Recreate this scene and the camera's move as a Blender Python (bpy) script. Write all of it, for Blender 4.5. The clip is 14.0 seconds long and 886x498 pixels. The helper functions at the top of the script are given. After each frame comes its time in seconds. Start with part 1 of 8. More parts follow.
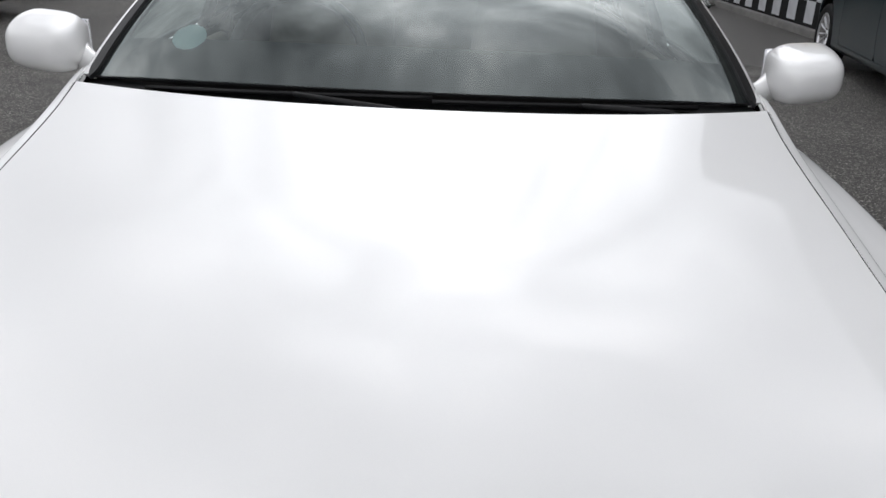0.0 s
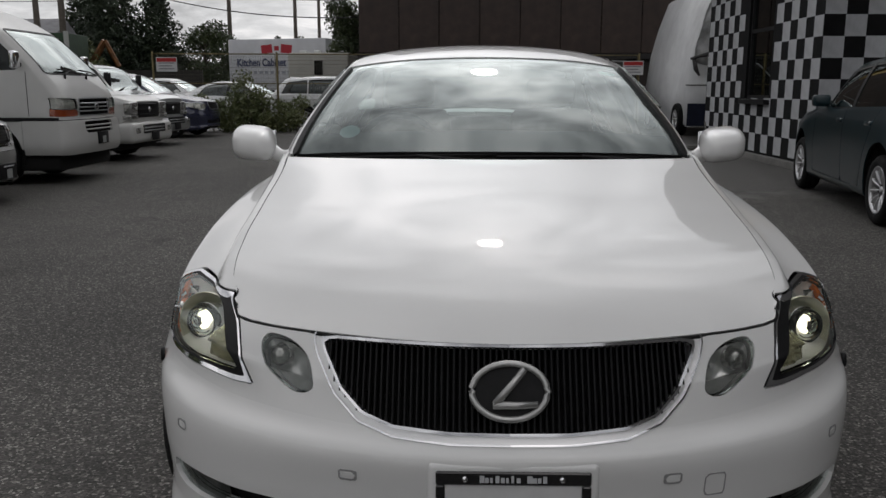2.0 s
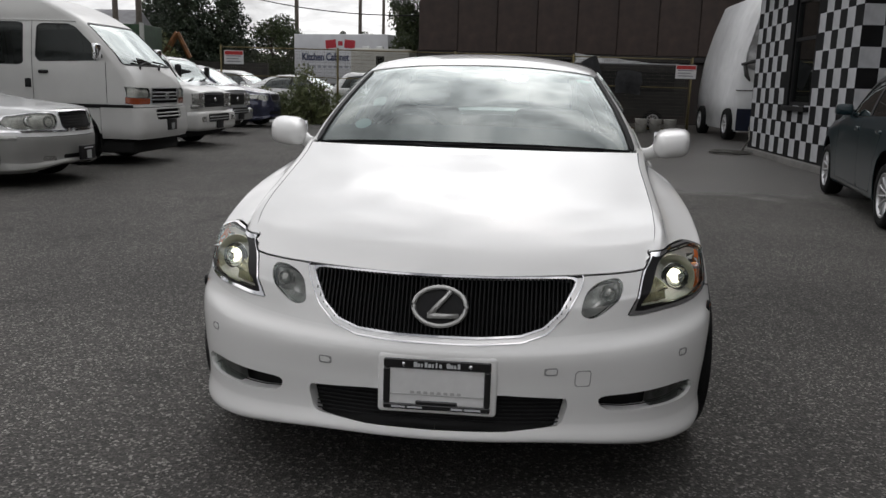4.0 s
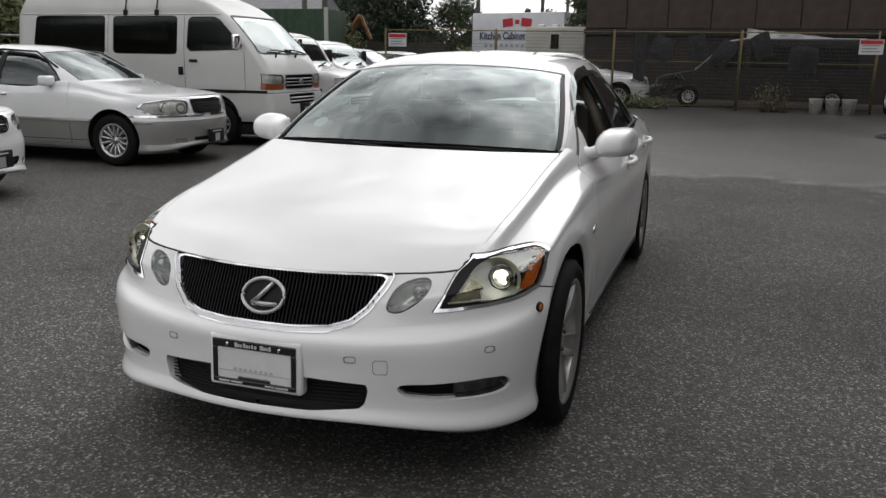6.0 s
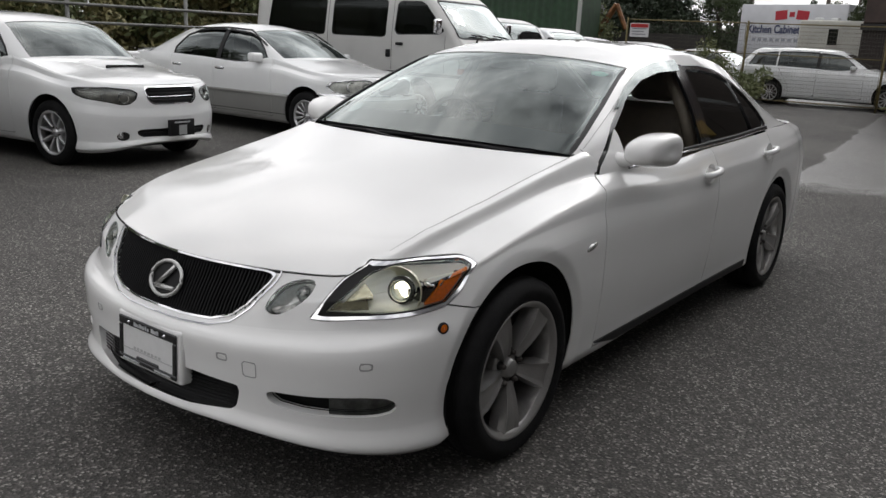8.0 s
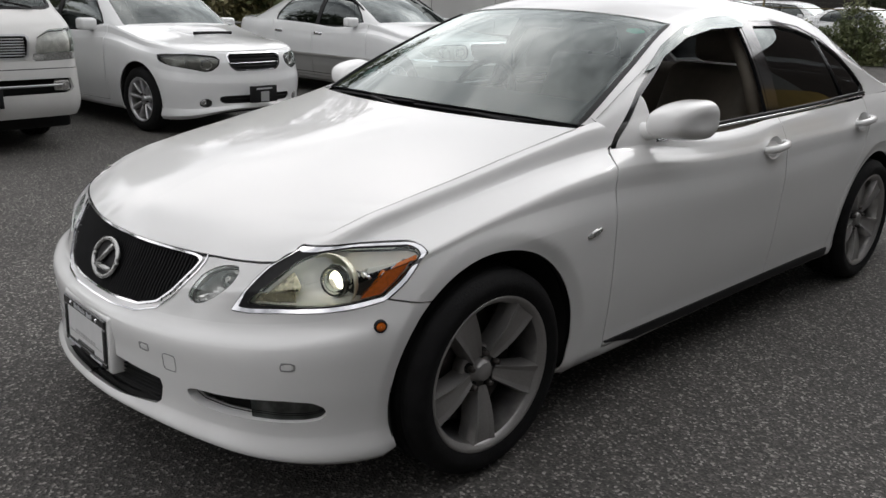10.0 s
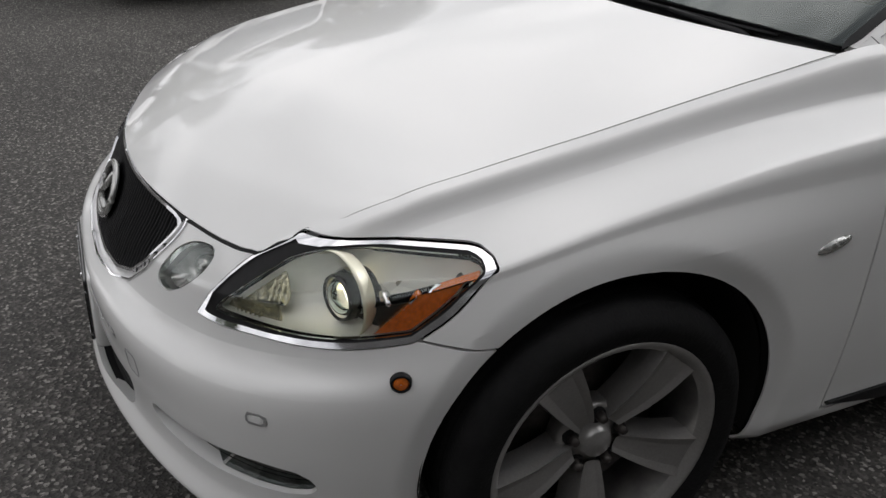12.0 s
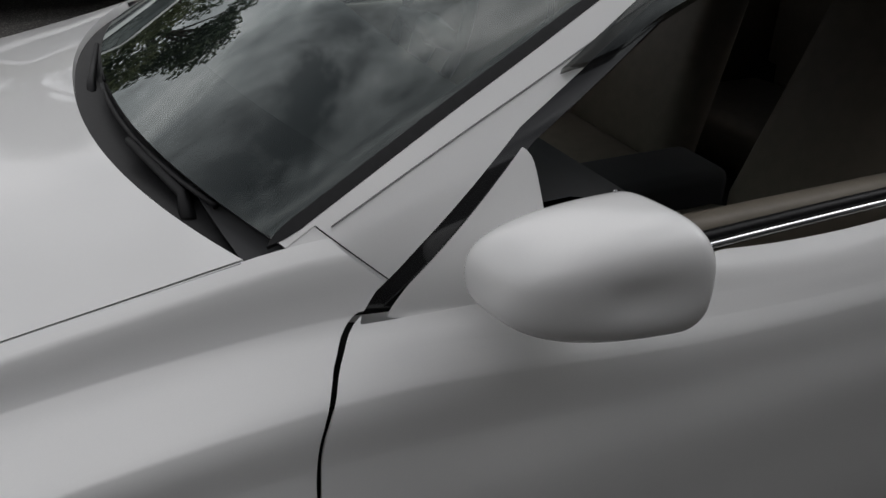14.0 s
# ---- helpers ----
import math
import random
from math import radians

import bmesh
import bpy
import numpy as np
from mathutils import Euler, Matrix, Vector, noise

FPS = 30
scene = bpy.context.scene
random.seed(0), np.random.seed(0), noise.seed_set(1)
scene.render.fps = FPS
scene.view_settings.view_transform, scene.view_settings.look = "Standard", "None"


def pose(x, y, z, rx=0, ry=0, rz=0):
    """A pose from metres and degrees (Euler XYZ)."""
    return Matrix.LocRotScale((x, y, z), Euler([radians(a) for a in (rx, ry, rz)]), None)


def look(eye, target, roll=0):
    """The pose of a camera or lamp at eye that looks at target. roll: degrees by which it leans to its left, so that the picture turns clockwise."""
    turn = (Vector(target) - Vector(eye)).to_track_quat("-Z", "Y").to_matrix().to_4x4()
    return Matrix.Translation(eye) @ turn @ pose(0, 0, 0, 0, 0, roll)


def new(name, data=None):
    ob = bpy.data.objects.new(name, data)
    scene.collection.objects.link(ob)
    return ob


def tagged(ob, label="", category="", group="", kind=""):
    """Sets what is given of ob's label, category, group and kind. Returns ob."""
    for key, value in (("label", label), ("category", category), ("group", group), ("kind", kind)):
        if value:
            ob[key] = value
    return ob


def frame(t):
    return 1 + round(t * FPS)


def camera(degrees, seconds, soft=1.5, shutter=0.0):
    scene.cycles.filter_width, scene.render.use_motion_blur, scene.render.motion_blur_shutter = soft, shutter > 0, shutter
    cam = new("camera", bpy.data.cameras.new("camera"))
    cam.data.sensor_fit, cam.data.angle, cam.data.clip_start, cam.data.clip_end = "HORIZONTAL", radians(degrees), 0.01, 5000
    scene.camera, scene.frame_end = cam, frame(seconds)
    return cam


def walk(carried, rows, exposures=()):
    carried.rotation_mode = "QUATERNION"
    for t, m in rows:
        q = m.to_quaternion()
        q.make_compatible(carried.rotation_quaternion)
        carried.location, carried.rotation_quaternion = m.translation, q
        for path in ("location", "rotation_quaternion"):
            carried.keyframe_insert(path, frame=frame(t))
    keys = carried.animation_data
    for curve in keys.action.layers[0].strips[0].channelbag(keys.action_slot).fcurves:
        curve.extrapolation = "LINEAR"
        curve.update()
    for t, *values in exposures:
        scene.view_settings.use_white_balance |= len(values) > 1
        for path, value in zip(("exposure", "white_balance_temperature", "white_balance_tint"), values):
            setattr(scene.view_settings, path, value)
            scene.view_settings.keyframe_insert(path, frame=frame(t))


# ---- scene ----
cam = camera(56.9, 14.0)
PATH = [
    (0, (0.038, -0.255, 1.32), (0.057, 1.598, 0.567), 2.6),
    (0.5, (0.018, -0.518, 1.221), (-0.058, 1.406, 0.679), 2.2),
    (1, (-0.05, -0.825, 1.231), (-0.063, 1.108, 0.716), 1.5),
    (1.5, (-0.077, -1.133, 1.232), (-0.104, 0.815, 0.782), 1.4),
    (2, (-0.103, -1.45, 1.214), (-0.143, 0.512, 0.829), 0.1),
    (2.5, (-0.066, -1.737, 1.192), (-0.117, 0.237, 0.879), 0.1),
    (3, (-0.05, -1.974, 1.182), (-0.093, -0.004, 0.84), 1.0),
    (5.5, (1.06, -2.197, 1.37), (0.535, -0.318, 0.93), 0.9),
    (6, (1.366, -2.118, 1.378), (0.743, -0.273, 0.921), 0.9),
    (6.5, (1.595, -1.941, 1.387), (0.848, -0.146, 0.922), 2.4),
    (7, (1.809, -1.748, 1.391), (0.906, -0.032, 0.901), 1.8),
    (7.5, (2.036, -1.543, 1.401), (0.991, 0.088, 0.903), 2.1),
    (10, (2.344, -0.764, 1.381), (0.969, 0.562, 0.791), 1.7),
    (10.5, (2.159, -0.563, 1.37), (0.77, 0.702, 0.684), -0.4),
    (11, (2.051, -0.294, 1.347), (0.576, 0.783, 0.531), 2.3),
    (11.5, (1.94, -0.082, 1.344), (0.372, 0.789, 0.46), 2.1),
    (12, (1.805, 0.098, 1.351), (0.195, 0.836, 0.422), 1.6),
    (12.5, (1.732, 0.35, 1.366), (0.084, 0.972, 0.418), 1.2),
    (13, (1.678, 0.612, 1.386), (0.058, 1.273, 0.416), 3.7),
    (13.5, (1.578, 0.935, 1.436), (0.003, 1.659, 0.439), 2.7),
    (14, (1.513, 1.288, 1.43), (-0.087, 2.001, 0.465), 0.8),
]
EXPOSURES = [(0, 0.76, 6380, 11), (0.5, 0.0, 6400, 11), (1, -0.05, 6420, 11), (1.5, -0.08, 6480, 11), (2, -0.05, 6540, 11), (2.5, 0.02, 6560, 11), (3, 0.14, 6580, 11), (5.5, 0.71, 6580, 11), (7.5, 0.77, 6580, 11), (10, 0.83, 6570, 11), (11, 0.90, 6560, 11), (12, 0.66, 6560, 11), (12.5, 0.46, 6550, 11), (13, 0.18, 6520, 11), (13.5, 0.06, 6500, 11), (14, 0.1, 6500, 11)]
walk(cam, [(t, look(eye, target, roll)) for t, eye, target, roll in PATH], exposures=EXPOSURES)


# ---- world and light ----
world = bpy.data.worlds.new("world")
scene.world = world
world.use_nodes = True
SUN_UP, SUN_TURN = radians(41), radians(2)


def build_world():
    nt = world.node_tree
    nt.nodes.clear()
    n, ln = nt.nodes.new, nt.links.new
    out, bg = n("ShaderNodeOutputWorld"), n("ShaderNodeBackground")
    sky = n("ShaderNodeTexSky")
    sky.sky_type, sky.sun_disc = "NISHITA", False
    sky.sun_elevation, sky.sun_rotation = SUN_UP, SUN_TURN
    grey = n("ShaderNodeHueSaturation")
    grey.inputs["Saturation"].default_value = 0.18
    grey.inputs["Value"].default_value = 0.11
    ln(sky.outputs[0], grey.inputs["Color"])
    # cloud layer: noise stretched towards the horizon
    co, sep, com = n("ShaderNodeTexCoord"), n("ShaderNodeSeparateXYZ"), n("ShaderNodeCombineXYZ")
    ln(co.outputs["Generated"], sep.inputs[0])
    zz = n("ShaderNodeMath")
    zz.operation = "ADD"
    zz.inputs[1].default_value = 0.22
    mx = n("ShaderNodeMath")
    mx.operation = "MAXIMUM"
    mx.inputs[1].default_value = 0.0
    ln(sep.outputs[2], mx.inputs[0])
    ln(mx.outputs[0], zz.inputs[0])
    for k in (0, 1):
        d = n("ShaderNodeMath")
        d.operation = "DIVIDE"
        ln(sep.outputs[k], d.inputs[0])
        ln(zz.outputs[0], d.inputs[1])
        ln(d.outputs[0], com.inputs[k])
    big, ramp = n("ShaderNodeTexNoise"), n("ShaderNodeValToRGB")
    big.inputs["Scale"].default_value, big.inputs["Detail"].default_value = 1.55, 10
    big.inputs["Roughness"].default_value, big.inputs["Distortion"].default_value = 0.64, 0.45
    ln(com.outputs[0], big.inputs["Vector"])
    e = ramp.color_ramp.elements
    e[0].position, e[0].color = 0.38, (0.10, 0.105, 0.115, 1)
    e[1].position, e[1].color = 0.62, (1.25, 1.22, 1.22, 1)
    m = e.new(0.5)
    m.color = (0.56, 0.57, 0.585, 1)
    ln(big.outputs["Fac"], ramp.inputs["Fac"])
    # brighter veil round the hidden sun
    dot, glow = n("ShaderNodeVectorMath"), n("ShaderNodeMapRange")
    dot.operation = "DOT_PRODUCT"
    dot.inputs[1].default_value = (math.sin(SUN_TURN) * math.cos(SUN_UP), math.cos(SUN_TURN) * math.cos(SUN_UP), math.sin(SUN_UP))
    ln(co.outputs["Generated"], dot.inputs[0])
    glow.inputs["From Min"].default_value, glow.inputs["From Max"].default_value = 0.86, 1.0
    glow.inputs["To Min"].default_value, glow.inputs["To Max"].default_value = 1.0, 2.8
    glow.interpolation_type = "SMOOTHSTEP"
    ln(dot.outputs["Value"], glow.inputs["Value"])
    mul = n("ShaderNodeVectorMath")
    mul.operation = "SCALE"
    calm, soft = n("ShaderNodeMapRange"), n("ShaderNodeMix")
    soft.data_type = "RGBA"
    calm.inputs["From Min"].default_value, calm.inputs["From Max"].default_value = 0.35, 0.66
    calm.inputs["To Min"].default_value, calm.inputs["To Max"].default_value = 0.5, 0.0
    ln(sep.outputs[2], calm.inputs["Value"])
    ln(calm.outputs[0], soft.inputs["Factor"])
    ln(ramp.outputs[0], soft.inputs["A"])
    soft.inputs["B"].default_value = (0.60, 0.605, 0.615, 1)
    ln(soft.outputs["Result"], mul.inputs[0])
    ln(glow.outputs[0], mul.inputs["Scale"])
    mix = n("ShaderNodeMix")
    mix.data_type = "RGBA"
    mix.inputs["Factor"].default_value = 0.86
    ln(grey.outputs[0], mix.inputs["A"])
    ln(mul.outputs[0], mix.inputs["B"])
    ln(mix.outputs["Result"], bg.inputs["Color"])
    bg.inputs["Strength"].default_value = 1.1
    ln(bg.outputs[0], out.inputs[0])


build_world()
sun = new("sun", bpy.data.lights.new("sun", "SUN"))
sun.data.energy, sun.data.angle, sun.data.color = 0.06, radians(2.8), (1.0, 0.96, 0.90)
sun.matrix_world = look((math.sin(SUN_TURN) * math.cos(SUN_UP) * 50, math.cos(SUN_TURN) * math.cos(SUN_UP) * 50, math.sin(SUN_UP) * 50), (0, 0, 0))


# ---- materials ----
def mat(name, colour, rough=0.5, metal=0.0, coat=0.0, vary=0.0, scale=20.0, bump=0.0, bump_scale=60.0, emit=0.0, spec=0.5, colour2=None, dirt=0.0, dirt_scale=1.3, rand=0.0):
    """A surface: base colour with variation at two scales, roughness break-up and fine relief."""
    m = bpy.data.materials.new(name)
    m.use_nodes = True
    nt = m.node_tree
    n, ln = nt.nodes.new, nt.links.new
    p = nt.nodes["Principled BSDF"]
    p.inputs["Base Color"].default_value = (*colour, 1)
    p.inputs["Roughness"].default_value, p.inputs["Metallic"].default_value = rough, metal
    p.inputs["Specular IOR Level"].default_value = spec
    p.inputs["Coat Weight"].default_value, p.inputs["Coat Roughness"].default_value = coat, 0.03
    co = n("ShaderNodeTexCoord")
    if vary or dirt or rand or colour2:
        src = None
        fine = n("ShaderNodeTexNoise")
        fine.inputs["Scale"].default_value, fine.inputs["Detail"].default_value = scale, 6
        ln(co.outputs["Object"], fine.inputs["Vector"])
        mixc = n("ShaderNodeMix")
        mixc.data_type = "RGBA"
        c2 = colour2 or tuple(max(0, c * (1 - vary)) for c in colour)
        mixc.inputs["A"].default_value, mixc.inputs["B"].default_value = (*colour, 1), (*c2, 1)
        rmp = n("ShaderNodeMapRange")
        rmp.inputs["From Min"].default_value, rmp.inputs["From Max"].default_value = 0.35, 0.65
        ln(fine.outputs["Fac"], rmp.inputs["Value"])
        ln(rmp.outputs[0], mixc.inputs["Factor"])
        src = mixc.outputs["Result"]
        if dirt:
            big = n("ShaderNodeTexNoise")
            big.inputs["Scale"].default_value, big.inputs["Detail"].default_value = dirt_scale, 5
            ln(co.outputs["Object"], big.inputs["Vector"])
            r2 = n("ShaderNodeMapRange")
            r2.inputs["From Min"].default_value, r2.inputs["From Max"].default_value = 0.38, 0.72
            r2.inputs["To Min"].default_value, r2.inputs["To Max"].default_value = 1.0, 1.0 - dirt
            ln(big.outputs["Fac"], r2.inputs["Value"])
            sc = n("ShaderNodeVectorMath")
            sc.operation = "SCALE"
            ln(src, sc.inputs[0])
            ln(r2.outputs[0], sc.inputs["Scale"])
            src = sc.outputs[0]
        if rand:
            info, r3 = n("ShaderNodeObjectInfo"), n("ShaderNodeMapRange")
            r3.inputs["To Min"].default_value, r3.inputs["To Max"].default_value = 1 - rand, 1 + rand
            ln(info.outputs["Random"], r3.inputs["Value"])
            sc = n("ShaderNodeVectorMath")
            sc.operation = "SCALE"
            ln(src, sc.inputs[0])
            ln(r3.outputs[0], sc.inputs["Scale"])
            src = sc.outputs[0]
        ln(src, p.inputs["Base Color"])
    if bump:
        bn, b = n("ShaderNodeTexNoise"), n("ShaderNodeBump")
        bn.inputs["Scale"].default_value, bn.inputs["Detail"].default_value = bump_scale, 5
        b.inputs["Strength"].default_value, b.inputs["Distance"].default_value = bump, 0.01
        ln(co.outputs["Object"], bn.inputs["Vector"])
        ln(bn.outputs["Fac"], b.inputs["Height"])
        ln(b.outputs[0], p.inputs["Normal"])
    if emit:
        p.inputs["Emission Color"].default_value, p.inputs["Emission Strength"].default_value = (*colour, 1), emit
    return m


def glass(name, tint, rough=0.0, ior=1.5, gloss=1.0):
    """A thin pane: tinted see-through with Fresnel gloss."""
    m = bpy.data.materials.new(name)
    m.use_nodes = True
    nt = m.node_tree
    n, ln = nt.nodes.new, nt.links.new
    nt.nodes.remove(nt.nodes["Principled BSDF"])
    out = nt.nodes["Material Output"]
    t, g, f, mx, k = n("ShaderNodeBsdfTransparent"), n("ShaderNodeBsdfGlossy"), n("ShaderNodeFresnel"), n("ShaderNodeMixShader"), n("ShaderNodeMath")
    t.inputs["Color"].default_value = (*tint, 1)
    g.inputs["Roughness"].default_value = rough
    g.inputs["Color"].default_value = (0.93, 1.0, 0.985, 1)
    f.inputs["IOR"].default_value = ior
    k.operation, k.use_clamp = "MULTIPLY", True
    k.inputs[1].default_value = gloss
    ln(f.outputs[0], k.inputs[0])
    ln(k.outputs[0], mx.inputs[0])
    ln(t.outputs[0], mx.inputs[1])
    ln(g.outputs[0], mx.inputs[2])
    ln(mx.outputs[0], out.inputs["Surface"])
    return m


PAINT = mat("pearl white paint", (0.81, 0.81, 0.802), 0.38, coat=1.0, spec=0.12, vary=0.02, scale=900, dirt=0.025, dirt_scale=2.5)
CHROME = mat("chrome", (0.82, 0.82, 0.84), 0.07, 1.0)
BLACK = mat("black plastic", (0.010, 0.010, 0.011), 0.5, spec=0.25, vary=0.3, scale=80, bump=0.015, bump_scale=300)
GLOSSBLACK = mat("gloss black trim", (0.010, 0.010, 0.011), 0.12, coat=0.5)
# near-black; shade inside gaps, recesses and openings is put into this colour
DARK = mat("dark cavity", (0.006, 0.006, 0.006), 0.9, vary=0.3)
RUBBER = mat("tyre rubber", (0.010, 0.010, 0.0105), 0.75, spec=0.18, vary=0.35, scale=30, bump=0.25, bump_scale=160, dirt=0.3, dirt_scale=6)
ALLOY = mat("smoky grey alloy", (.38, .37, .36), .29, 0.6, vary=.10, scale=200, dirt=.2, dirt_scale=7)
ALLOYBRIGHT = mat("silver alloy", (0.62, 0.62, 0.635), 0.30, 0.7, vary=0.06, scale=200, dirt=0.15, dirt_scale=7)
ALLOYDARK = mat("alloy barrel", (.42, .41, .40), .30, 0.85, vary=.25, scale=30)
BRAKE = mat("brake steel", (0.10, 0.09, 0.085), 0.5, 0.8, vary=0.3, scale=60)
WINDSCREEN = glass("windscreen glass", (0.52, 0.62, 0.60), gloss=1.75)
TINTGLASS = glass("dark tinted glass", (0.035, 0.037, 0.04), gloss=1.0)
LENS = glass("lamp lens", (0.97, 0.97, 0.94), gloss=1.1)
SMOKELENS = glass("grey lamp lens", (.90, .90, .89), gloss=1.2)
AMBER = mat("amber lens", (0.85, 0.19, 0.012), 0.12, coat=1.0, vary=0.25, scale=150)
REDLENS = mat("red lens", (0.35, 0.012, 0.01), 0.12, coat=1.0)
LEATHER = mat("cream leather", (0.19, 0.165, 0.13), 0.55, vary=0.12, scale=30, bump=0.02, bump_scale=220)
DASH = mat("dark grey dashboard", (0.045, 0.046, 0.048), 0.75, vary=0.04, scale=9, spec=0.25)
PLATEWHITE = mat("white plate", (0.72, 0.72, 0.72), 0.4, vary=0.05, scale=40)
LETTER = mat("pale lettering", (0.55, 0.56, 0.58), 0.4)


# ---- mesh helpers ----
def part(name, verts, faces, material, parent=None, label="", smooth=True, normals=None):
    me = bpy.data.meshes.new(name)
    me.from_pydata([tuple(map(float, v)) for v in verts], [], [tuple(map(int, f)) for f in faces])
    me.materials.append(material)
    if smooth:
        me.shade_smooth()
    if normals is not None:
        me.normals_split_custom_set_from_vertices([tuple(map(float, v)) for v in normals])
    ob = new(name, me)
    if parent:
        ob.parent = parent
    if label:
        ob["label"] = label
    return ob


def from_bm(name, bm, material, parent=None, label="", smooth=True, angle=None):
    me = bpy.data.meshes.new(name)
    bm.normal_update()
    bm.to_mesh(me)
    bm.free()
    me.materials.append(material)
    if smooth:
        me.shade_smooth()
        if angle:
            me.set_sharp_from_angle(angle=radians(angle))
    ob = new(name, me)
    if parent:
        ob.parent = parent
    if label:
        ob["label"] = label
    return ob


def block(bm, x0, y0, z0, x1, y1, z1, r=0.0, seg=2, m=None):
    """A box with bevelled edges in bm."""
    (x0, x1), (y0, y1), (z0, z1) = sorted((x0, x1)), sorted((y0, y1)), sorted((z0, z1))
    vs = bmesh.ops.create_cube(bm, size=1)["verts"]
    for v in vs:
        v.co = Vector(((x0 + x1) / 2 + v.co.x * (x1 - x0), (y0 + y1) / 2 + v.co.y * (y1 - y0), (z0 + z1) / 2 + v.co.z * (z1 - z0)))
    if r:
        es = list({e for v in vs for e in v.link_edges})
        got = bmesh.ops.bevel(bm, geom=es, offset=r, segments=seg, affect="EDGES", profile=0.5)
        vs = list({v for f in got["faces"] for v in f.verts} | {v for v in vs if v.is_valid})
    if m is not None:
        bmesh.ops.transform(bm, matrix=m, verts=vs)
    return vs


def tube(bm, points, r, seg=8, closed=False):
    """A round bar along points; r is a number or one radius a point."""
    pts = [Vector(p) for p in points]
    k = len(pts)
    rings = []
    for i, p in enumerate(pts):
        a = pts[i - 1] if (i or closed) else pts[0]
        b = pts[(i + 1) % k] if (i < k - 1 or closed) else pts[-1]
        d = (b - a).normalized()
        up = Vector((0, 0, 1)) if abs(d.z) < 0.9 else Vector((1, 0, 0))
        u = d.cross(up).normalized()
        w = d.cross(u)
        rr = r[i] if isinstance(r, (list, tuple)) else r
        rings.append([bm.verts.new(p + (u * math.cos(q) + w * math.sin(q)) * rr) for q in [2 * math.pi * j / seg for j in range(seg)]])
    for i in range(k if closed else k - 1):
        A, B = rings[i], rings[(i + 1) % k]
        for j in range(seg):
            bm.faces.new((A[j], A[(j + 1) % seg], B[(j + 1) % seg], B[j]))
    if not closed:
        bm.faces.new(rings[0][::-1])
        bm.faces.new(rings[-1])


def lathe(bm, profile, seg=48, m=None):
    """Spin (radius, offset) round the x axis."""
    rings = []
    for r, x in profile:
        rings.append([bm.verts.new((x, r * math.cos(2 * math.pi * j / seg), r * math.sin(2 * math.pi * j / seg))) for j in range(seg)])
    for A, B in zip(rings, rings[1:]):
        for j in range(seg):
            bm.faces.new((A[j], A[(j + 1) % seg], B[(j + 1) % seg], B[j]))
    if m is not None:
        bmesh.ops.transform(bm, matrix=m, verts=[v for q in rings for v in q])
    return rings


def curve(keys, t):
    """Smooth curve through keys (t, values...), at all t."""
    k = np.array(keys, float)
    T, V = k[:, 0], k[:, 1:]
    t = np.asarray(t, float)
    d = np.gradient(V, T, axis=0)
    i = np.clip(np.searchsorted(T, t) - 1, 0, len(T) - 2)
    h = (T[i + 1] - T[i])[..., None]
    s = (t[..., None] - T[i][..., None]) / h
    s2, s3 = s * s, s * s * s
    return (2 * s3 - 3 * s2 + 1) * V[i] + (s3 - 2 * s2 + s) * h * d[i] + (3 * s2 - 2 * s3) * V[i + 1] + (s3 - s2) * h * d[i + 1]


def sdf(poly, r=0.0):
    """Signed distance to a polygon in the plane (negative inside), its corners rounded by r."""
    q = np.array(poly, float)
    if r:
        c = q.mean(axis=0)
        q = c + (q - c) * (1 - 2 * r / np.abs(q - c).max(axis=0).sum())

    def f(a):
        d = np.full(len(a), 1e9)
        inside = np.zeros(len(a), bool)
        for p0, p1 in zip(q, np.roll(q, -1, axis=0)):
            e, w = p1 - p0, a - p0
            u = np.clip((w @ e) / max(e @ e, 1e-12), 0, 1)
            d = np.minimum(d, np.hypot(*(w - u[:, None] * e).T))
            cr = (p0[1] > a[:, 1]) != (p1[1] > a[:, 1])
            with np.errstate(divide="ignore", invalid="ignore"):
                xi = (p1[0] - p0[0]) * (a[:, 1] - p0[1]) / (p1[1] - p0[1]) + p0[0]
            inside ^= cr & (a[:, 0] < xi)
        return np.where(inside, -d, d) - r
    return f


def smooth_poly(keys, n=10):
    """A closed smooth outline through keys."""
    k = [keys[-2], keys[-1], *keys, keys[0], keys[1]]
    t = np.arange(len(k)) - 2
    return curve([(a, *b) for a, b in zip(t, k)], np.linspace(0, len(keys), n * len(keys), endpoint=False))


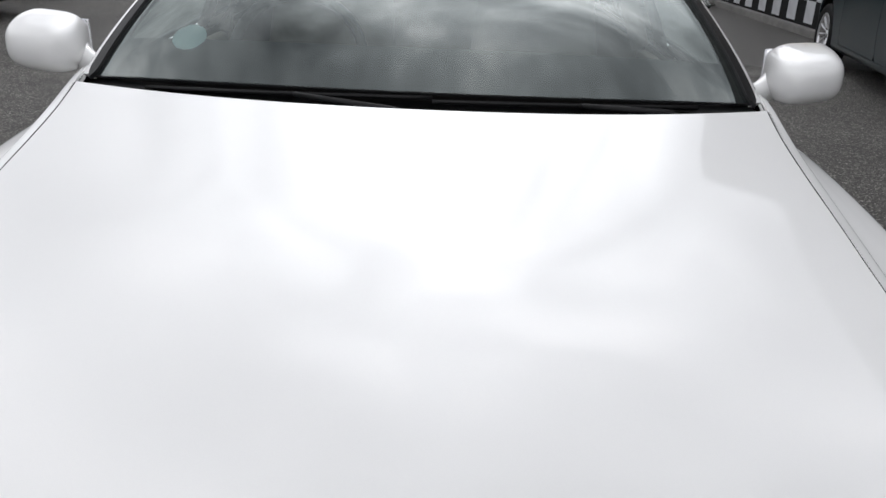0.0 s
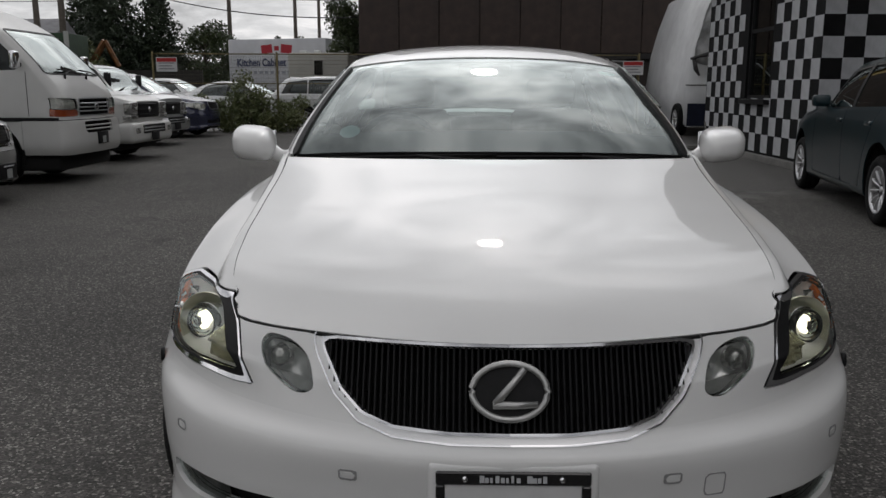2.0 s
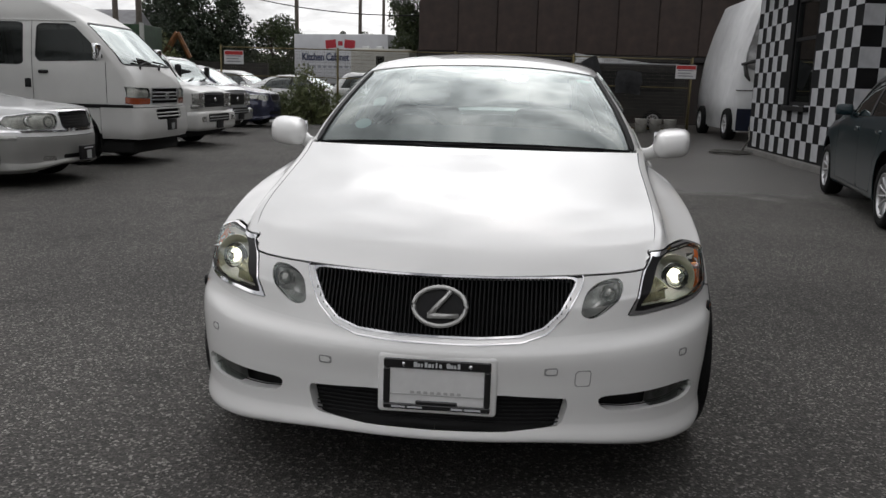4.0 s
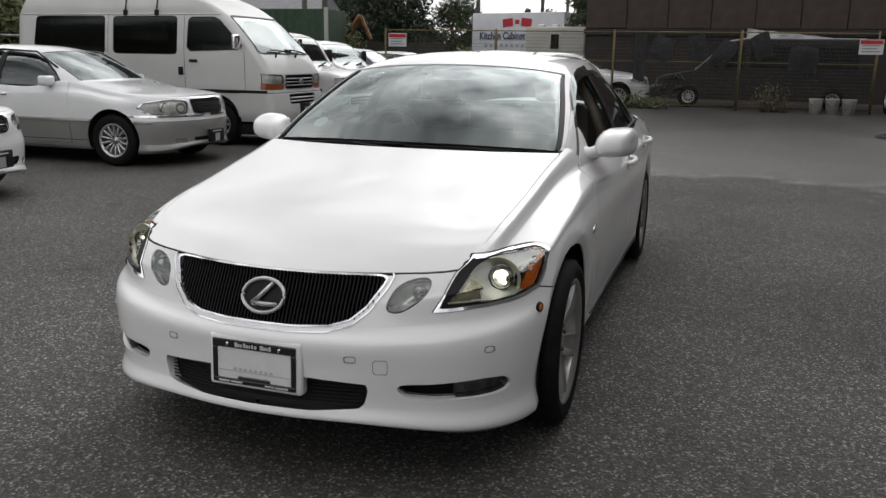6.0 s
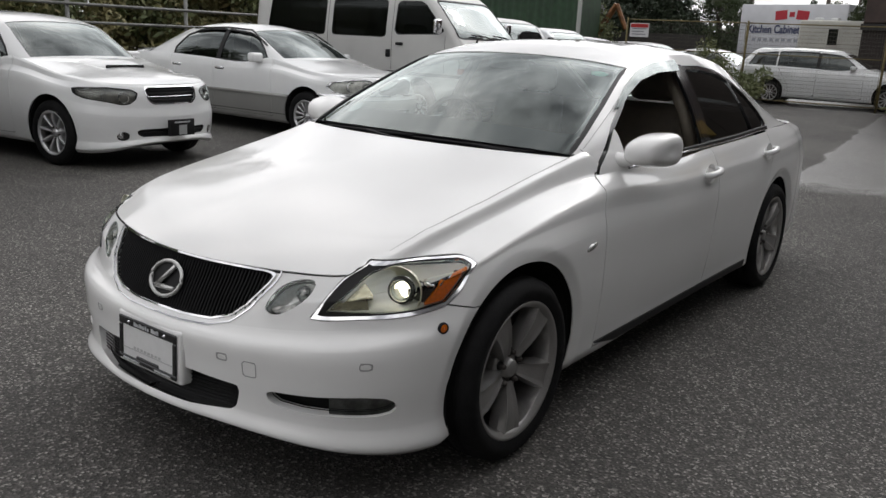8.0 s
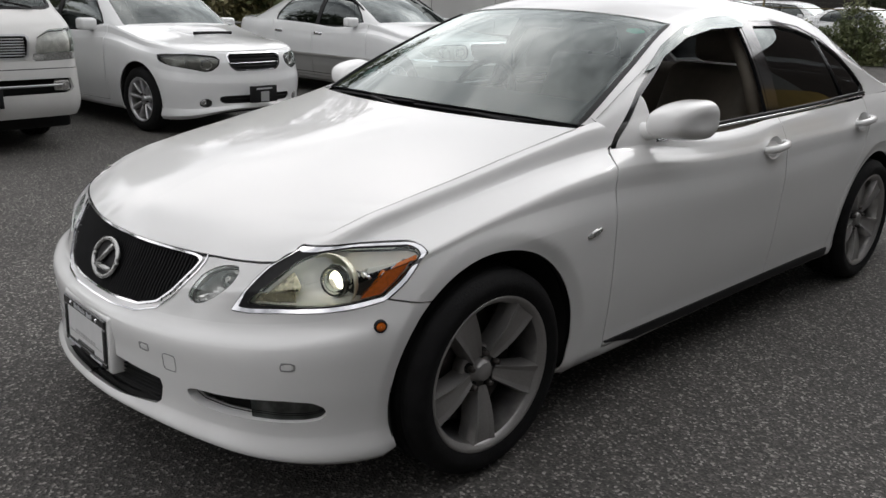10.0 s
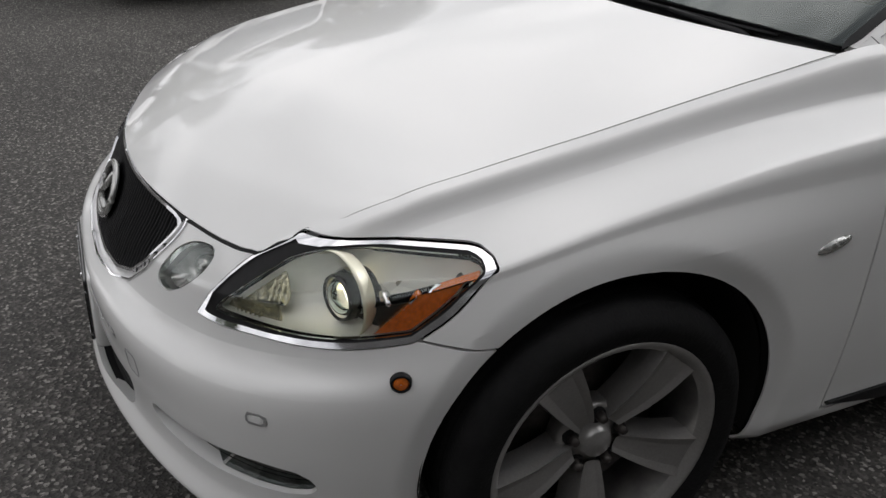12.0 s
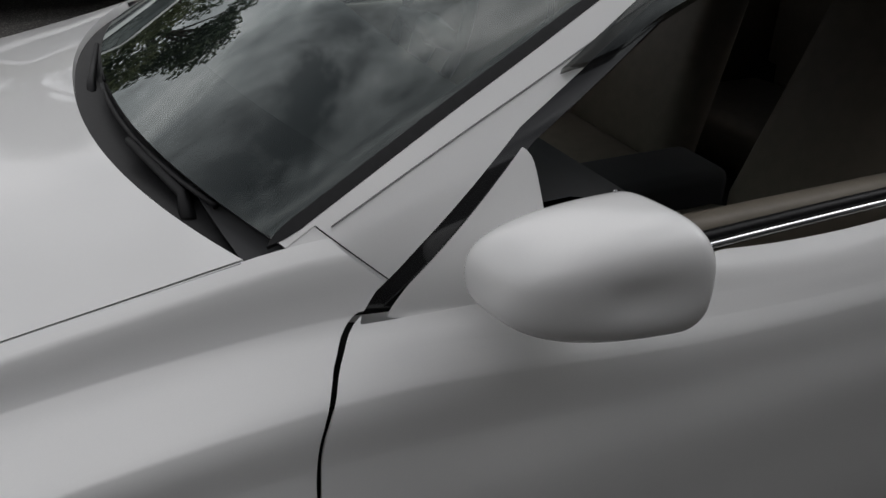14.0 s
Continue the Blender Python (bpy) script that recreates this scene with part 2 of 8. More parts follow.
class Sheet:
    """A piece of surface: points, normals, two surface coordinates and faces. It can be cut along any line f = 0."""

    def __init__(self, V, N, A, F):
        self.V, self.N, self.A, self.F = V, N, A, F

    @staticmethod
    def grid(P, A):
        """From a grid of points (rows, columns, 3)."""
        r, c = P.shape[:2]
        du, dv = np.gradient(P, axis=0), np.gradient(P, axis=1)
        N = np.cross(du, dv)
        N /= np.maximum(np.linalg.norm(N, axis=2, keepdims=True), 1e-12)
        i = np.arange((r - 1) * (c - 1))
        a = (i // (c - 1)) * c + i % (c - 1)
        F = [tuple(f) for f in np.stack([a, a + c, a + c + 1, a + 1], 1).tolist()]
        return Sheet(P.reshape(-1, 3), N.reshape(-1, 3), A.reshape(-1, A.shape[-1]), F)

    def table(self):
        """The faces as one array, short ones padded with their last corner."""
        k = max((len(f) for f in self.F), default=3)
        return np.array([f + (f[-1],) * (k - len(f)) for f in self.F], int).reshape(-1, k)

    def cut(self, fn):
        """The piece where fn(points, coordinates) > 0."""
        f = fn(self.V, self.A)
        pos = f > 0
        hit = pos[self.table()]
        whole, some = hit.all(axis=1), hit.any(axis=1)
        F = [self.F[i] for i in np.flatnonzero(whole)]
        pos, fl = pos.tolist(), f.tolist()
        V, N, A, cache = [], [], [], {}
        base = len(self.V)
        for n in np.flatnonzero(some & ~whole):
            face = self.F[n]
            poly = []
            k = len(face)
            for q in range(k):
                i, j = face[q], face[(q + 1) % k]
                if pos[i]:
                    poly.append(i)
                if pos[i] != pos[j]:
                    key = (min(i, j), max(i, j))
                    if key not in cache:
                        t = fl[key[0]] / (fl[key[0]] - fl[key[1]])
                        cache[key] = base + len(V)
                        V.append(self.V[key[0]] * (1 - t) + self.V[key[1]] * t)
                        N.append(self.N[key[0]] * (1 - t) + self.N[key[1]] * t)
                        A.append(self.A[key[0]] * (1 - t) + self.A[key[1]] * t)
                    poly.append(cache[key])
            if len(poly) > 2:
                F.append(tuple(poly))
        if V:
            return Sheet(np.vstack([self.V, V]), np.vstack([self.N, N]), np.vstack([self.A, A]), F).tidy()
        return Sheet(self.V, self.N, self.A, F).tidy()

    def tidy(self):
        t = self.table()
        used = np.unique(t)
        at = np.zeros(len(self.V), int)
        at[used] = np.arange(len(used))
        rows = at[t].tolist()
        return Sheet(self.V[used], self.N[used], self.A[used], [tuple(r[:len(f)]) for r, f in zip(rows, self.F)])

    def mirror(self):
        k = np.array((-1, 1, 1))
        return Sheet(self.V * k, self.N * k, self.A, [f[::-1] for f in self.F])

    def shift(self, d):
        return Sheet(self.V + self.N * d, self.N, self.A, self.F)

    def join(self, o):
        k = len(self.V)
        return Sheet(np.vstack([self.V, o.V]), np.vstack([self.N, o.N]), np.vstack([self.A, o.A]), self.F + [tuple(i + k for i in f) for f in o.F])

    def edges(self):
        """The border, as directed edges."""
        seen = set()
        for f in self.F:
            for q in range(len(f)):
                seen.add((f[q], f[(q + 1) % len(f)]))
        return [(a, b) for a, b in seen if (b, a) not in seen]

    def obj(self, name, material, parent=None, label="", lip=0.012):
        """The mesh, its border turned inwards by lip."""
        V, N, F = self.V.tolist(), self.N.tolist(), list(self.F)
        if lip:
            at = {}
            for a, b in self.edges():
                for i in (a, b):
                    if i not in at:
                        at[i] = len(V)
                        p = self.V[i]
                        V += [p.tolist(), (p - self.N[i] * lip).tolist()]
                        N += [(0, 0, 0), (0, 0, 0)]
                F.append((at[b], at[a], at[a] + 1, at[b] + 1))
        return part(name, V, F, material, parent, label, normals=N)


# ---- car shape: plan outline, feature lines, bonnet, cabin ----
class CarShape:
    """Half a car body (x >= 0, nose at y = 0): a wall swept round the plan outline, a bonnet, a boot lid, a roof and cabin sides."""

    def __init__(self, plan, stations, lines, bonnet, cowl, corner, back, roof, rail, belt, step=0.014, rows=60):
        p = np.array(plan, float)
        c = np.r_[0, np.cumsum(np.hypot(*np.diff(p, axis=0).T))]
        d = np.linspace(0, c[-1], 4000)
        q = curve([(a, *b) for a, b in zip(c, plan)], d)
        ds = np.r_[0, np.cumsum(np.hypot(*np.diff(q, axis=0).T))]
        self.len = ds[-1]
        self.dense, self.ds = q, ds
        self.st = [self.s(*p[k]) for k in stations]
        n = int(self.len / step)
        S = np.linspace(0, self.len, n)
        self.S = S
        self.lines = []
        for zk, ik in lines:
            self.lines.append((list(zip(self.st, zk)), list(zip(self.st, ik))))
        L = np.stack([self.line(k, S) for k in range(len(lines))], 1)
        zt = np.array([l[0] for l in lines]).mean(axis=1)
        it = np.array([l[1] for l in lines]).mean(axis=1)
        T = np.r_[0, np.cumsum(np.hypot(np.diff(zt), np.diff(it)))]
        T /= T[-1]
        w = np.sort(np.r_[np.linspace(0, 1, rows - len(T) + 2), T[1:-1]])
        k = curve([(a, *b) for a, b in zip(T, L.transpose(1, 0, 2).reshape(len(T), -1))], w)
        P = k.reshape(rows, n, 3).transpose(1, 0, 2)
        P[0, :, 0] = 0
        P[-1, :, 0] = 0
        A = np.stack([np.broadcast_to(S[:, None], P.shape[:2]), P[:, :, 2]], 2)
        self.wall = Sheet.grid(P, A)
        self.top = len(lines) - 1
        # bonnet: a four-sided patch between the wall's top edge, the middle line and the windscreen's foot
        sc, sb = self.s(*corner), self.s(*cowl)
        self.sc, self.sb = sc, sb
        a, b = np.linspace(0, 1, 60), np.linspace(0, 1, 80)
        front = self.line(self.top, a * sc)
        side = self.line(self.top, sc + b * (sb - sc))
        bk = np.array(bonnet, float)
        mid = np.stack([0 * b, *curve([(t, y, z) for t, y, z in bonnet], b).T], 1)
        front = front - (front[0] - mid[0])[None] * (1 - a[:, None])
        end = side[-1]
        rear = np.stack([a * end[0], mid[-1, 1] + (end[1] - mid[-1, 1]) * a ** 2.2, mid[-1, 2] + (end[2] - mid[-1, 2]) * a ** 2], 1)
        self.bonnet = self.coons(mid, side, front, rear, a, b)
        # cabin: roof sheet from middle line to rail, side sheet from rail to belt
        t = np.linspace(0, 1, 130)
        C = curve(roof, t)
        R = curve(rail, t)
        s = np.linspace(0, 1, 40)
        C3 = np.stack([0 * t, C[:, 0], C[:, 1]], 1)
        bow = s[None, :, None]
        P = np.empty((len(t), len(s), 3))
        P[:, :, 0] = R[:, None, 0] * bow[..., 0]
        e = bow[..., 0] ** 2.1
        P[:, :, 1] = C3[:, None, 1] + (R[:, None, 1] - C3[:, None, 1]) * e
        P[:, :, 2] = C3[:, None, 2] + (R[:, None, 2] - C3[:, None, 2]) * (0.75 * e + 0.25 * bow[..., 0] ** 5)
        A = np.stack(np.broadcast_arrays(t[:, None], s[None, :]), 2)
        self.cap = Sheet.grid(P[:, ::-1], A[:, ::-1])
        B = curve(belt, t)
        P = np.empty((len(t), 30, 3))
        s = np.linspace(0, 1, 30)[None, :]
        for k in range(3):
            P[:, :, k] = B[:, None, k] + (R[:, None, k] - B[:, None, k]) * s
        bulge = 0.022 * np.sin(s * math.pi) * np.clip((R[:, 2] - B[:, 2]) / 0.3, 0, 1)[:, None]
        P[:, :, 0] += bulge
        A = np.stack([P[:, :, 1], P[:, :, 2]], 2)
        self.side = Sheet.grid(P, A)
        # one shading across the rail, where roof and side meet
        nc, ns = self.cap.N.reshape(130, 40, 3), self.side.N.reshape(130, 30, 3)
        avg = nc[:, 0] + ns[:, -1]
        avg /= np.linalg.norm(avg, axis=1, keepdims=True)
        for grid, w in ((nc, np.clip((np.linspace(1, 0, 40) - .90) / .10, 0, 1)), (ns, np.clip((np.linspace(0, 1, 30) - .55) / .45, 0, 1))):
            w = (w * w * (3 - 2 * w))[None, :, None]
            grid[:] = grid * (1 - w) + avg[:, None] * w
            grid /= np.linalg.norm(grid, axis=2, keepdims=True)

    def s(self, x, y):
        """Arc length along the plan outline of the point next to (x, y)."""
        return float(self.ds[np.argmin((self.dense[:, 0] - x) ** 2 + (self.dense[:, 1] - y) ** 2)])

    def line(self, k, S):
        q = np.stack([np.interp(S, self.ds, self.dense[:, i]) for i in (0, 1)], 1)
        g = np.stack([np.gradient(np.interp(S, self.ds, self.dense[:, i])) if len(np.atleast_1d(S)) > 1 else 0 for i in (0, 1)], 1)
        e = 0.01
        g = np.stack([np.interp(S + e, self.ds, self.dense[:, i]) - np.interp(S - e, self.ds, self.dense[:, i]) for i in (0, 1)], 1)
        g /= np.maximum(np.linalg.norm(g, axis=1, keepdims=True), 1e-9)
        nrm = np.stack([-g[:, 1], g[:, 0]], 1)
        zk, ik = self.lines[k] if isinstance(k, int) else k
        near = [np.clip(np.abs(np.asarray(S) + d), 0, self.len) for d in np.linspace(-.09, .09, 9)]
        z, i = (sum(curve(q, n)[:, 0] for n in near) / 9 for q in (zk, ik))
        xy = q + nrm * i[:, None]
        return np.stack([np.maximum(xy[:, 0], 0), xy[:, 1], z], 1)

    @staticmethod
    def coons(c0, c1, d0, d1, a, b):
        """c0, c1: middle and side edges (along b); d0, d1: front and rear edges (along a)."""
        A, B = a[:, None, None] ** 2 * (1.6 - 0.6 * a[:, None, None]), b[None, :, None]
        P = (1 - A) * c0[None] + A * c1[None] + (1 - B) * d0[:, None] + B * d1[:, None]
        P = P - ((1 - A) * (1 - B) * c0[0] + A * (1 - B) * c1[0] + (1 - A) * B * c0[-1] + A * B * c1[-1])
        P[:, :, 0] = a[:, None] * c1[None, :, 0] + (1 - b[None, :]) * (d0[:, None, 0] - a[:, None] * c1[0, 0]) + b[None, :] * (d1[:, None, 0] - a[:, None] * c1[-1, 0])
        return Sheet.grid(P, np.stack(np.broadcast_arrays(a[:, None], b[None, :]), 2))


# hero saloon
PLAN = [(0, 0.042), (0.17, 0.048), (0.325, 0.073), (0.50, 0.126), (0.64, 0.198), (0.735, 0.282), (0.80, 0.375), (0.842, 0.485), (0.866, 0.62), (0.882, 0.87),
        (0.884, 1.30), (0.886, 1.52), (0.892, 1.9), (0.896, 2.8), (0.888, 3.72), (0.86, 4.25), (0.80, 4.53), (0.66, 4.68), (0.4, 4.745), (0, 4.77)]
STATIONS = [0, 2, 5, 7, 9, 10, 11, 12, 13, 14, 16, 19]
LINES = [
    ((.242, .235, .165, .155, .17, .185, .185, .185, .19, .19, .22, .24), (.03, .035, .05, .045, .05, .06, .06, .07, .07, .06, .05, .06)),
    ((.262, .256, .198, .188, .21, .215, .215, .22, .22, .22, .26, .28), (-.022, -.012, .003, .008, .01, .03, .03, .035, .035, .02, .02, .02)),
    ((.300, .295, .265, .27, .29, .30, .30, .30, .30, .30, .33, .34), (-.006, .002, .014, .010, .006, .016, .018, .022, .022, .01, .01, .01)),
    ((.41, .405, .40, .41, .42, .42, .42, .43, .43, .44, .45, .45), (.0, .0, .0, .0, -.002, .004, .006, .008, .008, .0, 0, 0)),
    ((.495, .50, .52, .54, .56, .56, .56, .58, .58, .6, .62, .62), (-.003, -.003, -.003, -.002, -.006, -.002, 0, .002, .002, -.004, 0, 0)),
    ((.53, .54, .575, .605, .70, .72, .72, .71, .71, .74, .76, .76), (.026, .03, .02, .008, .0, .004, .004, .0, 0, -.002, .005, .01)),
    ((.60, .61, .665, .700, .790, .853, .866, .84, .835, .85, .87, .86), (.068, .078, .06, .050, .056, .046, .038, .018, .016, .015, .03, .03)),
    ((.645, .65, .70, .752, .822, .892, .918, .885, .885, .905, .93, .93), (.092, .105, .10, .142, .155, .140, .116, .056, .042, .05, .06, .06)),
    ((.685, .69, .735, .788, .864, .946, .985, .915, .925, .945, .95, .945), (.110, .126, .138, .169, .181, .164, .143, .076, .065, .08, .095, .095)),
    ((.70, .705, .748, .795, .872, .955, 1.0, .93, .945, .965, .96, .955), (.118, .133, .158, .192, .203, .187, .165, .095, .085, .10, .12, .12)),
]
ROOF = [(0, 1.26, .985), (.16, 1.655, 1.185), (.30, 2.06, 1.342), (.36, 2.22, 1.382), (.52, 2.65, 1.418), (.70, 3.15, 1.405), (.80, 3.5, 1.345), (.9, 3.88, 1.19), (1, 4.25, 1.03)]
RAIL = [(0, .712, 1.41, .962), (.055, .700, 1.53, 1.028), (.16, .662, 1.755, 1.140), (.30, .585, 2.13, 1.300), (.36, .572, 2.27, 1.332), (.52, .563, 2.65, 1.362), (.70, .550, 3.15, 1.352), (.80, .555, 3.45, 1.30), (.9, .59, 3.80, 1.17), (1, .65, 4.20, 1.0)]
BELT = [(0, .728, 1.42, .88), (.16, .783, 1.70, .905), (.30, .795, 2.05, .922), (.36, .798, 2.2, .927), (.52, .803, 2.65, .937), (.70, .798, 3.15, .948), (.80, .790, 3.45, .958), (.9, .775, 3.80, .962), (1, .74, 4.20, .965)]
BONNET = [(0, .160, .712), (.12, .27, .765), (.3, .46, .832), (.55, .75, .900), (.8, 1.05, .950), (1, 1.262, .985)]


LOWER = {0: (-.014, -.010) + (0,) * 10, 1: (-.014, -.010) + (0,) * 10, 8: (0, 0, .004, .006) + (0,) * 8, 9: (0, 0, .002, .006) + (0,) * 8}
INSET = {4: (0, .002, .006) + (0,) * 9, 5: (.006, .014, .028, .012) + (0,) * 8, 6: (0, 0, 0, -.006, -.014, -.006) + (0,) * 6}


def crease(lines, at, f):
    """Lines with an edge at one of them, tight where f is small: two more close by, on the chords to its neighbours."""
    lerp = lambda p, q: tuple(tuple(u + (v - u) * w for u, v, w in zip(a, b, f)) for a, b in zip(p, q))
    return lines[:at] + [lerp(lines[at], lines[at - 1]), lines[at], lerp(lines[at], lines[at + 1])] + lines[at + 1:]


HERO_LINES = [(tuple(z + d for z, d in zip(zs, LOWER.get(n, (0,) * 12))), tuple(i + d for i, d in zip(ins, INSET.get(n, (0,) * 12)))) for n, (zs, ins) in enumerate(LINES)]
SHAPE = CarShape(PLAN, STATIONS, crease(HERO_LINES, 6, (.3, .3, .25, .20, .28, .46) + (.5,) * 6), BONNET, (.885, 1.41), (.735, .282), None, ROOF, RAIL, BELT, step=.011, rows=88)


def flare(sheet, r=.416, slope=.34):
    """Draw the skin in towards the wheel openings, leaving a crease round each."""
    V = sheet.V.copy()
    for y, z in ((.884, .325), (3.718, .325)):
        d = np.hypot(V[:, 1] - y, V[:, 2] - z)
        V -= sheet.N * (slope * np.clip(r - d, 0, .045) * (sheet.V[:, 0] > .7))[:, None]
    n = len(SHAPE.S)
    return Sheet.grid(V.reshape(n, -1, 3), sheet.A.reshape(n, -1, 2))


SHAPE.wall = flare(SHAPE.wall)
# the bonnet's shut line on the nose: along the grille, over the inner lamps, then up beside the headlamps
SEAM_S = (0, .22, .42, .56, .665, .708, .74, .7946)
SEAM_Z = (.697, .698, .7005, .7035, .708, .712, .726, .7488)


def tuck(shape):
    """Roll the bonnet's front down to its shut line."""
    g = shape.bonnet.V.reshape(60, 80, 3).copy()
    A = shape.bonnet.A.reshape(60, 80, 2)
    W = shape.wall.V.reshape(len(shape.S), -1, 3)
    for k, a in enumerate(np.linspace(0, 1, 60)):
        z = np.interp(a * shape.sc, SEAM_S, SEAM_Z)
        col = W[int(round(a * shape.sc / shape.len * (len(shape.S) - 1)))]
        col = col[col[:, 2] > .6]
        foot = np.array([np.interp(z, col[:, 2], col[:, i]) for i in range(3)])
        foot[0] *= k > 0
        w = np.clip(1 - A[k, :, 1] / .15, 0, 1) ** 2
        g[k] += (foot - g[k, 0]) * w[:, None]
    out = Sheet.grid(g, A)
    # where the patch narrows at its corner keep the shading of the open bonnet
    tight = (out.N[:, 2:3] < .6) | ((out.A[:, :1] > .96) & (out.A[:, 1:] < .06))
    out.N = np.where(tight, shape.bonnet.N, out.N)
    return out


SHAPE.bonnet = tuck(SHAPE)


def sz(*pts):
    """Points (x, y, z) as (arc length, height) on the hero's wall."""
    return [(SHAPE.s(x, y), z) for x, y, z in pts]


def on_wall(f):
    return lambda V, A: f(A)


def on_yz(f):
    return lambda V, A: f(V[:, 1:3])


def neg(f, d=0.0):
    return lambda V, A: -f(V, A) - d


def off(f, d):
    return lambda V, A: f(V, A) - d


def arch(y, z, r):
    return lambda V, A: np.hypot(V[:, 1] - y, (V[:, 2] - z)) - r


def make_wheel(name, parent, at, radius, width, rim, spokes=5, face=1, style="five", group=""):
    """A wheel: tyre, rim barrel, broad spokes, hub cap, nuts and disc; its outer face looks along +x."""
    hub = new(name)
    hub.parent = parent
    hub.matrix_basis = at
    h = width / 2
    metal = ALLOY if style == "five" else ALLOYBRIGHT
    bm = bmesh.new()
    lathe(bm, [(rim - .012, -h + .02), (rim + .006, -h), (radius - .03, -h - .004), (radius - .006, -h + .02), (radius, -h * .55), (radius - .006, -h * .53), (radius - .006, -h * .47), (radius, -h * .45), (radius, -h * .05), (radius - .006, -h * .03), (radius - .006, h * .03), (radius, h * .05), (radius, h * .45), (radius - .006, h * .47), (radius - .006, h * .53), (radius, h * .55), (radius - .006, h - .02), (radius - .03, h + .004), (rim + .03, h + .006), (rim + .006, h - .002), (rim - .012, h - .012)], 56)
    from_bm("tyre", bm, RUBBER, hub)
    bm = bmesh.new()
    lathe(bm, [(rim - .004, h - .016), (rim + .004, h - .006), (rim - .001, h - .002), (rim - .010, h - .006), (rim - .022, h - .022)], 56)
    from_bm("rim", bm, metal, hub)
    bm = bmesh.new()
    lathe(bm, [(rim - .022, h - .022), (rim - .030, h - .06), (rim - .036, h - .12), (rim - .03, -h + .02)], 56)
    from_bm("barrel", bm, ALLOYDARK, hub)
    bm = bmesh.new()
    lathe(bm, [(.05, h - .11), (rim * .72, h - .105), (rim * .72, h - .12), (.05, h - .125)], 40)
    from_bm("brake_disc", bm, BRAKE, hub)
    bm = bmesh.new()
    lathe(bm, [(.001, -h + .06), (rim - .02, -h + .06)], 40)
    from_bm("wheel_back", bm, DARK, hub)
    bm = bmesh.new()
    n = spokes
    for k in range(n):
        a0 = 2 * math.pi * k / n + math.pi / 2
        rings = []
        for f in np.linspace(0, 1, 9):
            r = .05 + (rim - .022 - .05) * f
            if style == "five":
                hw = .021 + .033 * f ** .85
            else:
                hw = .011 + .004 * f
            x = h - .052 + .030 * f ** 1.5 + .012 * math.sin(f * math.pi)
            row = []
            for u in (-1, -.86, -.5, 0, .5, .86, 1):
                lift = ({1: -.002, .86: .009, .5: .003, 0: .002}[abs(u)] if style == "five" else .010 * (1 - abs(u) ** 3)) - (.016 if abs(u) == 1 else 0)
                y, z = r, hw * u
                row.append(bm.verts.new((x + lift, y * math.cos(a0) - z * math.sin(a0), y * math.sin(a0) + z * math.cos(a0))))
            rings.append(row)
        for A, B in zip(rings, rings[1:]):
            for i in range(6):
                bm.faces.new((A[i], A[i + 1], B[i + 1], B[i]))
        # side skirts give the spokes depth
        for e in (0, 6):
            low = [bm.verts.new(v.co + Vector((-.035, 0, 0))) for v in [q[e] for q in rings]]
            for i in range(8):
                vs = (rings[i][e], rings[i + 1][e], low[i + 1], low[i])
                bm.faces.new(vs if e == 0 else vs[::-1])
    bmesh.ops.recalc_face_normals(bm, faces=bm.faces)
    from_bm("spokes", bm, metal, hub, smooth=True, angle=12 if style == "five" else 50)
    bm = bmesh.new()
    lathe(bm, [(.001, h - .034), (.027, h - .035), (.031, h - .040), (.036, h - .052), (.072, h - .058), (.080, h - .068), (.078, h - .1)], 32)
    from_bm("hub_cap", bm, metal, hub)
    nut = None
    for k in range(5):
        a = 2 * math.pi * (k + .5) / 5 + math.pi / 2
        if nut is None:
            bm = bmesh.new()
            lathe(bm, [(.001, .012), (.007, .011), (.010, .004), (.0105, -.02)], 8)
            nut = from_bm("wheel_nut", bm, BRAKE, hub)
        else:
            o = new("wheel_nut", nut.data)
            o.parent = hub
        if style == "five":
            # flat near-black disc on the hub; a recess's shade put into colour
            bm = bmesh.new()
            lathe(bm, [(.001, h - .0525), (.0165, h - .0525), (.018, h - .060)], 16, Matrix.Translation((0, .055 * math.cos(a), .055 * math.sin(a))))
            from_bm("nut_pocket_shade", bm, DARK, hub)
        (nut if k == 0 else o).location = (h - .044, .055 * math.cos(a), .058 * math.sin(a))
    return hub


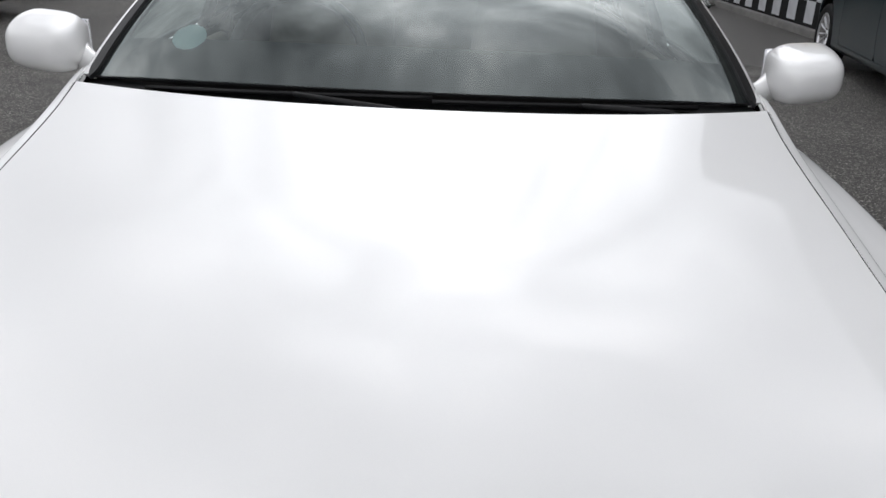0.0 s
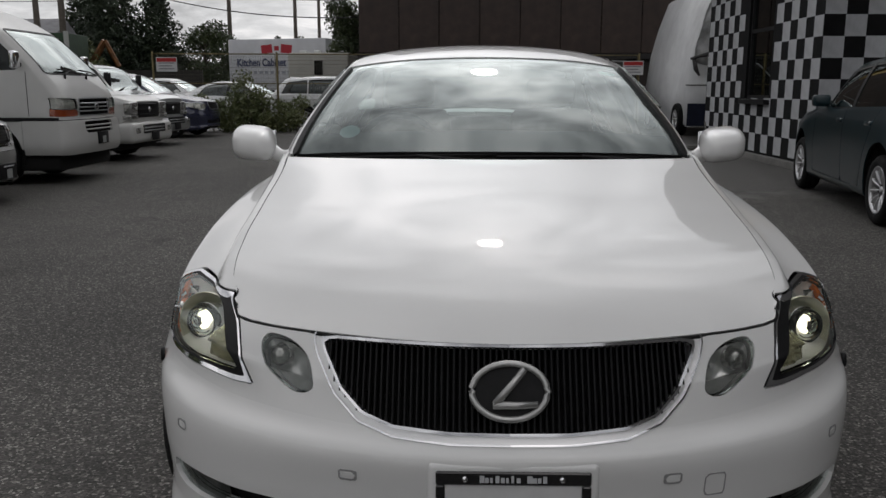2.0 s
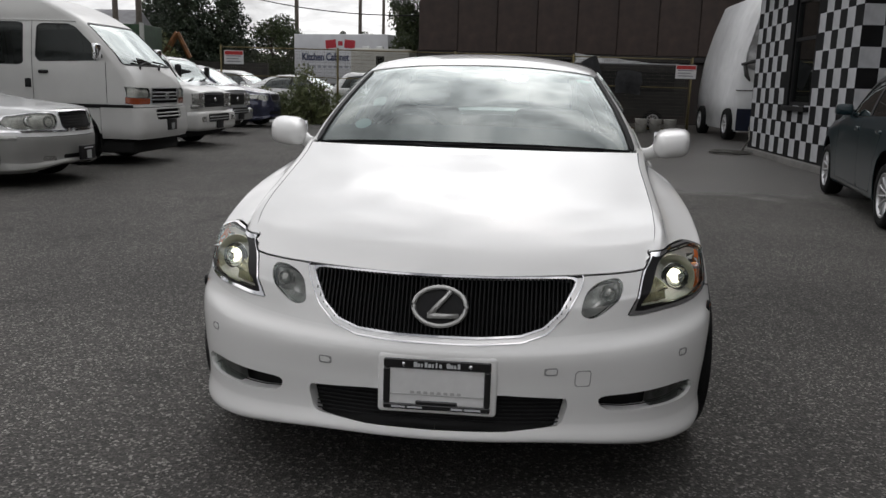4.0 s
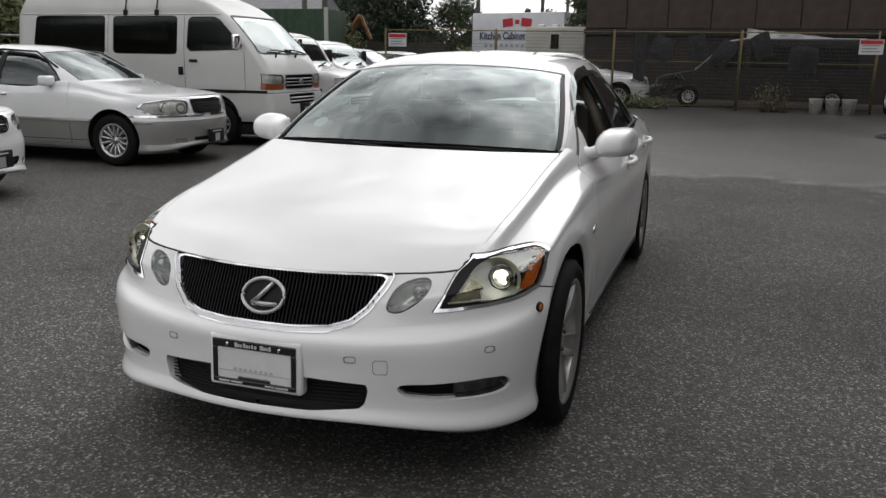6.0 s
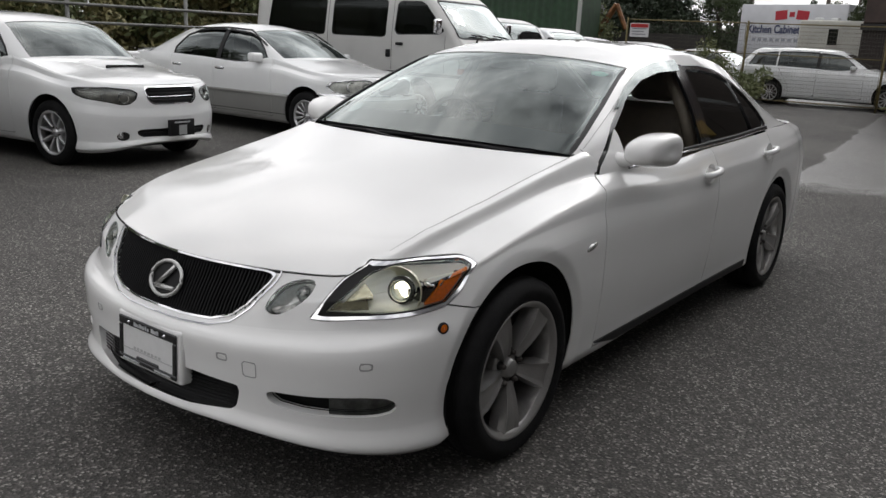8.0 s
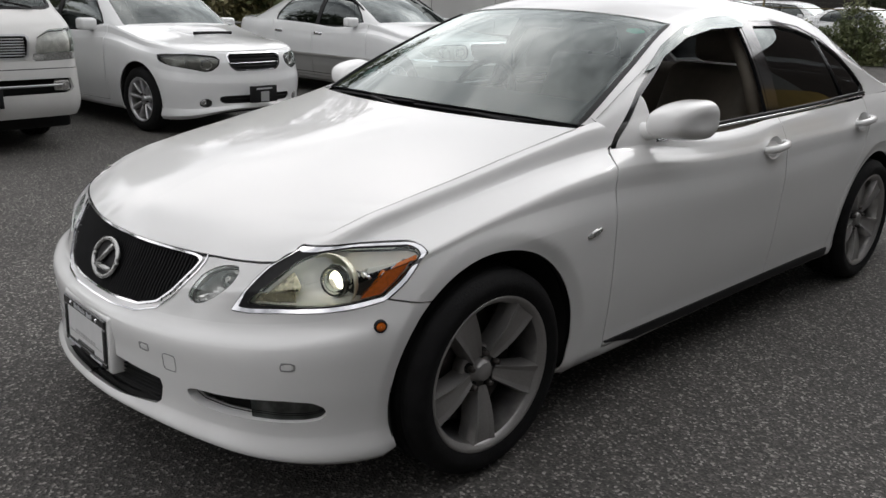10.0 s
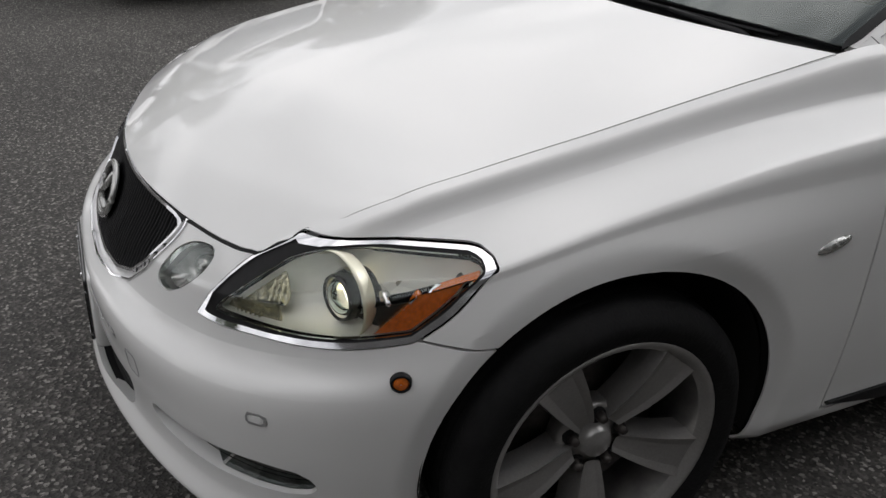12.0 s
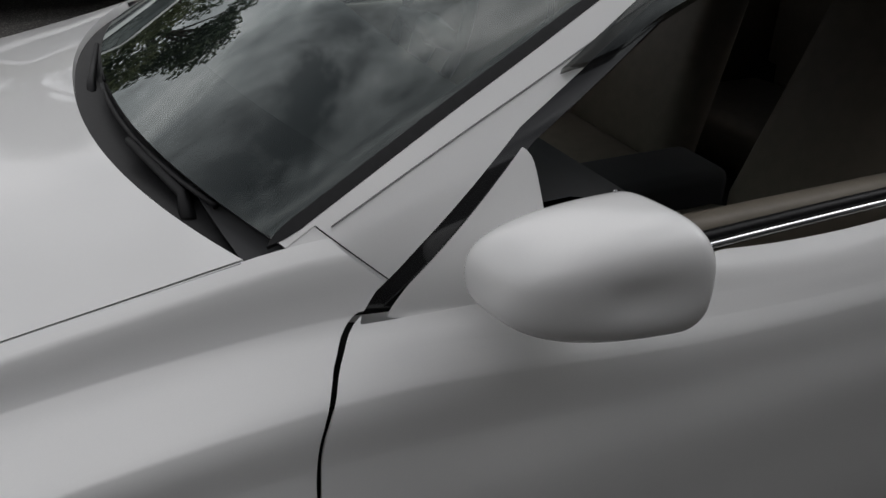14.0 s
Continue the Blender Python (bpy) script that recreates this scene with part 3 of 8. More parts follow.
def hero():
    car = new("saloon_car")
    tagged(car, "pearl white four-door saloon with lit headlamps parked on asphalt", "car")
    G = 0.0023
    waist = lambda V, A: np.maximum(np.interp(V[:, 1], (1.3, 1.513, 1.9, 2.6, 3.6, 4.2), (1.2, .909, .919, .934, .955, 1.2)) - V[:, 2], 1.513 + (V[:, 2] - .909) * .86 - V[:, 1])
    above = lambda V, A: np.where(A[:, 0] < SHAPE.sc, np.interp(A[:, 0], SEAM_S, SEAM_Z) - .003 - V[:, 2], 1.0)
    wall, cap, side = SHAPE.wall.cut(waist).cut(above), SHAPE.cap, SHAPE.side
    AF, AR = (.884, .325, .371), (3.718, .325, .362)
    # outlines on the wall
    HL = sdf(smooth_lamp(), 0.0)
    HLf = on_wall(HL)
    zs = np.linspace(.245, .918, 40)
    shut = list(zip(curve([(.245, 1.434), (.40, 1.430), (.55, 1.427), (.68, 1.426), (.77, 1.432), (.84, 1.447), (.885, 1.474), (.918, 1.513)], zs)[:, 0], zs))
    fender = sdf([(SHAPE.s(.735, .282), .80), (SHAPE.s(.735, .282), .72), (SHAPE.s(.80, .375), .66), (SHAPE.s(.844, .495), .632)] + [(SHAPE.s(.862, .60), .607), (SHAPE.s(.869, .66), .60), (SHAPE.s(.869, .66), -.2), (SHAPE.s(.885, 1.425), -.2), *[(SHAPE.s(.885, y), z) for y, z in shut], (SHAPE.s(.885, 1.75), .930), (SHAPE.s(.885, 1.75), 1.2), (SHAPE.s(.735, .282), 1.2)])
    FEf = on_wall(fender)
    y0 = SHAPE.s(.885, 1.52) - 1.52
    d1 = sdf([*[(y0 + y, z) for y, z in shut], (y0 + 1.75, .930), (y0 + 1.75, 1.2), (y0 + 2.66, 1.2), (y0 + 2.62, .7), (y0 + 2.60, .245)])
    d2 = sdf([(y0 + 2.60, .245), (y0 + 2.62, .7), (y0 + 2.66, 1.2), (y0 + 3.62, 1.2), (y0 + 3.60, .95), (y0 + 3.45, .72), (y0 + 3.30, .5), (y0 + 3.22, .245)])
    D1, D2 = on_wall(d1), on_wall(d2)
    sill = lambda V, A: np.where((V[:, 1] > 1.27) & (V[:, 1] < 3.31), V[:, 2] - .245, 1.0)
    a1, a2 = arch(*AF), arch(*AR)
    # openings of the front
    gl = sdf([(-.5, .694), (.36, .694), (.392, .69), (.385, .67), (.345, .605), (.30, .565), (.235, .545), (.12, .538), (-.5, .536)])
    on_xz = lambda f: (lambda V, A: f(np.stack([V[:, 0], V[:, 2]], 1)))
    GR = on_xz(gl)
    intake = on_xz(sdf([(-.6, .386), (.2, .381), (.372, .370), (.378, .35), (.366, .300), (.348, .288), (.2, .276), (-.6, .270)]))
    fog = on_wall(sdf([(.474, .366), (.478, .345), (.505, .328), (.58, .317), (.66, .313), (.75, .310), (.815, .312), (.858, .320), (.874, .336), (.866, .355), (.836, .370), (.765, .376), (.682, .374), (.59, .371), (.50, .371)], .001))
    hb = on_wall(sdf(smooth_poly([(.434, .608), (.447, .590), (.485, .590), (.535, .615), (.578, .650), (.594, .680), (.575, .692), (.515, .683), (.462, .655)], 5)))
    # bumper
    bump = wall.cut(lambda V, A: np.minimum(SHAPE.s(.869, .66) - A[:, 0], 1.0))
    bump = bump.cut(off(FEf, G)).cut(off(HLf, .002)).cut(off(GR, .020)).cut(off(intake, 0)).cut(off(fog, 0)).cut(off(hb, 0)).cut(a1)
    both(bump).obj("front_bumper", PAINT, car, "", lip=.04)
    for sgn in (1, -1):
        flip = (lambda q: q) if sgn > 0 else (lambda q: q.mirror())
        w = wall.cut(neg(FEf, G)).cut(off(HLf, .0035)).cut(a1).cut(lambda V, A: -(V[:, 1] - 1.499) * .66 - (V[:, 2] - .997) * .75 - .0008)
        flip(w).obj("front_fender", PAINT, car, lip=.005)
        for D, an, nm in ((D1, None, "front_door"), (D2, a2, "rear_door")):
            w = wall.cut(neg(D, G)).cut(off(sill, G))
            if an:
                w = w.cut(an)
            door = flip(w).obj(nm, PAINT, car, lip=.005)
            hy = 2.50 if nm == "front_door" else 3.42
            handle(door, sgn, hy, .832 if nm == "front_door" else .865)
        w = wall.cut(off(D1, G)).cut(off(D2, G)).cut(off(FEf, G)).cut(lambda V, A: V[:, 1] - 3.0).cut(a2).cut(off(sill, 0)).cut(lambda V, A: 4.3 - V[:, 1])
        flip(w).obj("rear_quarter", PAINT, car, lip=.005)
        w = wall.cut(neg(sill, G)).cut(a1).cut(a2).cut(off(FEf, -.3)).cut(lambda V, A: V[:, 1] - 1.24)
        flip(w).obj("side_sill", PAINT, car, lip=.01)
        st = wall.cut(lambda V, A: .266 - V[:, 2]).cut(lambda V, A: V[:, 2] - np.interp(V[:, 1], (1.44, 1.62), (.262, .228))).cut(lambda V, A: V[:, 1] - 1.44).cut(lambda V, A: 3.24 - V[:, 1]).shift(.007)
        flip(st).obj("sill_strip", BLACK, car, "black sill strip")
        # wheel arches: liners
        for (ay, az, ar) in (AF, AR):
            bm = bmesh.new()
            lathe(bm, [(ar + .004, .835), (ar + .012, .60), (.02, .58)], 48, Matrix.Translation((0, ay, az)))
            vs = [v for v in bm.verts if v.co.z < .20]
            bmesh.ops.delete(bm, geom=vs, context="VERTS")
            if sgn < 0:
                bmesh.ops.scale(bm, vec=(-1, 1, 1), verts=bm.verts)
            from_bm("arch_liner", bm, DARK, car)
        headlamp(car, flip, sgn, HLf, HL)
        # inner lamp
        inner_lamp(car, flip, hb, sgn)
        # fog lamp
        near = lambda V, A: .8 - V[:, 1]
        outer = lambda V, A: A[:, 0] - .668
        fl = flip(wall.cut(neg(fog, .002)).cut(outer).cut(near).shift(-.010)).obj("fog_lamp", SMOKELENS, car, "clear grey fog lamp lens", lip=.03)
        part_sheet(flip(wall.cut(neg(fog, -.006)).cut(near).shift(-.055)), "fog_recess", DARK, car)
        part_sheet(flip(wall.cut(neg(fog, .003)).cut(outer).cut(near).shift(-.038)), "reflector", mat_once("dim reflector", (.24, .24, .24), .3, .3, vary=.45, scale=35, bump=.4, bump_scale=40), fl, lip=0)
        # side repeater on the fender and round marker on the bumper
        bm = bmesh.new()
        bmesh.ops.create_uvsphere(bm, u_segments=20, v_segments=12, radius=1)
        bmesh.ops.scale(bm, vec=(.012, .043, .0125), verts=bm.verts)
        bmesh.ops.rotate(bm, cent=(0, 0, 0), matrix=Matrix.Rotation(radians(14), 3, "X"), verts=bm.verts)
        bmesh.ops.translate(bm, vec=(sgn * .882, 1.311, .678), verts=bm.verts)
        from_bm("side_repeater", bm, CLEARLAMP, car, "clear chrome side repeater")
        bm = bmesh.new()
        lathe(bm, [(.001, .006), (.011, .005), (.013, .003)], 20)
        place(bm, sgn, (.836, .476, .567), (1, -.36, .05))
        mk = from_bm("side_marker", bm, AMBER, car, "round amber side marker")
        bm = bmesh.new()
        lathe(bm, [(.013, .002), (.0135, .006), (.017, .004), (.018, -.004)], 20)
        place(bm, sgn, (.836, .476, .567), (1, -.36, .05))
        from_bm("bezel", bm, BLACK, mk)
        # washer covers on the bumper
        for (x, y, z, wd, ht) in ((.325, .066, .453, .042, .021), (.722, .267, .474, .042, .021)):
            s0 = SHAPE.s(x, y)
            f = on_wall(sdf([(s0 - wd / 2, z - ht / 2), (s0 + wd / 2, z - ht / 2), (s0 + wd / 2, z + ht / 2), (s0 - wd / 2, z + ht / 2)], .004))
            part_sheet(flip(wall.cut(neg(f, .0)).cut(off(f, -.0035)).shift(.0015)), "washer_cover_rim", GREYLINE, car)
            part_sheet(flip(wall.cut(neg(f, .006)).shift(.002)), "washer_cover", PAINT, car)
        mirror(car, sgn)
        cabin_side(car, flip, sgn)
    s0 = SHAPE.s(.419, .09)
    f = on_wall(sdf([(s0 - .024, .405), (s0 + .024, .405), (s0 + .024, .455), (s0 - .024, .455)], .006))
    part_sheet(wall.cut(neg(f)).cut(off(f, -.0025)).shift(.001), "tow_cover_rim", GREYLINE, car)
    # near-black shell behind the gaps; their shade is put into its colour
    shell = wall.cut(a1).cut(a2).shift(-.03)
    sh = shell.cut(off(GR, 0)).cut(off(intake, 0)).cut(off(fog, -.003)).cut(off(hb, -.003)).cut(off(HLf, -.004))
    both(sh).obj("inner_body", DARK, car, lip=0)
    # rear end
    w = wall.cut(lambda V, A: V[:, 1] - 4.3 - G)
    both(w.cut(lambda V, A: V[:, 2] - .70)).obj("rear_panel", PAINT, car)
    both(w.cut(lambda V, A: .70 - G - V[:, 2])).obj("rear_bumper", PAINT, car)
    bm = bmesh.new()
    rows = []
    for y, z, hw in ((4.2, .945, .70), (4.4, .945, .69), (4.6, .935, .65), (4.66, .91, .60)):
        rows.append([bm.verts.new((hw * u, y - .05 * u * u, z + .03 * (1 - u * u))) for u in np.linspace(-1, 1, 13)])
    for A, B in zip(rows, rows[1:]):
        for i in range(12):
            bm.faces.new((A[i], A[i + 1], B[i + 1], B[i]))
    from_bm("boot_lid", bm, PAINT, car)
    # bonnet
    hood = SHAPE.bonnet.cut(lambda V, A: .9945 - A[:, 0]).cut(lambda V, A: A[:, 1] - .0035).cut(lambda V, A: .996 - A[:, 1])
    both(hood).obj("bonnet", PAINT, car, lip=.02)
    # near-black sheet under the bonnet that darkens what shows through its gap
    both(SHAPE.bonnet.cut(lambda V, A: .975 - A[:, 0]).cut(lambda V, A: A[:, 1] - .05).shift(-.03)).obj("bonnet_backing", DARK, car, lip=0)
    # near-black tube along the shut line; the gap's shade is put into it
    L = np.vstack([SHAPE.bonnet.V.reshape(60, 80, 3)[:, 0], SHAPE.line(SHAPE.top, np.linspace(SHAPE.sc + .01, SHAPE.sb - .01, 120))])
    for s in (1, -1):
        bm = bmesh.new()
        tube(bm, [(s * x, y + .0015, z - .004) for x, y, z in L], .0042, 6)
        from_bm("bonnet_gap_shade", bm, DARK, car)
    grille(car, GR, intake)
    plate(car)
    cabin_top(car)
    interior(car)
    # underbody
    bm = bmesh.new()
    block(bm, -.58, .35, .17, .58, 4.5, .30, .03)
    block(bm, -.84, 1.26, .19, .84, 3.33, .30, .03)
    from_bm("underbody", bm, DARK, car)
    for sgn in (1, -1):
        for y in (.868, 3.718):
            m = pose(sgn * .772, y, .322, 0, 0, 0) @ (Matrix.Rotation(radians(-40), 4, "X") if sgn > 0 else Matrix.Rotation(math.pi, 4, "Z") @ Matrix.Rotation(radians(35), 4, "X"))
            make_wheel("wheel", car, m, .320, .225, .241)
    return car


def both(sheet):
    """The whole of a half sheet, smooth across the middle."""
    N = sheet.N.copy()
    N[np.abs(sheet.V[:, 0]) < 1e-5, 0] = 0
    half = Sheet(sheet.V, N, sheet.A, sheet.F)
    return half.join(half.mirror())


def part_sheet(sheet, name, material, parent, label="", lip=.004):
    return sheet.obj(name, material, parent, label, lip)


MADE = {}


def mat_once(name, *a, **k):
    if name not in MADE:
        MADE[name] = mat(name, *a, **k)
    return MADE[name]


CLEARLAMP = mat("clear chromed lamp", (.55, .55, .53), .12, .7, coat=1.0, vary=.5, scale=90)
GREYLINE = mat("joint line", (.30, .30, .30), .6)


def place(bm, sgn, at, normal):
    """Turn a part spun round x so that it faces along normal, at a place, mirrored for the other side."""
    q = Vector((1, 0, 0)).rotation_difference(Vector(normal).normalized()).to_matrix().to_4x4()
    bmesh.ops.transform(bm, matrix=Matrix.Translation(at) @ q, verts=bm.verts)
    if sgn < 0:
        bmesh.ops.scale(bm, vec=(-1, 1, 1), verts=bm.verts)
        bmesh.ops.reverse_faces(bm, faces=bm.faces)


def edge_line(*pieces):
    """A closed outline from smooth pieces, each a run of keys, with corners where they meet."""
    out = []
    for keys in pieces:
        d = np.r_[0, np.cumsum(np.hypot(*np.diff(np.array(keys, float), axis=0).T))]
        out += curve([(a, *b) for a, b in zip(d, keys)], np.linspace(0, d[-1], 16)[:-1]).tolist()
    return out


def smooth_lamp():
    """The headlamp's outline on the wall: along the bottom, round the outer end, back over the top, down the inner edge."""
    return edge_line([(.590, .590), (.645, .590), (.744, .597), (.87, .603), (.955, .612), (1.041, .627)], [(1.041, .627), (1.105, .668), (1.163, .722), (1.183, .739), (1.172, .748), (1.152, .751)],
                     [(1.152, .751), (1.007, .750), (.900, .750), (.800, .7488)], [(.800, .7488), (.74, .726), (.708, .7115), (.664, .677), (.615, .622), (.590, .590)])


GLASS_LINE = edge_line([(.640, .612), (.672, .613), (.747, .615), (.84, .617), (.91, .622), (1.035, .639)], [(1.035, .639), (1.096, .681), (1.146, .722), (1.163, .737), (1.155, .742), (1.135, .743)],
                       [(1.135, .743), (1.033, .742), (.94, .741), (.865, .737)], [(.865, .737), (.80, .722), (.735, .688), (.690, .656), (.650, .624), (.640, .612)])


def headlamp(car, flip, sgn, HLf, HL):
    wall = SHAPE.wall
    fwd = lambda V, A: 1.0 - V[:, 1]
    near = wall.cut(fwd).cut(lambda V, A: A[:, 1] - .56).cut(lambda V, A: np.where(A[:, 0] < SHAPE.sc, np.interp(A[:, 0], SEAM_S, SEAM_Z) - .0045 - V[:, 2], 1.0)).cut(lambda V, A: .7535 - V[:, 2])
    gl = sdf(GLASS_LINE)
    GLf = on_wall(gl)
    lamp = flip(near.cut(neg(GLf, .001))).obj("headlamp", LENS, car, "lit clear headlamp with yellowed lens", lip=.004)
    lamp.visible_shadow = False
    wide = lambda V, A: HLf(V, A) + np.where(A[:, 0] < .80, np.interp(A[:, 1], (.605, .64), (.012, .0055)), .012)
    band = near.cut(neg(HLf, .0012)).cut(off(GLf, .0024)).cut(wide).shift(.002)
    # shading normals tipped upwards so that the band reflects bright sky
    band.N = band.N + np.array((0, 0, .5))
    band.N /= np.linalg.norm(band.N, axis=1, keepdims=True)
    part_sheet(flip(band), "trim", CHROME, lamp, "chrome lamp trim", .012)
    part_sheet(flip(near.cut(neg(HLf, .0002)).cut(off(GLf, -.001)).shift(-.0012)), "seal", BLACK, lamp, "black lamp seal", .004)
    # bowl: the glass outline set back, with walls
    deep = near.cut(neg(GLf, .001))
    d = np.clip(-gl(deep.A), 0, .055) / .055
    back = flip(Sheet(deep.V - deep.N * (.004 + .072 * np.sqrt(d))[:, None], deep.N, deep.A, deep.F))
    part("bowl", back.V, back.F, mat_once("lamp bowl", (.93, .93, .90), .30, .0, vary=.06, scale=14), lamp)
    # dark reflection painted behind the amber corner, the amber corner and its bright edge
    dark = on_wall(sdf([(.925, .700), (1.01, .709), (1.10, .727), (1.15, .735), (1.11, .69), (1.04, .645), (.975, .640), (.935, .655)]))
    part_sheet(flip(near.cut(neg(GLf, .004)).cut(neg(dark)).shift(-.030)), "smoked_ledge", mat_once("dark reflection tone", (.05, .048, .042), .15, .6), lamp, "", .02)
    am = on_wall(sdf([(.968, .615), (.972, .634), (1.022, .674), (1.060, .705), (1.085, .719), (1.20, .745), (1.16, .69), (1.05, .60)]))
    rim = lambda V, A: -np.abs(am(V, A)) + .0014
    part_sheet(flip(near.cut(neg(GLf, .004)).cut(neg(am)).shift(-.012)), "amber_reflector", AMBER, lamp, "amber corner reflector", .02)
    part_sheet(flip(near.cut(neg(GLf, .004)).cut(rim).shift(-.010)), "amber_edge", CHROME, lamp, "", .006)
    # projector: reflector dish, barrel with a dark collar, clear dome and the lit lens set back in it
    p, ax = Vector((.714, .420, .668)), Vector((.30, -1, .06))
    bm = bmesh.new()
    lathe(bm, [(.040, -.034), (.056, -.028), (.068, -.014), (.0755, .006), (.0775, .010), (.0775, .002), (.070, -.02)], 44)
    place(bm, sgn, p - Vector((.014, -.004, .006)), ax)
    from_bm("reflector_dish", bm, mat_once("warm bright dish", (.95, .92, .74), .2, .2), lamp)
    bm = bmesh.new()
    lathe(bm, [(.0335, .006), (.036, .010), (.0385, .009), (.040, .004), (.0405, -.05)], 36)
    place(bm, sgn, p, ax)
    from_bm("projector_ring", bm, mat_once("dark collar", (.06, .06, .06), .2, .7), lamp)
    bm = bmesh.new()
    lathe(bm, [(.0405, -.012), (.0435, -.010), (.0455, -.014), (.0455, -.03)], 36)
    place(bm, sgn, p, ax)
    from_bm("chrome_ring", bm, CHROME, lamp)
    bm = bmesh.new()
    lathe(bm, [(.001, .017), (.012, .0155), (.023, .011), (.030, .005), (.0335, -.002)], 32)
    place(bm, sgn, p, ax)
    pl = from_bm("projector_lens", bm, LENS, lamp, "clear projector lens")
    pl.visible_shadow = False
    bm = bmesh.new()
    lathe(bm, [(.001, -.024), (.020, -.025), (.0335, -.026), (.0335, -.012)], 32)
    place(bm, sgn, p, ax)
    from_bm("lit_bowl", bm, LITLENS, pl)
    bm = bmesh.new()
    lathe(bm, [(.001, -.016), (.014, -.0165), (.028, -.018), (.031, -.024)], 24)
    place(bm, sgn, p, ax)
    from_bm("lamp_core", bm, LITCORE, pl)
    # bulb stalk beside the dish
    bm = bmesh.new()
    lathe(bm, [(.001, .03), (.004, .03), (.004, .012), (.009, .010), (.009, -.008), (.004, -.010), (.004, -.03)], 14)
    place(bm, sgn, (.768, .475, .690), (1, -.15, 0))
    from_bm("bulb_stalk", bm, CHROME, lamp)
    # fluted inner chamber towards the nose: rows of small bright blocks
    f = on_wall(sdf([(.60, .60), (.79, .60), (.782, .645), (.80, .680), (.775, .705), (.70, .665)]))
    room = near.cut(neg(GLf, .004)).cut(neg(f))
    part_sheet(flip(room.shift(-.024)), "fluted_reflector", FLUTED, lamp)
    for i in range(11):
        for j in range(7):
            s0, z0 = .668 + .0115 * i, .622 + .0125 * j
            if gl(np.array([[s0, z0]]))[0] > -.007 or f(None, np.array([[s0, z0]]))[0] > -.006:
                continue
            cell = lambda V, A: np.minimum(.0042 - abs(A[:, 0] - s0), .0048 - abs(A[:, 1] - z0))
            col = room.cut(cell)
            if col.F:
                part_sheet(flip(col.shift(-.019)), "flute", FLUTED, lamp, "", .005)


DULLCHROME = mat("dull grey chrome", (.50, .50, .49), .25, .7, vary=.1, scale=60)
SATIN = mat("bright satin chrome", (.80, .80, .80), .33, .55)
LITLENS = mat("lit projector", (1.0, .90, .55), .1, emit=.8, coat=1.0)
LITCORE = mat("lit projector core", (1.0, .97, .82), .1, emit=2.4, coat=1.0)
FLUTED = mat("yellowed fluted reflector", (.62, .59, .44), .18, .75, vary=.3, scale=120, bump=.3, bump_scale=90)


def inner_lamp(car, flip, hb, sgn):
    wall = SHAPE.wall
    fwd = lambda V, A: .6 - V[:, 1]
    lamp = flip(wall.cut(neg(hb, .002)).cut(fwd).shift(-.002)).obj("inner_headlamp", SMOKELENS, car, "clear oval inner headlamp", lip=.01)
    q = wall.cut(neg(hb, .004)).cut(fwd)
    d = np.clip(-hb(q.V, q.A), 0, .05) / .05
    q = flip(Sheet(q.V - q.N * (.008 + .05 * np.sqrt(d))[:, None], q.N, q.A, q.F))
    part("bowl", q.V, q.F, mat_once("facet bowl", (.80, .80, .79), .15, .7, vary=.35, scale=34, bump=.5, bump_scale=26), lamp)
    bm = bmesh.new()
    lathe(bm, [(.001, .012), (.016, .010), (.024, .0), (.026, -.03)], 24)
    place(bm, sgn, (.492, .238, .645), (.25, -1, .1))
    from_bm("bulb_shield", bm, CLEARLAMP, lamp)


def handle(door, sgn, y, z):
    """A grab handle bridging a dished recess."""
    bm = bmesh.new()
    pts = [(.886, y - .085, z - .004), (.912, y - .06, z), (.922, y, z + .006), (.914, y + .06, z + .012), (.886, y + .085, z + .014)]
    tube(bm, [Vector(p) for p in curve([(i, *p) for i, p in enumerate(pts)], np.linspace(0, 4, 17))], [.012 + .004 * math.sin(i / 16 * math.pi) for i in range(17)], 10)
    bmesh.ops.scale(bm, vec=(sgn, 1, 1), verts=bm.verts)
    if sgn < 0:
        bmesh.ops.reverse_faces(bm, faces=bm.faces)
    from_bm("handle", bm, PAINT, door)
    bm = bmesh.new()
    lathe(bm, [(.001, -.016), (.03, -.012), (.048, .002), (.052, .004)], 28)
    bmesh.ops.scale(bm, vec=(1, 1.25, .9), verts=bm.verts)
    place(bm, sgn, (.8835, y, z - .002), (1, 0, .12))
    from_bm("handle_recess", bm, PAINT, door)


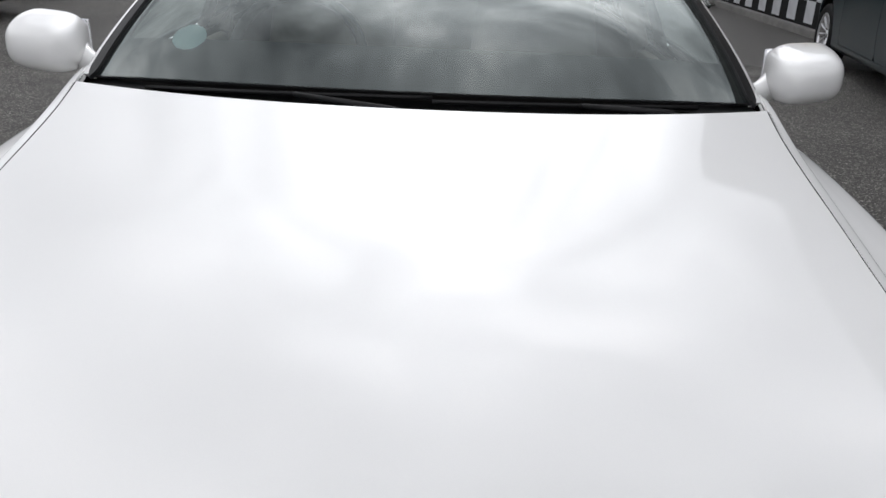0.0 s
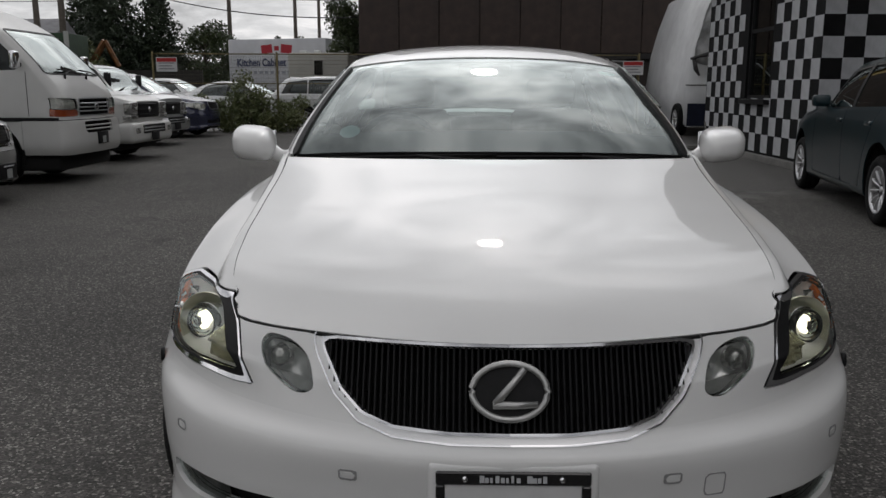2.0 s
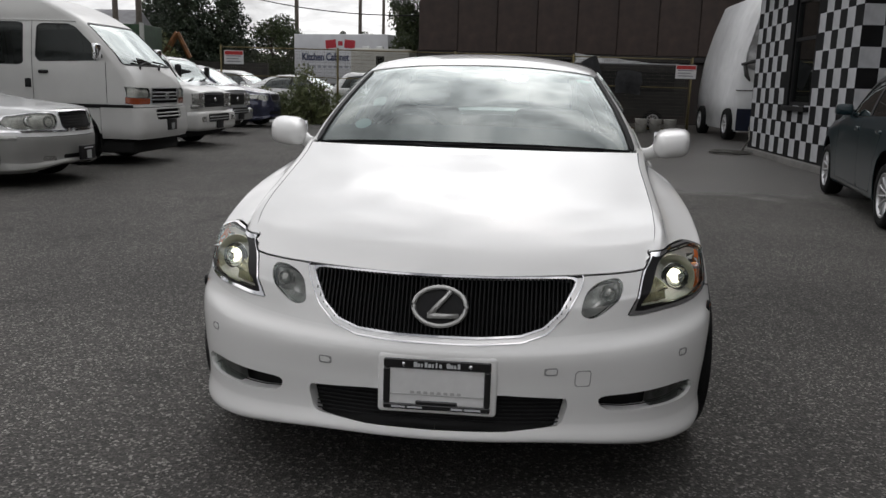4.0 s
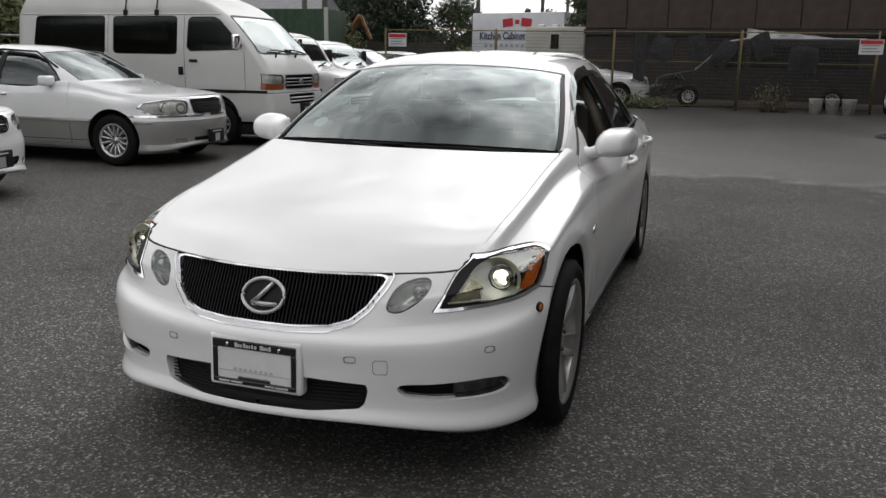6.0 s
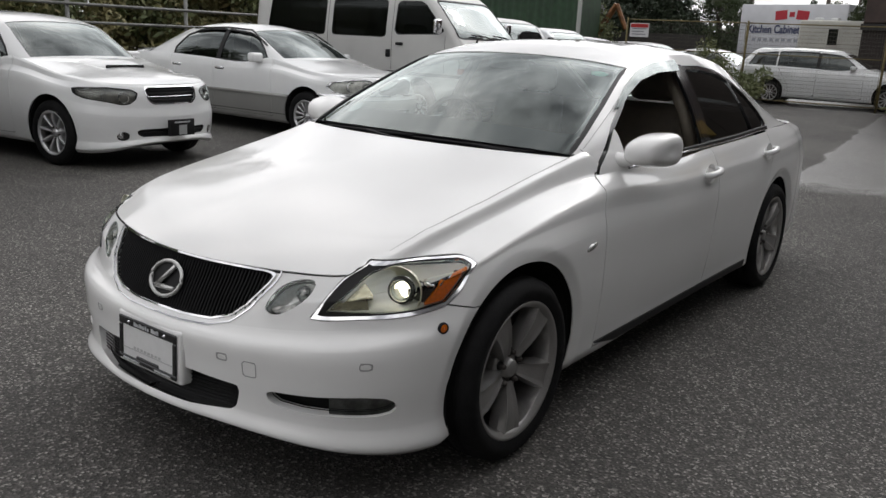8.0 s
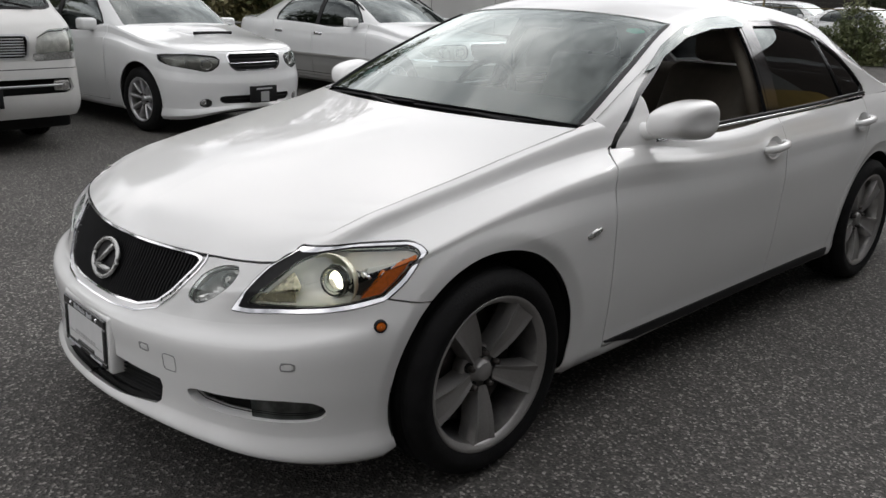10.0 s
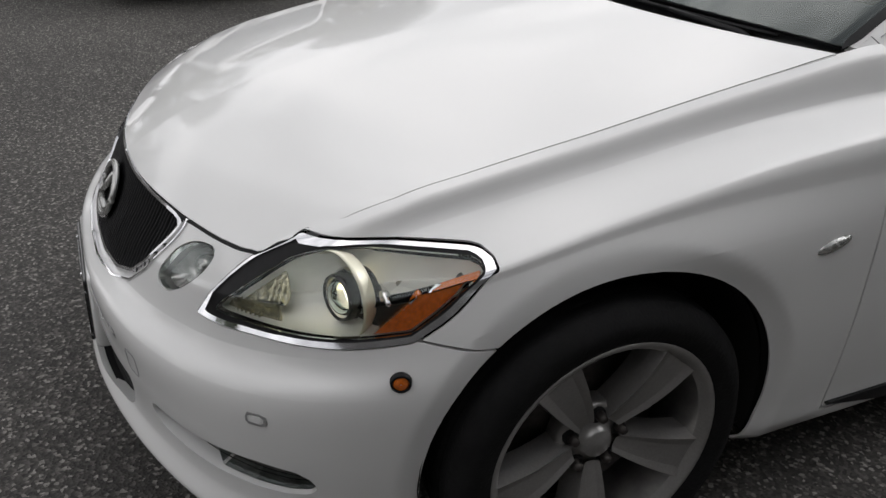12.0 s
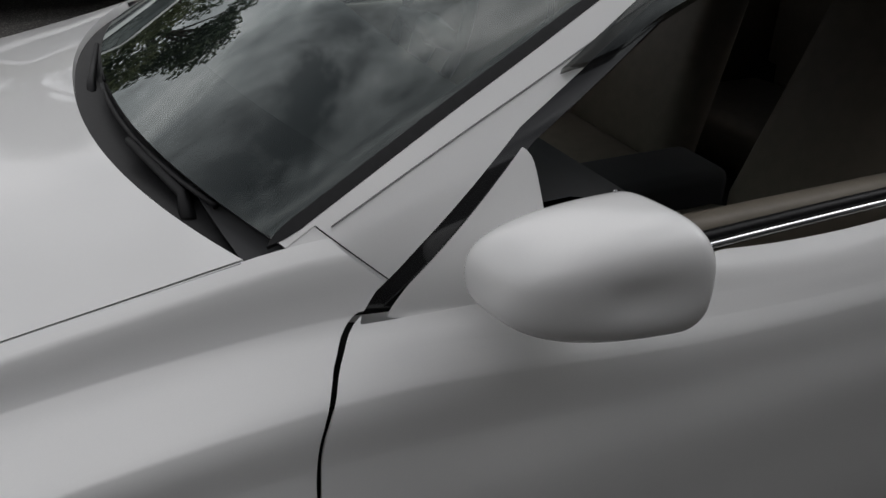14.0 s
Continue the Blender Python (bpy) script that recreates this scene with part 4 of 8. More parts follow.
def mirror(car, sgn):
    """Door mirror: rounded housing on a tapered neck and sail panel."""
    bm = bmesh.new()
    rows = []
    n = 32
    for t in (1 - np.cos(np.linspace(0, math.pi, 26))) / 2:
        # t: from the neck end to the outer end
        x = .829 + .164 * t
        end = max(0.0, 1 - abs(2 * t - 1) ** 3.6) ** (1 / 2.6)
        h = .012 + .056 * end
        d = .064 + .122 * end - .010 * t
        row = []
        for q in range(n):
            a = 2 * math.pi * q / n
            c, k = math.cos(a), math.sin(a)
            yy = d * (-abs(c) ** .86 if c < 0 else .17 * c)
            zz = h * math.copysign(abs(k) ** (.66 if c < 0 else .55), k)
            zz *= 1 - .10 * max(0, -yy / d) ** 2
            row.append(bm.verts.new((x + .016 * yy / d, 1.782 + .012 * t + yy, .998 + .012 * t + zz + .10 * min(0, yy) * (.35 - .25 * t))))
        rows.append(row)
    for A, B in zip(rows, rows[1:]):
        for q in range(n):
            bm.faces.new((A[q], A[(q + 1) % n], B[(q + 1) % n], B[q]))
    bm.faces.new(rows[0])
    bm.faces.new(rows[-1][::-1])
    bmesh.ops.recalc_face_normals(bm, faces=bm.faces)
    if sgn < 0:
        bmesh.ops.scale(bm, vec=(-1, 1, 1), verts=bm.verts)
        bmesh.ops.reverse_faces(bm, faces=bm.faces)
    mir = from_bm("door_mirror", bm, PAINT, car)
    mod = mir.modifiers.new("round", "SUBSURF")
    mod.levels = mod.render_levels = 1
    bm = bmesh.new()
    tube(bm, [(.745, 1.712, .948), (.768, 1.714, .949), (.782, 1.717, .951), (.797, 1.722, .954), (.815, 1.732, .960), (.84, 1.748, .972), (.865, 1.765, .985)], [.040, .034, .030, .028, .029, .034, .040], 24)
    if sgn < 0:
        bmesh.ops.scale(bm, vec=(-1, 1, 1), verts=bm.verts)
        bmesh.ops.reverse_faces(bm, faces=bm.faces)
    from_bm("neck", bm, PAINT, mir)
    bm = bmesh.new()
    block(bm, .83, 1.799, .955, .965, 1.803, 1.052, .004)
    if sgn < 0:
        bmesh.ops.scale(bm, vec=(-1, 1, 1), verts=bm.verts)
        bmesh.ops.reverse_faces(bm, faces=bm.faces)
    from_bm("mirror_glass", bm, CHROME, mir)


DLO_F = [(1.512, .903), (1.60, .975), (1.75, 1.088), (1.97, 1.208), (2.15, 1.270), (2.35, 1.306), (2.62, 1.325), (2.605, .935)]
DLO_R = [(2.68, .946), (2.70, 1.318), (2.95, 1.318), (3.20, 1.295), (3.42, 1.238), (3.56, 1.165), (3.66, 1.08), (3.705, 1.01), (3.69, .978), (3.65, .967)]


def cabin_side(car, flip, sgn):
    side = SHAPE.side
    f1, f2 = on_yz(sdf(DLO_F)), on_yz(sdf(DLO_R))
    sail = on_yz(sdf([(1.552, .908), (1.752, 1.070), (1.756, .914)]))
    both_w = lambda V, A: np.minimum(f1(V, A), f2(V, A))
    seam = lambda V, A: (V[:, 1] - 1.499) * .66 + (V[:, 2] - .997) * .75
    mid = on_yz(sdf([(2.600, .930), (2.612, 1.328), (2.708, 1.322), (2.688, .930)]))
    skin = side.cut(off(both_w, 0)).cut(lambda V, A: V[:, 1] - 1.425).cut(off(mid, 0))
    part_sheet(flip(side.cut(neg(mid, 0)).cut(off(both_w, 0))), "centre_pillar", GLOSSBLACK, car, "black centre pillar", lip=.015)
    bm = bmesh.new()
    tube(bm, [(sgn * .783, 3.395, .965), (sgn * .720, 3.375, 1.08), (sgn * .601, 3.345, 1.25)], .010, 6)
    from_bm("window_divider", bm, GLOSSBLACK, car)
    part_sheet(flip(skin.cut(off(seam, .0008))), "cabin_side", PAINT, car, lip=.02)
    part_sheet(flip(skin.cut(lambda V, A: -seam(V, A) - .0008).shift(-.001)), "fender_tip", PAINT, car, lip=.006)
    k = np.linspace(.045, .37, 60)
    B, R = curve(BELT, k), curve(RAIL, k)
    J = B + (R - B) * .90
    bm = bmesh.new()
    tube(bm, [(sgn * (q[0] + .0068 * min(1, (r[2] - b[2]) / .3) + .0012), q[1], q[2] + .0008) for q, r, b in zip(J, R, B)], .0010, 5)
    from_bm("roof_joint", bm, GREYLINE, car)
    # near-black sheet behind the pillar seam; the gap's shade is its colour
    part_sheet(flip(skin.cut(lambda V, A: 1.7 - V[:, 1]).shift(-.007)), "pillar_gap_backing", DARK, car, lip=0)
    part_sheet(flip(side.cut(neg(both_w, 0)).cut(off(both_w, -.020)).shift(-.001)), "window_trim", GLOSSBLACK, car, "black window surround", lip=.015)
    sp = side.cut(neg(sail, -.002)).shift(.005)
    sp.V[:, 0] += .018 * np.clip((.945 - sp.V[:, 2]) / .04, 0, 1) ** 2
    part_sheet(flip(sp), "mirror_sail", PAINT, car)
    pane = flip(side.cut(neg(f2, .018)).shift(-.008))
    g = pane.obj("rear_window", TINTGLASS, car, "dark tinted rear side window", lip=0)
    g.visible_shadow = False
    # chrome belt line
    k = np.linspace(.19, .855, 60)
    B = curve(BELT, k)
    bm = bmesh.new()
    tube(bm, [(sgn * (b[0] + .008), b[1], b[2] + .008) for b in B], .007, 6)
    from_bm("belt_moulding", bm, CHROME, car)
    bm = bmesh.new()
    tube(bm, [(sgn * (b[0] + .004), b[1], b[2] + .020) for b in B], .008, 6)
    from_bm("window_seal", bm, BLACK, car)
    # smoked wind deflector over the front and rear windows
    vis = on_yz(sdf([(1.80, 1.128), (1.97, 1.218), (2.15, 1.282), (2.35, 1.318), (2.62, 1.335), (2.62, 1.286), (2.35, 1.276), (2.15, 1.245), (1.97, 1.186), (1.90, 1.155)]))
    vs = flip(side.cut(neg(vis, 0)).shift(.014)).obj("wind_deflector", DEFLECT, car, "smoked plastic wind deflector", lip=.012)
    vs.visible_shadow = False


DEFLECT = glass("smoked deflector", (.16, .15, .145), gloss=1.5)


def cabin_top(car):
    cap = SHAPE.cap
    ws = lambda V, A: np.minimum(np.minimum(.302 - A[:, 0], .982 - A[:, 1]), A[:, 0] - .02)
    rs = lambda V, A: np.minimum(np.minimum(A[:, 0] - .775, .93 - A[:, 1]), .985 - A[:, 0])
    both(cap.cut(off(neg(ws), 0)).cut(off(neg(rs), 0)).cut(lambda V, A: A[:, 0] - .02)).obj("roof", PAINT, car, lip=.015)
    g = both(cap.cut(ws).shift(-.004)).obj("windscreen", WINDSCREEN, car, "tinted windscreen reflecting the clouds", lip=0)
    g.visible_shadow = False
    band = lambda V, A: np.minimum(ws(V, A), .035 - np.minimum(np.minimum((.302 - A[:, 0]) * 2, (.982 - A[:, 1]) * .72), (A[:, 0] - .0) * .48))
    both(cap.cut(band).shift(-.007)).obj("windscreen_border", mat_once("black ceramic edge", (.010, .010, .011), .5), g, "black ceramic border", lip=.004)
    for k in (1, -1):
        strip = cap.cut(lambda V, A: np.minimum(np.minimum(A[:, 1] - .958, .988 - A[:, 1]), np.minimum(A[:, 0] - .015, .302 - A[:, 0]))).shift(.0015)
        (strip if k > 0 else strip.mirror()).obj("windscreen_moulding", BLACK, car, "black windscreen moulding", lip=.008)
    g2 = both(cap.cut(rs).shift(-.004)).obj("rear_screen", TINTGLASS, car, lip=0)
    g2.visible_shadow = False
    # cowl panel at the windscreen's foot
    a = np.linspace(-1, 1, 41)
    bm = bmesh.new()
    rows = []
    for dy, dz in ((-.012, -.006), (.03, -.012), (.075, -.002), (.12, .03)):
        rows.append([bm.verts.new((.695 * u * (1 - max(dy, 0) * .55), 1.262 + .148 * abs(u) ** 2.2 + dy, .985 - .015 * u * u + dz - .004)) for u in a])
    for A, B in zip(rows, rows[1:]):
        for i in range(40):
            bm.faces.new((A[i], A[i + 1], B[i + 1], B[i]))
    from_bm("cowl_panel", bm, BLACK, car)
    # wipers
    for x0, x1 in ((-.56, .02), (.02, .56)):
        bm = bmesh.new()
        pts = []
        for u in np.linspace(0, 1, 14):
            x = x0 + (x1 - x0) * u
            pts.append((x, 1.275 + .148 * (abs(x) / .7) ** 2.2 + .030 + .006 * u, .990 - .022 * (abs(x) / .7) ** 2 + .006 * u))
        tube(bm, pts, .0045, 6)
        wp = from_bm("wiper", bm, BLACK, car, "black wiper resting on the cowl")
        bm = bmesh.new()
        mid = pts[7]
        px = x1 - .02
        tube(bm, [(px, 1.275 + .148 * (abs(px) / .7) ** 2.2 + .010, .955), (px - .05, 1.275 + .148 * (abs(px) / .7) ** 2.2 + .012, .974), (mid[0], mid[1] - .012, mid[2] + .002)], [.012, .008, .005], 8)
        from_bm("wiper_arm", bm, BLACK, wp)
    # inside mirror and stickers on the glass
    bm = bmesh.new()
    block(bm, -.11, 2.03, 1.262, .11, 2.06, 1.315, .02, 3)
    from_bm("inside_mirror", bm, DARK, car)
    for x, t, w, h, m in ((-.50, .075, .045, .045, mat_once("blue sticker", (.45, .55, .56), .5)), (-.455, .155, .06, .06, mat_once("white sticker", (.62, .64, .62), .5)), (.50, .262, .045, .022, mat_once("green sticker", (.10, .50, .38), .5))):
        s = abs(x) / .72
        C, R = curve(ROOF, np.array([t]))[0], curve(RAIL, np.array([t]))[0]
        s = abs(x) / R[0]
        f = lambda V, A: 1 - np.hypot((V[:, 0] - abs(x)) / w * 1.15, (A[:, 0] - t) / (h * .62) * 1.6) if h != .06 else np.minimum(w / 2 - abs(V[:, 0] - abs(x)), h * .28 - abs(A[:, 0] - t))
        q = cap.cut(f).shift(-.006)
        (q if x > 0 else q.mirror()).obj("windscreen_sticker", m, car, lip=0)


def interior(car):
    bm = bmesh.new()
    rows = []
    for y, z in ((1.36, .985), (1.55, .995), (1.78, 1.0), (1.90, .97), (1.95, .88), (1.92, .70), (1.7, .45)):
        rows.append([bm.verts.new((.70 * u, y + .05 * u * u, z - .02 * u * u + (.02 if abs(u + .5) < .25 and 1.7 < y < 1.9 else 0))) for u in np.linspace(-1, 1, 17)])
    for A, B in zip(rows, rows[1:]):
        for i in range(16):
            bm.faces.new((A[i], A[i + 1], B[i + 1], B[i]))
    from_bm("dashboard", bm, DASH, car)
    # steering wheel on the car's right
    bm = bmesh.new()
    c, m = Vector((-.37, 2.08, .93)), Matrix.Rotation(radians(66), 3, "X")
    tube(bm, [c + m @ Vector((.185 * math.cos(a), .185 * math.sin(a), 0)) for a in np.linspace(0, 2 * math.pi, 32, endpoint=False)], .016, 8, True)
    for a in (0, math.pi, -math.pi / 2):
        tube(bm, [c, c + m @ Vector((.18 * math.cos(a), .18 * math.sin(a), 0))], [.04, .018], 8)
    from_bm("steering_wheel", bm, BLACK, car)
    for x in (-.37, .37):
        seat = new("front_seat")
        seat.parent = car
        bm = bmesh.new()
        block(bm, x - .27, 2.15, .42, x + .27, 2.68, .58, .06, 3)
        from_bm("seat_cushion", bm, LEATHER, seat)
        bm = bmesh.new()
        block(bm, x - .26, -.07, 0, x + .26, .07, .62, .06, 3)
        for v in bm.verts:
            if v.co.z > .45:
                v.co.x = x + (v.co.x - x) * .82
        bmesh.ops.transform(bm, matrix=Matrix.Translation((0, 2.70, .52)) @ Matrix.Rotation(radians(-18), 4, "X"), verts=bm.verts)
        from_bm("backrest", bm, LEATHER, seat)
        bm = bmesh.new()
        block(bm, x - .13, 2.885, 1.12, x + .13, 2.98, 1.27, .045, 3)
        from_bm("headrest", bm, LEATHER, seat)
    bm = bmesh.new()
    block(bm, -.68, 3.05, .40, .68, 3.5, .58, .06, 3)
    block(bm, -.68, 3.50, .50, .68, 3.70, 1.05, .06, 3)
    from_bm("rear_bench", bm, LEATHER, car)
    bm = bmesh.new()
    block(bm, -.78, 1.4, .30, .78, 3.7, .40)
    block(bm, -.10, 1.9, .38, .10, 2.7, .64, .03)
    block(bm, -.72, 3.70, .92, .72, 4.22, .98, .01)
    from_bm("cabin_floor", bm, DASH, car)
    for sgn in (1, -1):
        bm = bmesh.new()
        block(bm, sgn * .70, 1.62, .40, sgn * .745, 2.62, .925, .015)
        block(bm, sgn * .70, 2.66, .40, sgn * .745, 3.60, .935, .015)
        bm2 = bmesh.new()
        tube(bm2, [(sgn * .72, 2.64, .93), (sgn * .655, 2.655, 1.1), (sgn * .53, 2.67, 1.31)], .032, 8)
        from_bm("door_card", bm, LEATHER, car)
        from_bm("pillar_trim", bm2, LEATHER, car)
    # headlining
    q = both(SHAPE.cap.cut(lambda V, A: A[:, 0] - .31).cut(lambda V, A: .77 - A[:, 0]).shift(-.03))
    q.obj("headlining", LEATHER, car, lip=0)


def grille(car, GR, intake):
    wall = SHAPE.wall
    fwd = lambda V, A: .4 - V[:, 1]
    surround = both(wall.cut(off(GR, 0)).cut(neg(GR, -.021)).cut(fwd).cut(lambda V, A: .703 - V[:, 2]).shift(-.004)).obj("grille", SATIN, car, "black vertical-bar grille in a chrome surround", lip=.03)
    part_sheet(both(wall.cut(off(GR, .0175)).cut(neg(GR, -.0208)).cut(fwd).cut(lambda V, A: .702 - V[:, 2]).shift(.003)), "chrome_edge", CHROME, surround, "", .006)
    part_sheet(both(wall.cut(off(GR, -.001)).cut(neg(GR, -.0045)).cut(fwd).shift(.001)), "chrome_bead", CHROME, surround, "", .006)
    back = both(wall.cut(neg(GR, -.01)).cut(fwd).shift(-.06))
    part_sheet(back, "grille_back", DARK, surround)
    # vertical bars
    g = wall.cut(neg(GR, -.004)).cut(fwd)
    for k in range(-30, 31):
        x = k * .0125
        near = g.V[np.abs(g.V[:, 0] - abs(x)) < .0075]
        if len(near) < 3:
            continue
        o = np.argsort(near[:, 2])
        z0, z1 = near[o[0], 2], near[o[-1], 2]
        zs = np.linspace(z0, z1, 7)
        ys = np.interp(zs, near[o, 2], near[o, 1])
        bm = bmesh.new()
        rows = []
        for y, z in zip(ys, zs):
            rows.append([bm.verts.new((x + a, y + b, z)) for a, b in ((-.0028, .012), (-.0022, .006), (0, .004), (.0022, .006), (.0028, .012), (0, .04))])
        for A, B in zip(rows, rows[1:]):
            for i in range(6):
                bm.faces.new((A[i], A[(i + 1) % 6], B[(i + 1) % 6], B[i]))
        from_bm("grille_bar", bm, BLACK, surround)
    # emblem: an oval ring round a dark disc, with a bent stroke
    em = Matrix.Translation((0, .112, .616)) @ Matrix.Rotation(radians(66), 4, "X")
    bm = bmesh.new()
    tube(bm, [em @ Vector((.076 * math.cos(a), .056 * math.sin(a), 0)) for a in np.linspace(0, 2 * math.pi, 48, endpoint=False)], .0075, 8, True)
    eb = from_bm("emblem", bm, DULLCHROME, surround, "oval chrome emblem")
    bm = bmesh.new()
    vs = [bm.verts.new(em @ Vector((.075 * math.cos(a), .055 * math.sin(a), -.004))) for a in np.linspace(0, 2 * math.pi, 40, endpoint=False)]
    bm.faces.new(vs)
    from_bm("emblem_disc", bm, BLACK, eb, smooth=False)
    bm = bmesh.new()
    tube(bm, [em @ Vector(p) for p in ((.030, .044, .003), (.002, .010, .004), (-.030, -.027, .004))], [.008, .0085, .0095], 8)
    tube(bm, [em @ Vector(p) for p in ((-.034, -.028, .004), (.01, -.028, .004), (.056, -.026, .003))], [.0095, .0085, .0075], 8)
    from_bm("emblem_stroke", bm, DULLCHROME, eb)
    # lower intake
    part_sheet(both(wall.cut(neg(intake, -.01)).cut(fwd).shift(-.05)), "intake_back", DARK, car)
    low = part_sheet(both(wall.cut(neg(intake, 0)).cut(fwd).shift(-.045)), "lower_grille", BLACK, car, "black lower intake mesh")
    for z in np.arange(.292, .40, .012):
        bm = bmesh.new()
        pts = []
        for x in np.linspace(-.355, .355, 25):
            pts.append((x, np.interp(abs(x), SHAPE.dense[:900, 0], SHAPE.dense[:900, 1]) + .022, z))
        tube(bm, pts, .0022, 5)
        from_bm("intake_bar", bm, BLACK, low)


def plate(car):
    """Dealer plate in a black frame on a white surround."""
    tilt = Matrix.Translation((.005, .046, .4065)) @ Matrix.Rotation(radians(-2), 4, "X")
    bm = bmesh.new()
    block(bm, -.170, -.012, -.088, .170, .035, .088, .012, 3, tilt)
    pl = from_bm("plate_holder", bm, PAINT, car, "white number plate holder", angle=40)
    bm = bmesh.new()
    for x0, z0, x1, z1 in ((-.152, .046, .152, .074), (-.152, -.074, .152, -.058), (-.152, -.058, -.134, .046), (.134, -.058, .152, .046), (-.06, -.058, .06, -.047)):
        block(bm, x0, -.020, z0, x1, -.012, z1, .003, 1, tilt)
    from_bm("plate_frame", bm, GLOSSBLACK, pl, "black dealer plate frame", smooth=False)
    bm = bmesh.new()
    block(bm, -.134, -.0155, -.058, .134, -.0125, .046, .001, 1, tilt)
    from_bm("number_plate", bm, PLATEWHITE, pl, "blank white plate", smooth=False)
    def bar(x0, z0, x1, z1):
        bm = bmesh.new()
        block(bm, x0, -.0215, z0, x1, -.0195, z1, 0, 1, tilt)
        from_bm("lettering_bar", bm, LETTER, pl, smooth=False)

    for k, w in enumerate((.011, .009, .006, .009, .009, .006, .006, .009, 0, .012, .010, .008, .009)):
        if w:
            x = -.066 + k * .0103
            bar(x, .053, x + w * .85, .067 - (.004 if k % 3 else 0))
    for x0, x1 in ((-.128, -.088), (-.083, -.04), (.042, .075), (.08, .126)):
        bar(x0, -.069, x1, -.0635)
    bm = bmesh.new()
    block(bm, -.134, -.017, -.032, .134, -.0157, -.029, 0, 1, tilt)
    for k in range(8):
        block(bm, -.075 + k * .019, -.017, -.027, -.064 + k * .019, -.0157, -.019, 0, 1, tilt)
    from_bm("plate_marks", bm, mat_once("faint grey", (.45, .45, .45), .5), pl, smooth=False)
    for x in (-.095, .095):
        bm = bmesh.new()
        lathe(bm, [(.001, .004), (.005, .003), (.006, 0)], 10, tilt @ Matrix.Translation((x, -.020, .060)) @ Matrix.Rotation(radians(-90), 4, "Z"))
        from_bm("plate_screw", bm, CHROME, pl)


HERO = hero()


# ---- ground ----
def ground():
    m = bpy.data.materials.new("worn asphalt")
    m.use_nodes = True
    nt = m.node_tree
    n, ln = nt.nodes.new, nt.links.new
    p = nt.nodes["Principled BSDF"]
    co = n("ShaderNodeTexCoord")
    vor = n("ShaderNodeTexVoronoi")
    vor.inputs["Scale"].default_value = 118
    ln(co.outputs["Object"], vor.inputs["Vector"])
    r = n("ShaderNodeValToRGB")
    e = r.color_ramp.elements
    e[0].position, e[0].color = 0.1, (.028, .0265, .0245, 1)
    e[1].position, e[1].color = 1.0, (.29, .278, .257, 1)
    k = e.new(.72)
    k.color = (.067, .063, .058, 1)
    k = e.new(.88)
    k.color = (.125, .118, .108, 1)
    sep = n("ShaderNodeSeparateColor")
    ln(vor.outputs["Color"], sep.inputs[0])
    ln(sep.outputs[0], r.inputs["Fac"])
    big = n("ShaderNodeTexNoise")
    big.inputs["Scale"].default_value, big.inputs["Detail"].default_value = .55, 8
    ln(co.outputs["Object"], big.inputs["Vector"])
    mr = n("ShaderNodeMapRange")
    mr.inputs["From Min"].default_value, mr.inputs["From Max"].default_value = .3, .7
    mr.inputs["To Min"].default_value, mr.inputs["To Max"].default_value = .65, 1.25
    ln(big.outputs["Fac"], mr.inputs["Value"])
    sc = n("ShaderNodeVectorMath")
    sc.operation = "SCALE"
    ln(r.outputs[0], sc.inputs[0])
    ln(mr.outputs[0], sc.inputs["Scale"])
    # oil drips and dark patches
    oil, orr = n("ShaderNodeTexNoise"), n("ShaderNodeMapRange")
    oil.inputs["Scale"].default_value, oil.inputs["Detail"].default_value, oil.inputs["Roughness"].default_value = 1.7, 6, .62
    ln(co.outputs["Object"], oil.inputs["Vector"])
    orr.inputs["From Min"].default_value, orr.inputs["From Max"].default_value = .60, .70
    orr.inputs["To Min"].default_value, orr.inputs["To Max"].default_value = 1.0, .55
    ln(oil.outputs["Fac"], orr.inputs["Value"])
    s2 = n("ShaderNodeVectorMath")
    s2.operation = "SCALE"
    ln(sc.outputs[0], s2.inputs[0])
    ln(orr.outputs[0], s2.inputs["Scale"])
    ln(s2.outputs[0], p.inputs["Base Color"])
    # damp area: smoother and darker beyond the car
    sx = n("ShaderNodeSeparateXYZ")
    ln(co.outputs["Object"], sx.inputs[0])
    wob = n("ShaderNodeTexNoise")
    wob.inputs["Scale"].default_value, wob.inputs["Detail"].default_value = .8, 5
    ln(co.outputs["Object"], wob.inputs["Vector"])
    add = n("ShaderNodeMath")
    add.operation = "MULTIPLY_ADD"
    add.inputs[1].default_value = 3.2
    ln(wob.outputs["Fac"], add.inputs[0])
    left = n("ShaderNodeMapRange")
    left.inputs["From Min"].default_value, left.inputs["From Max"].default_value = -1.6, -.2
    left.inputs["To Min"].default_value, left.inputs["To Max"].default_value = -14.0, 0.0
    ln(sx.outputs[0], left.inputs["Value"])
    inner = n("ShaderNodeMath")
    inner.operation = "ADD"
    ln(sx.outputs[1], inner.inputs[0])
    ln(left.outputs[0], inner.inputs[1])
    ln(inner.outputs[0], add.inputs[2])
    wet = n("ShaderNodeMapRange")
    wet.inputs["From Min"].default_value, wet.inputs["From Max"].default_value = 9.6, 10.2
    wet.inputs["To Min"].default_value, wet.inputs["To Max"].default_value = .85, .34
    ln(add.outputs[0], wet.inputs["Value"])
    ln(wet.outputs[0], p.inputs["Roughness"])
    b = n("ShaderNodeBump")
    b.inputs["Strength"].default_value, b.inputs["Distance"].default_value = .6, .006
    ln(vor.outputs["Distance"], b.inputs["Height"])
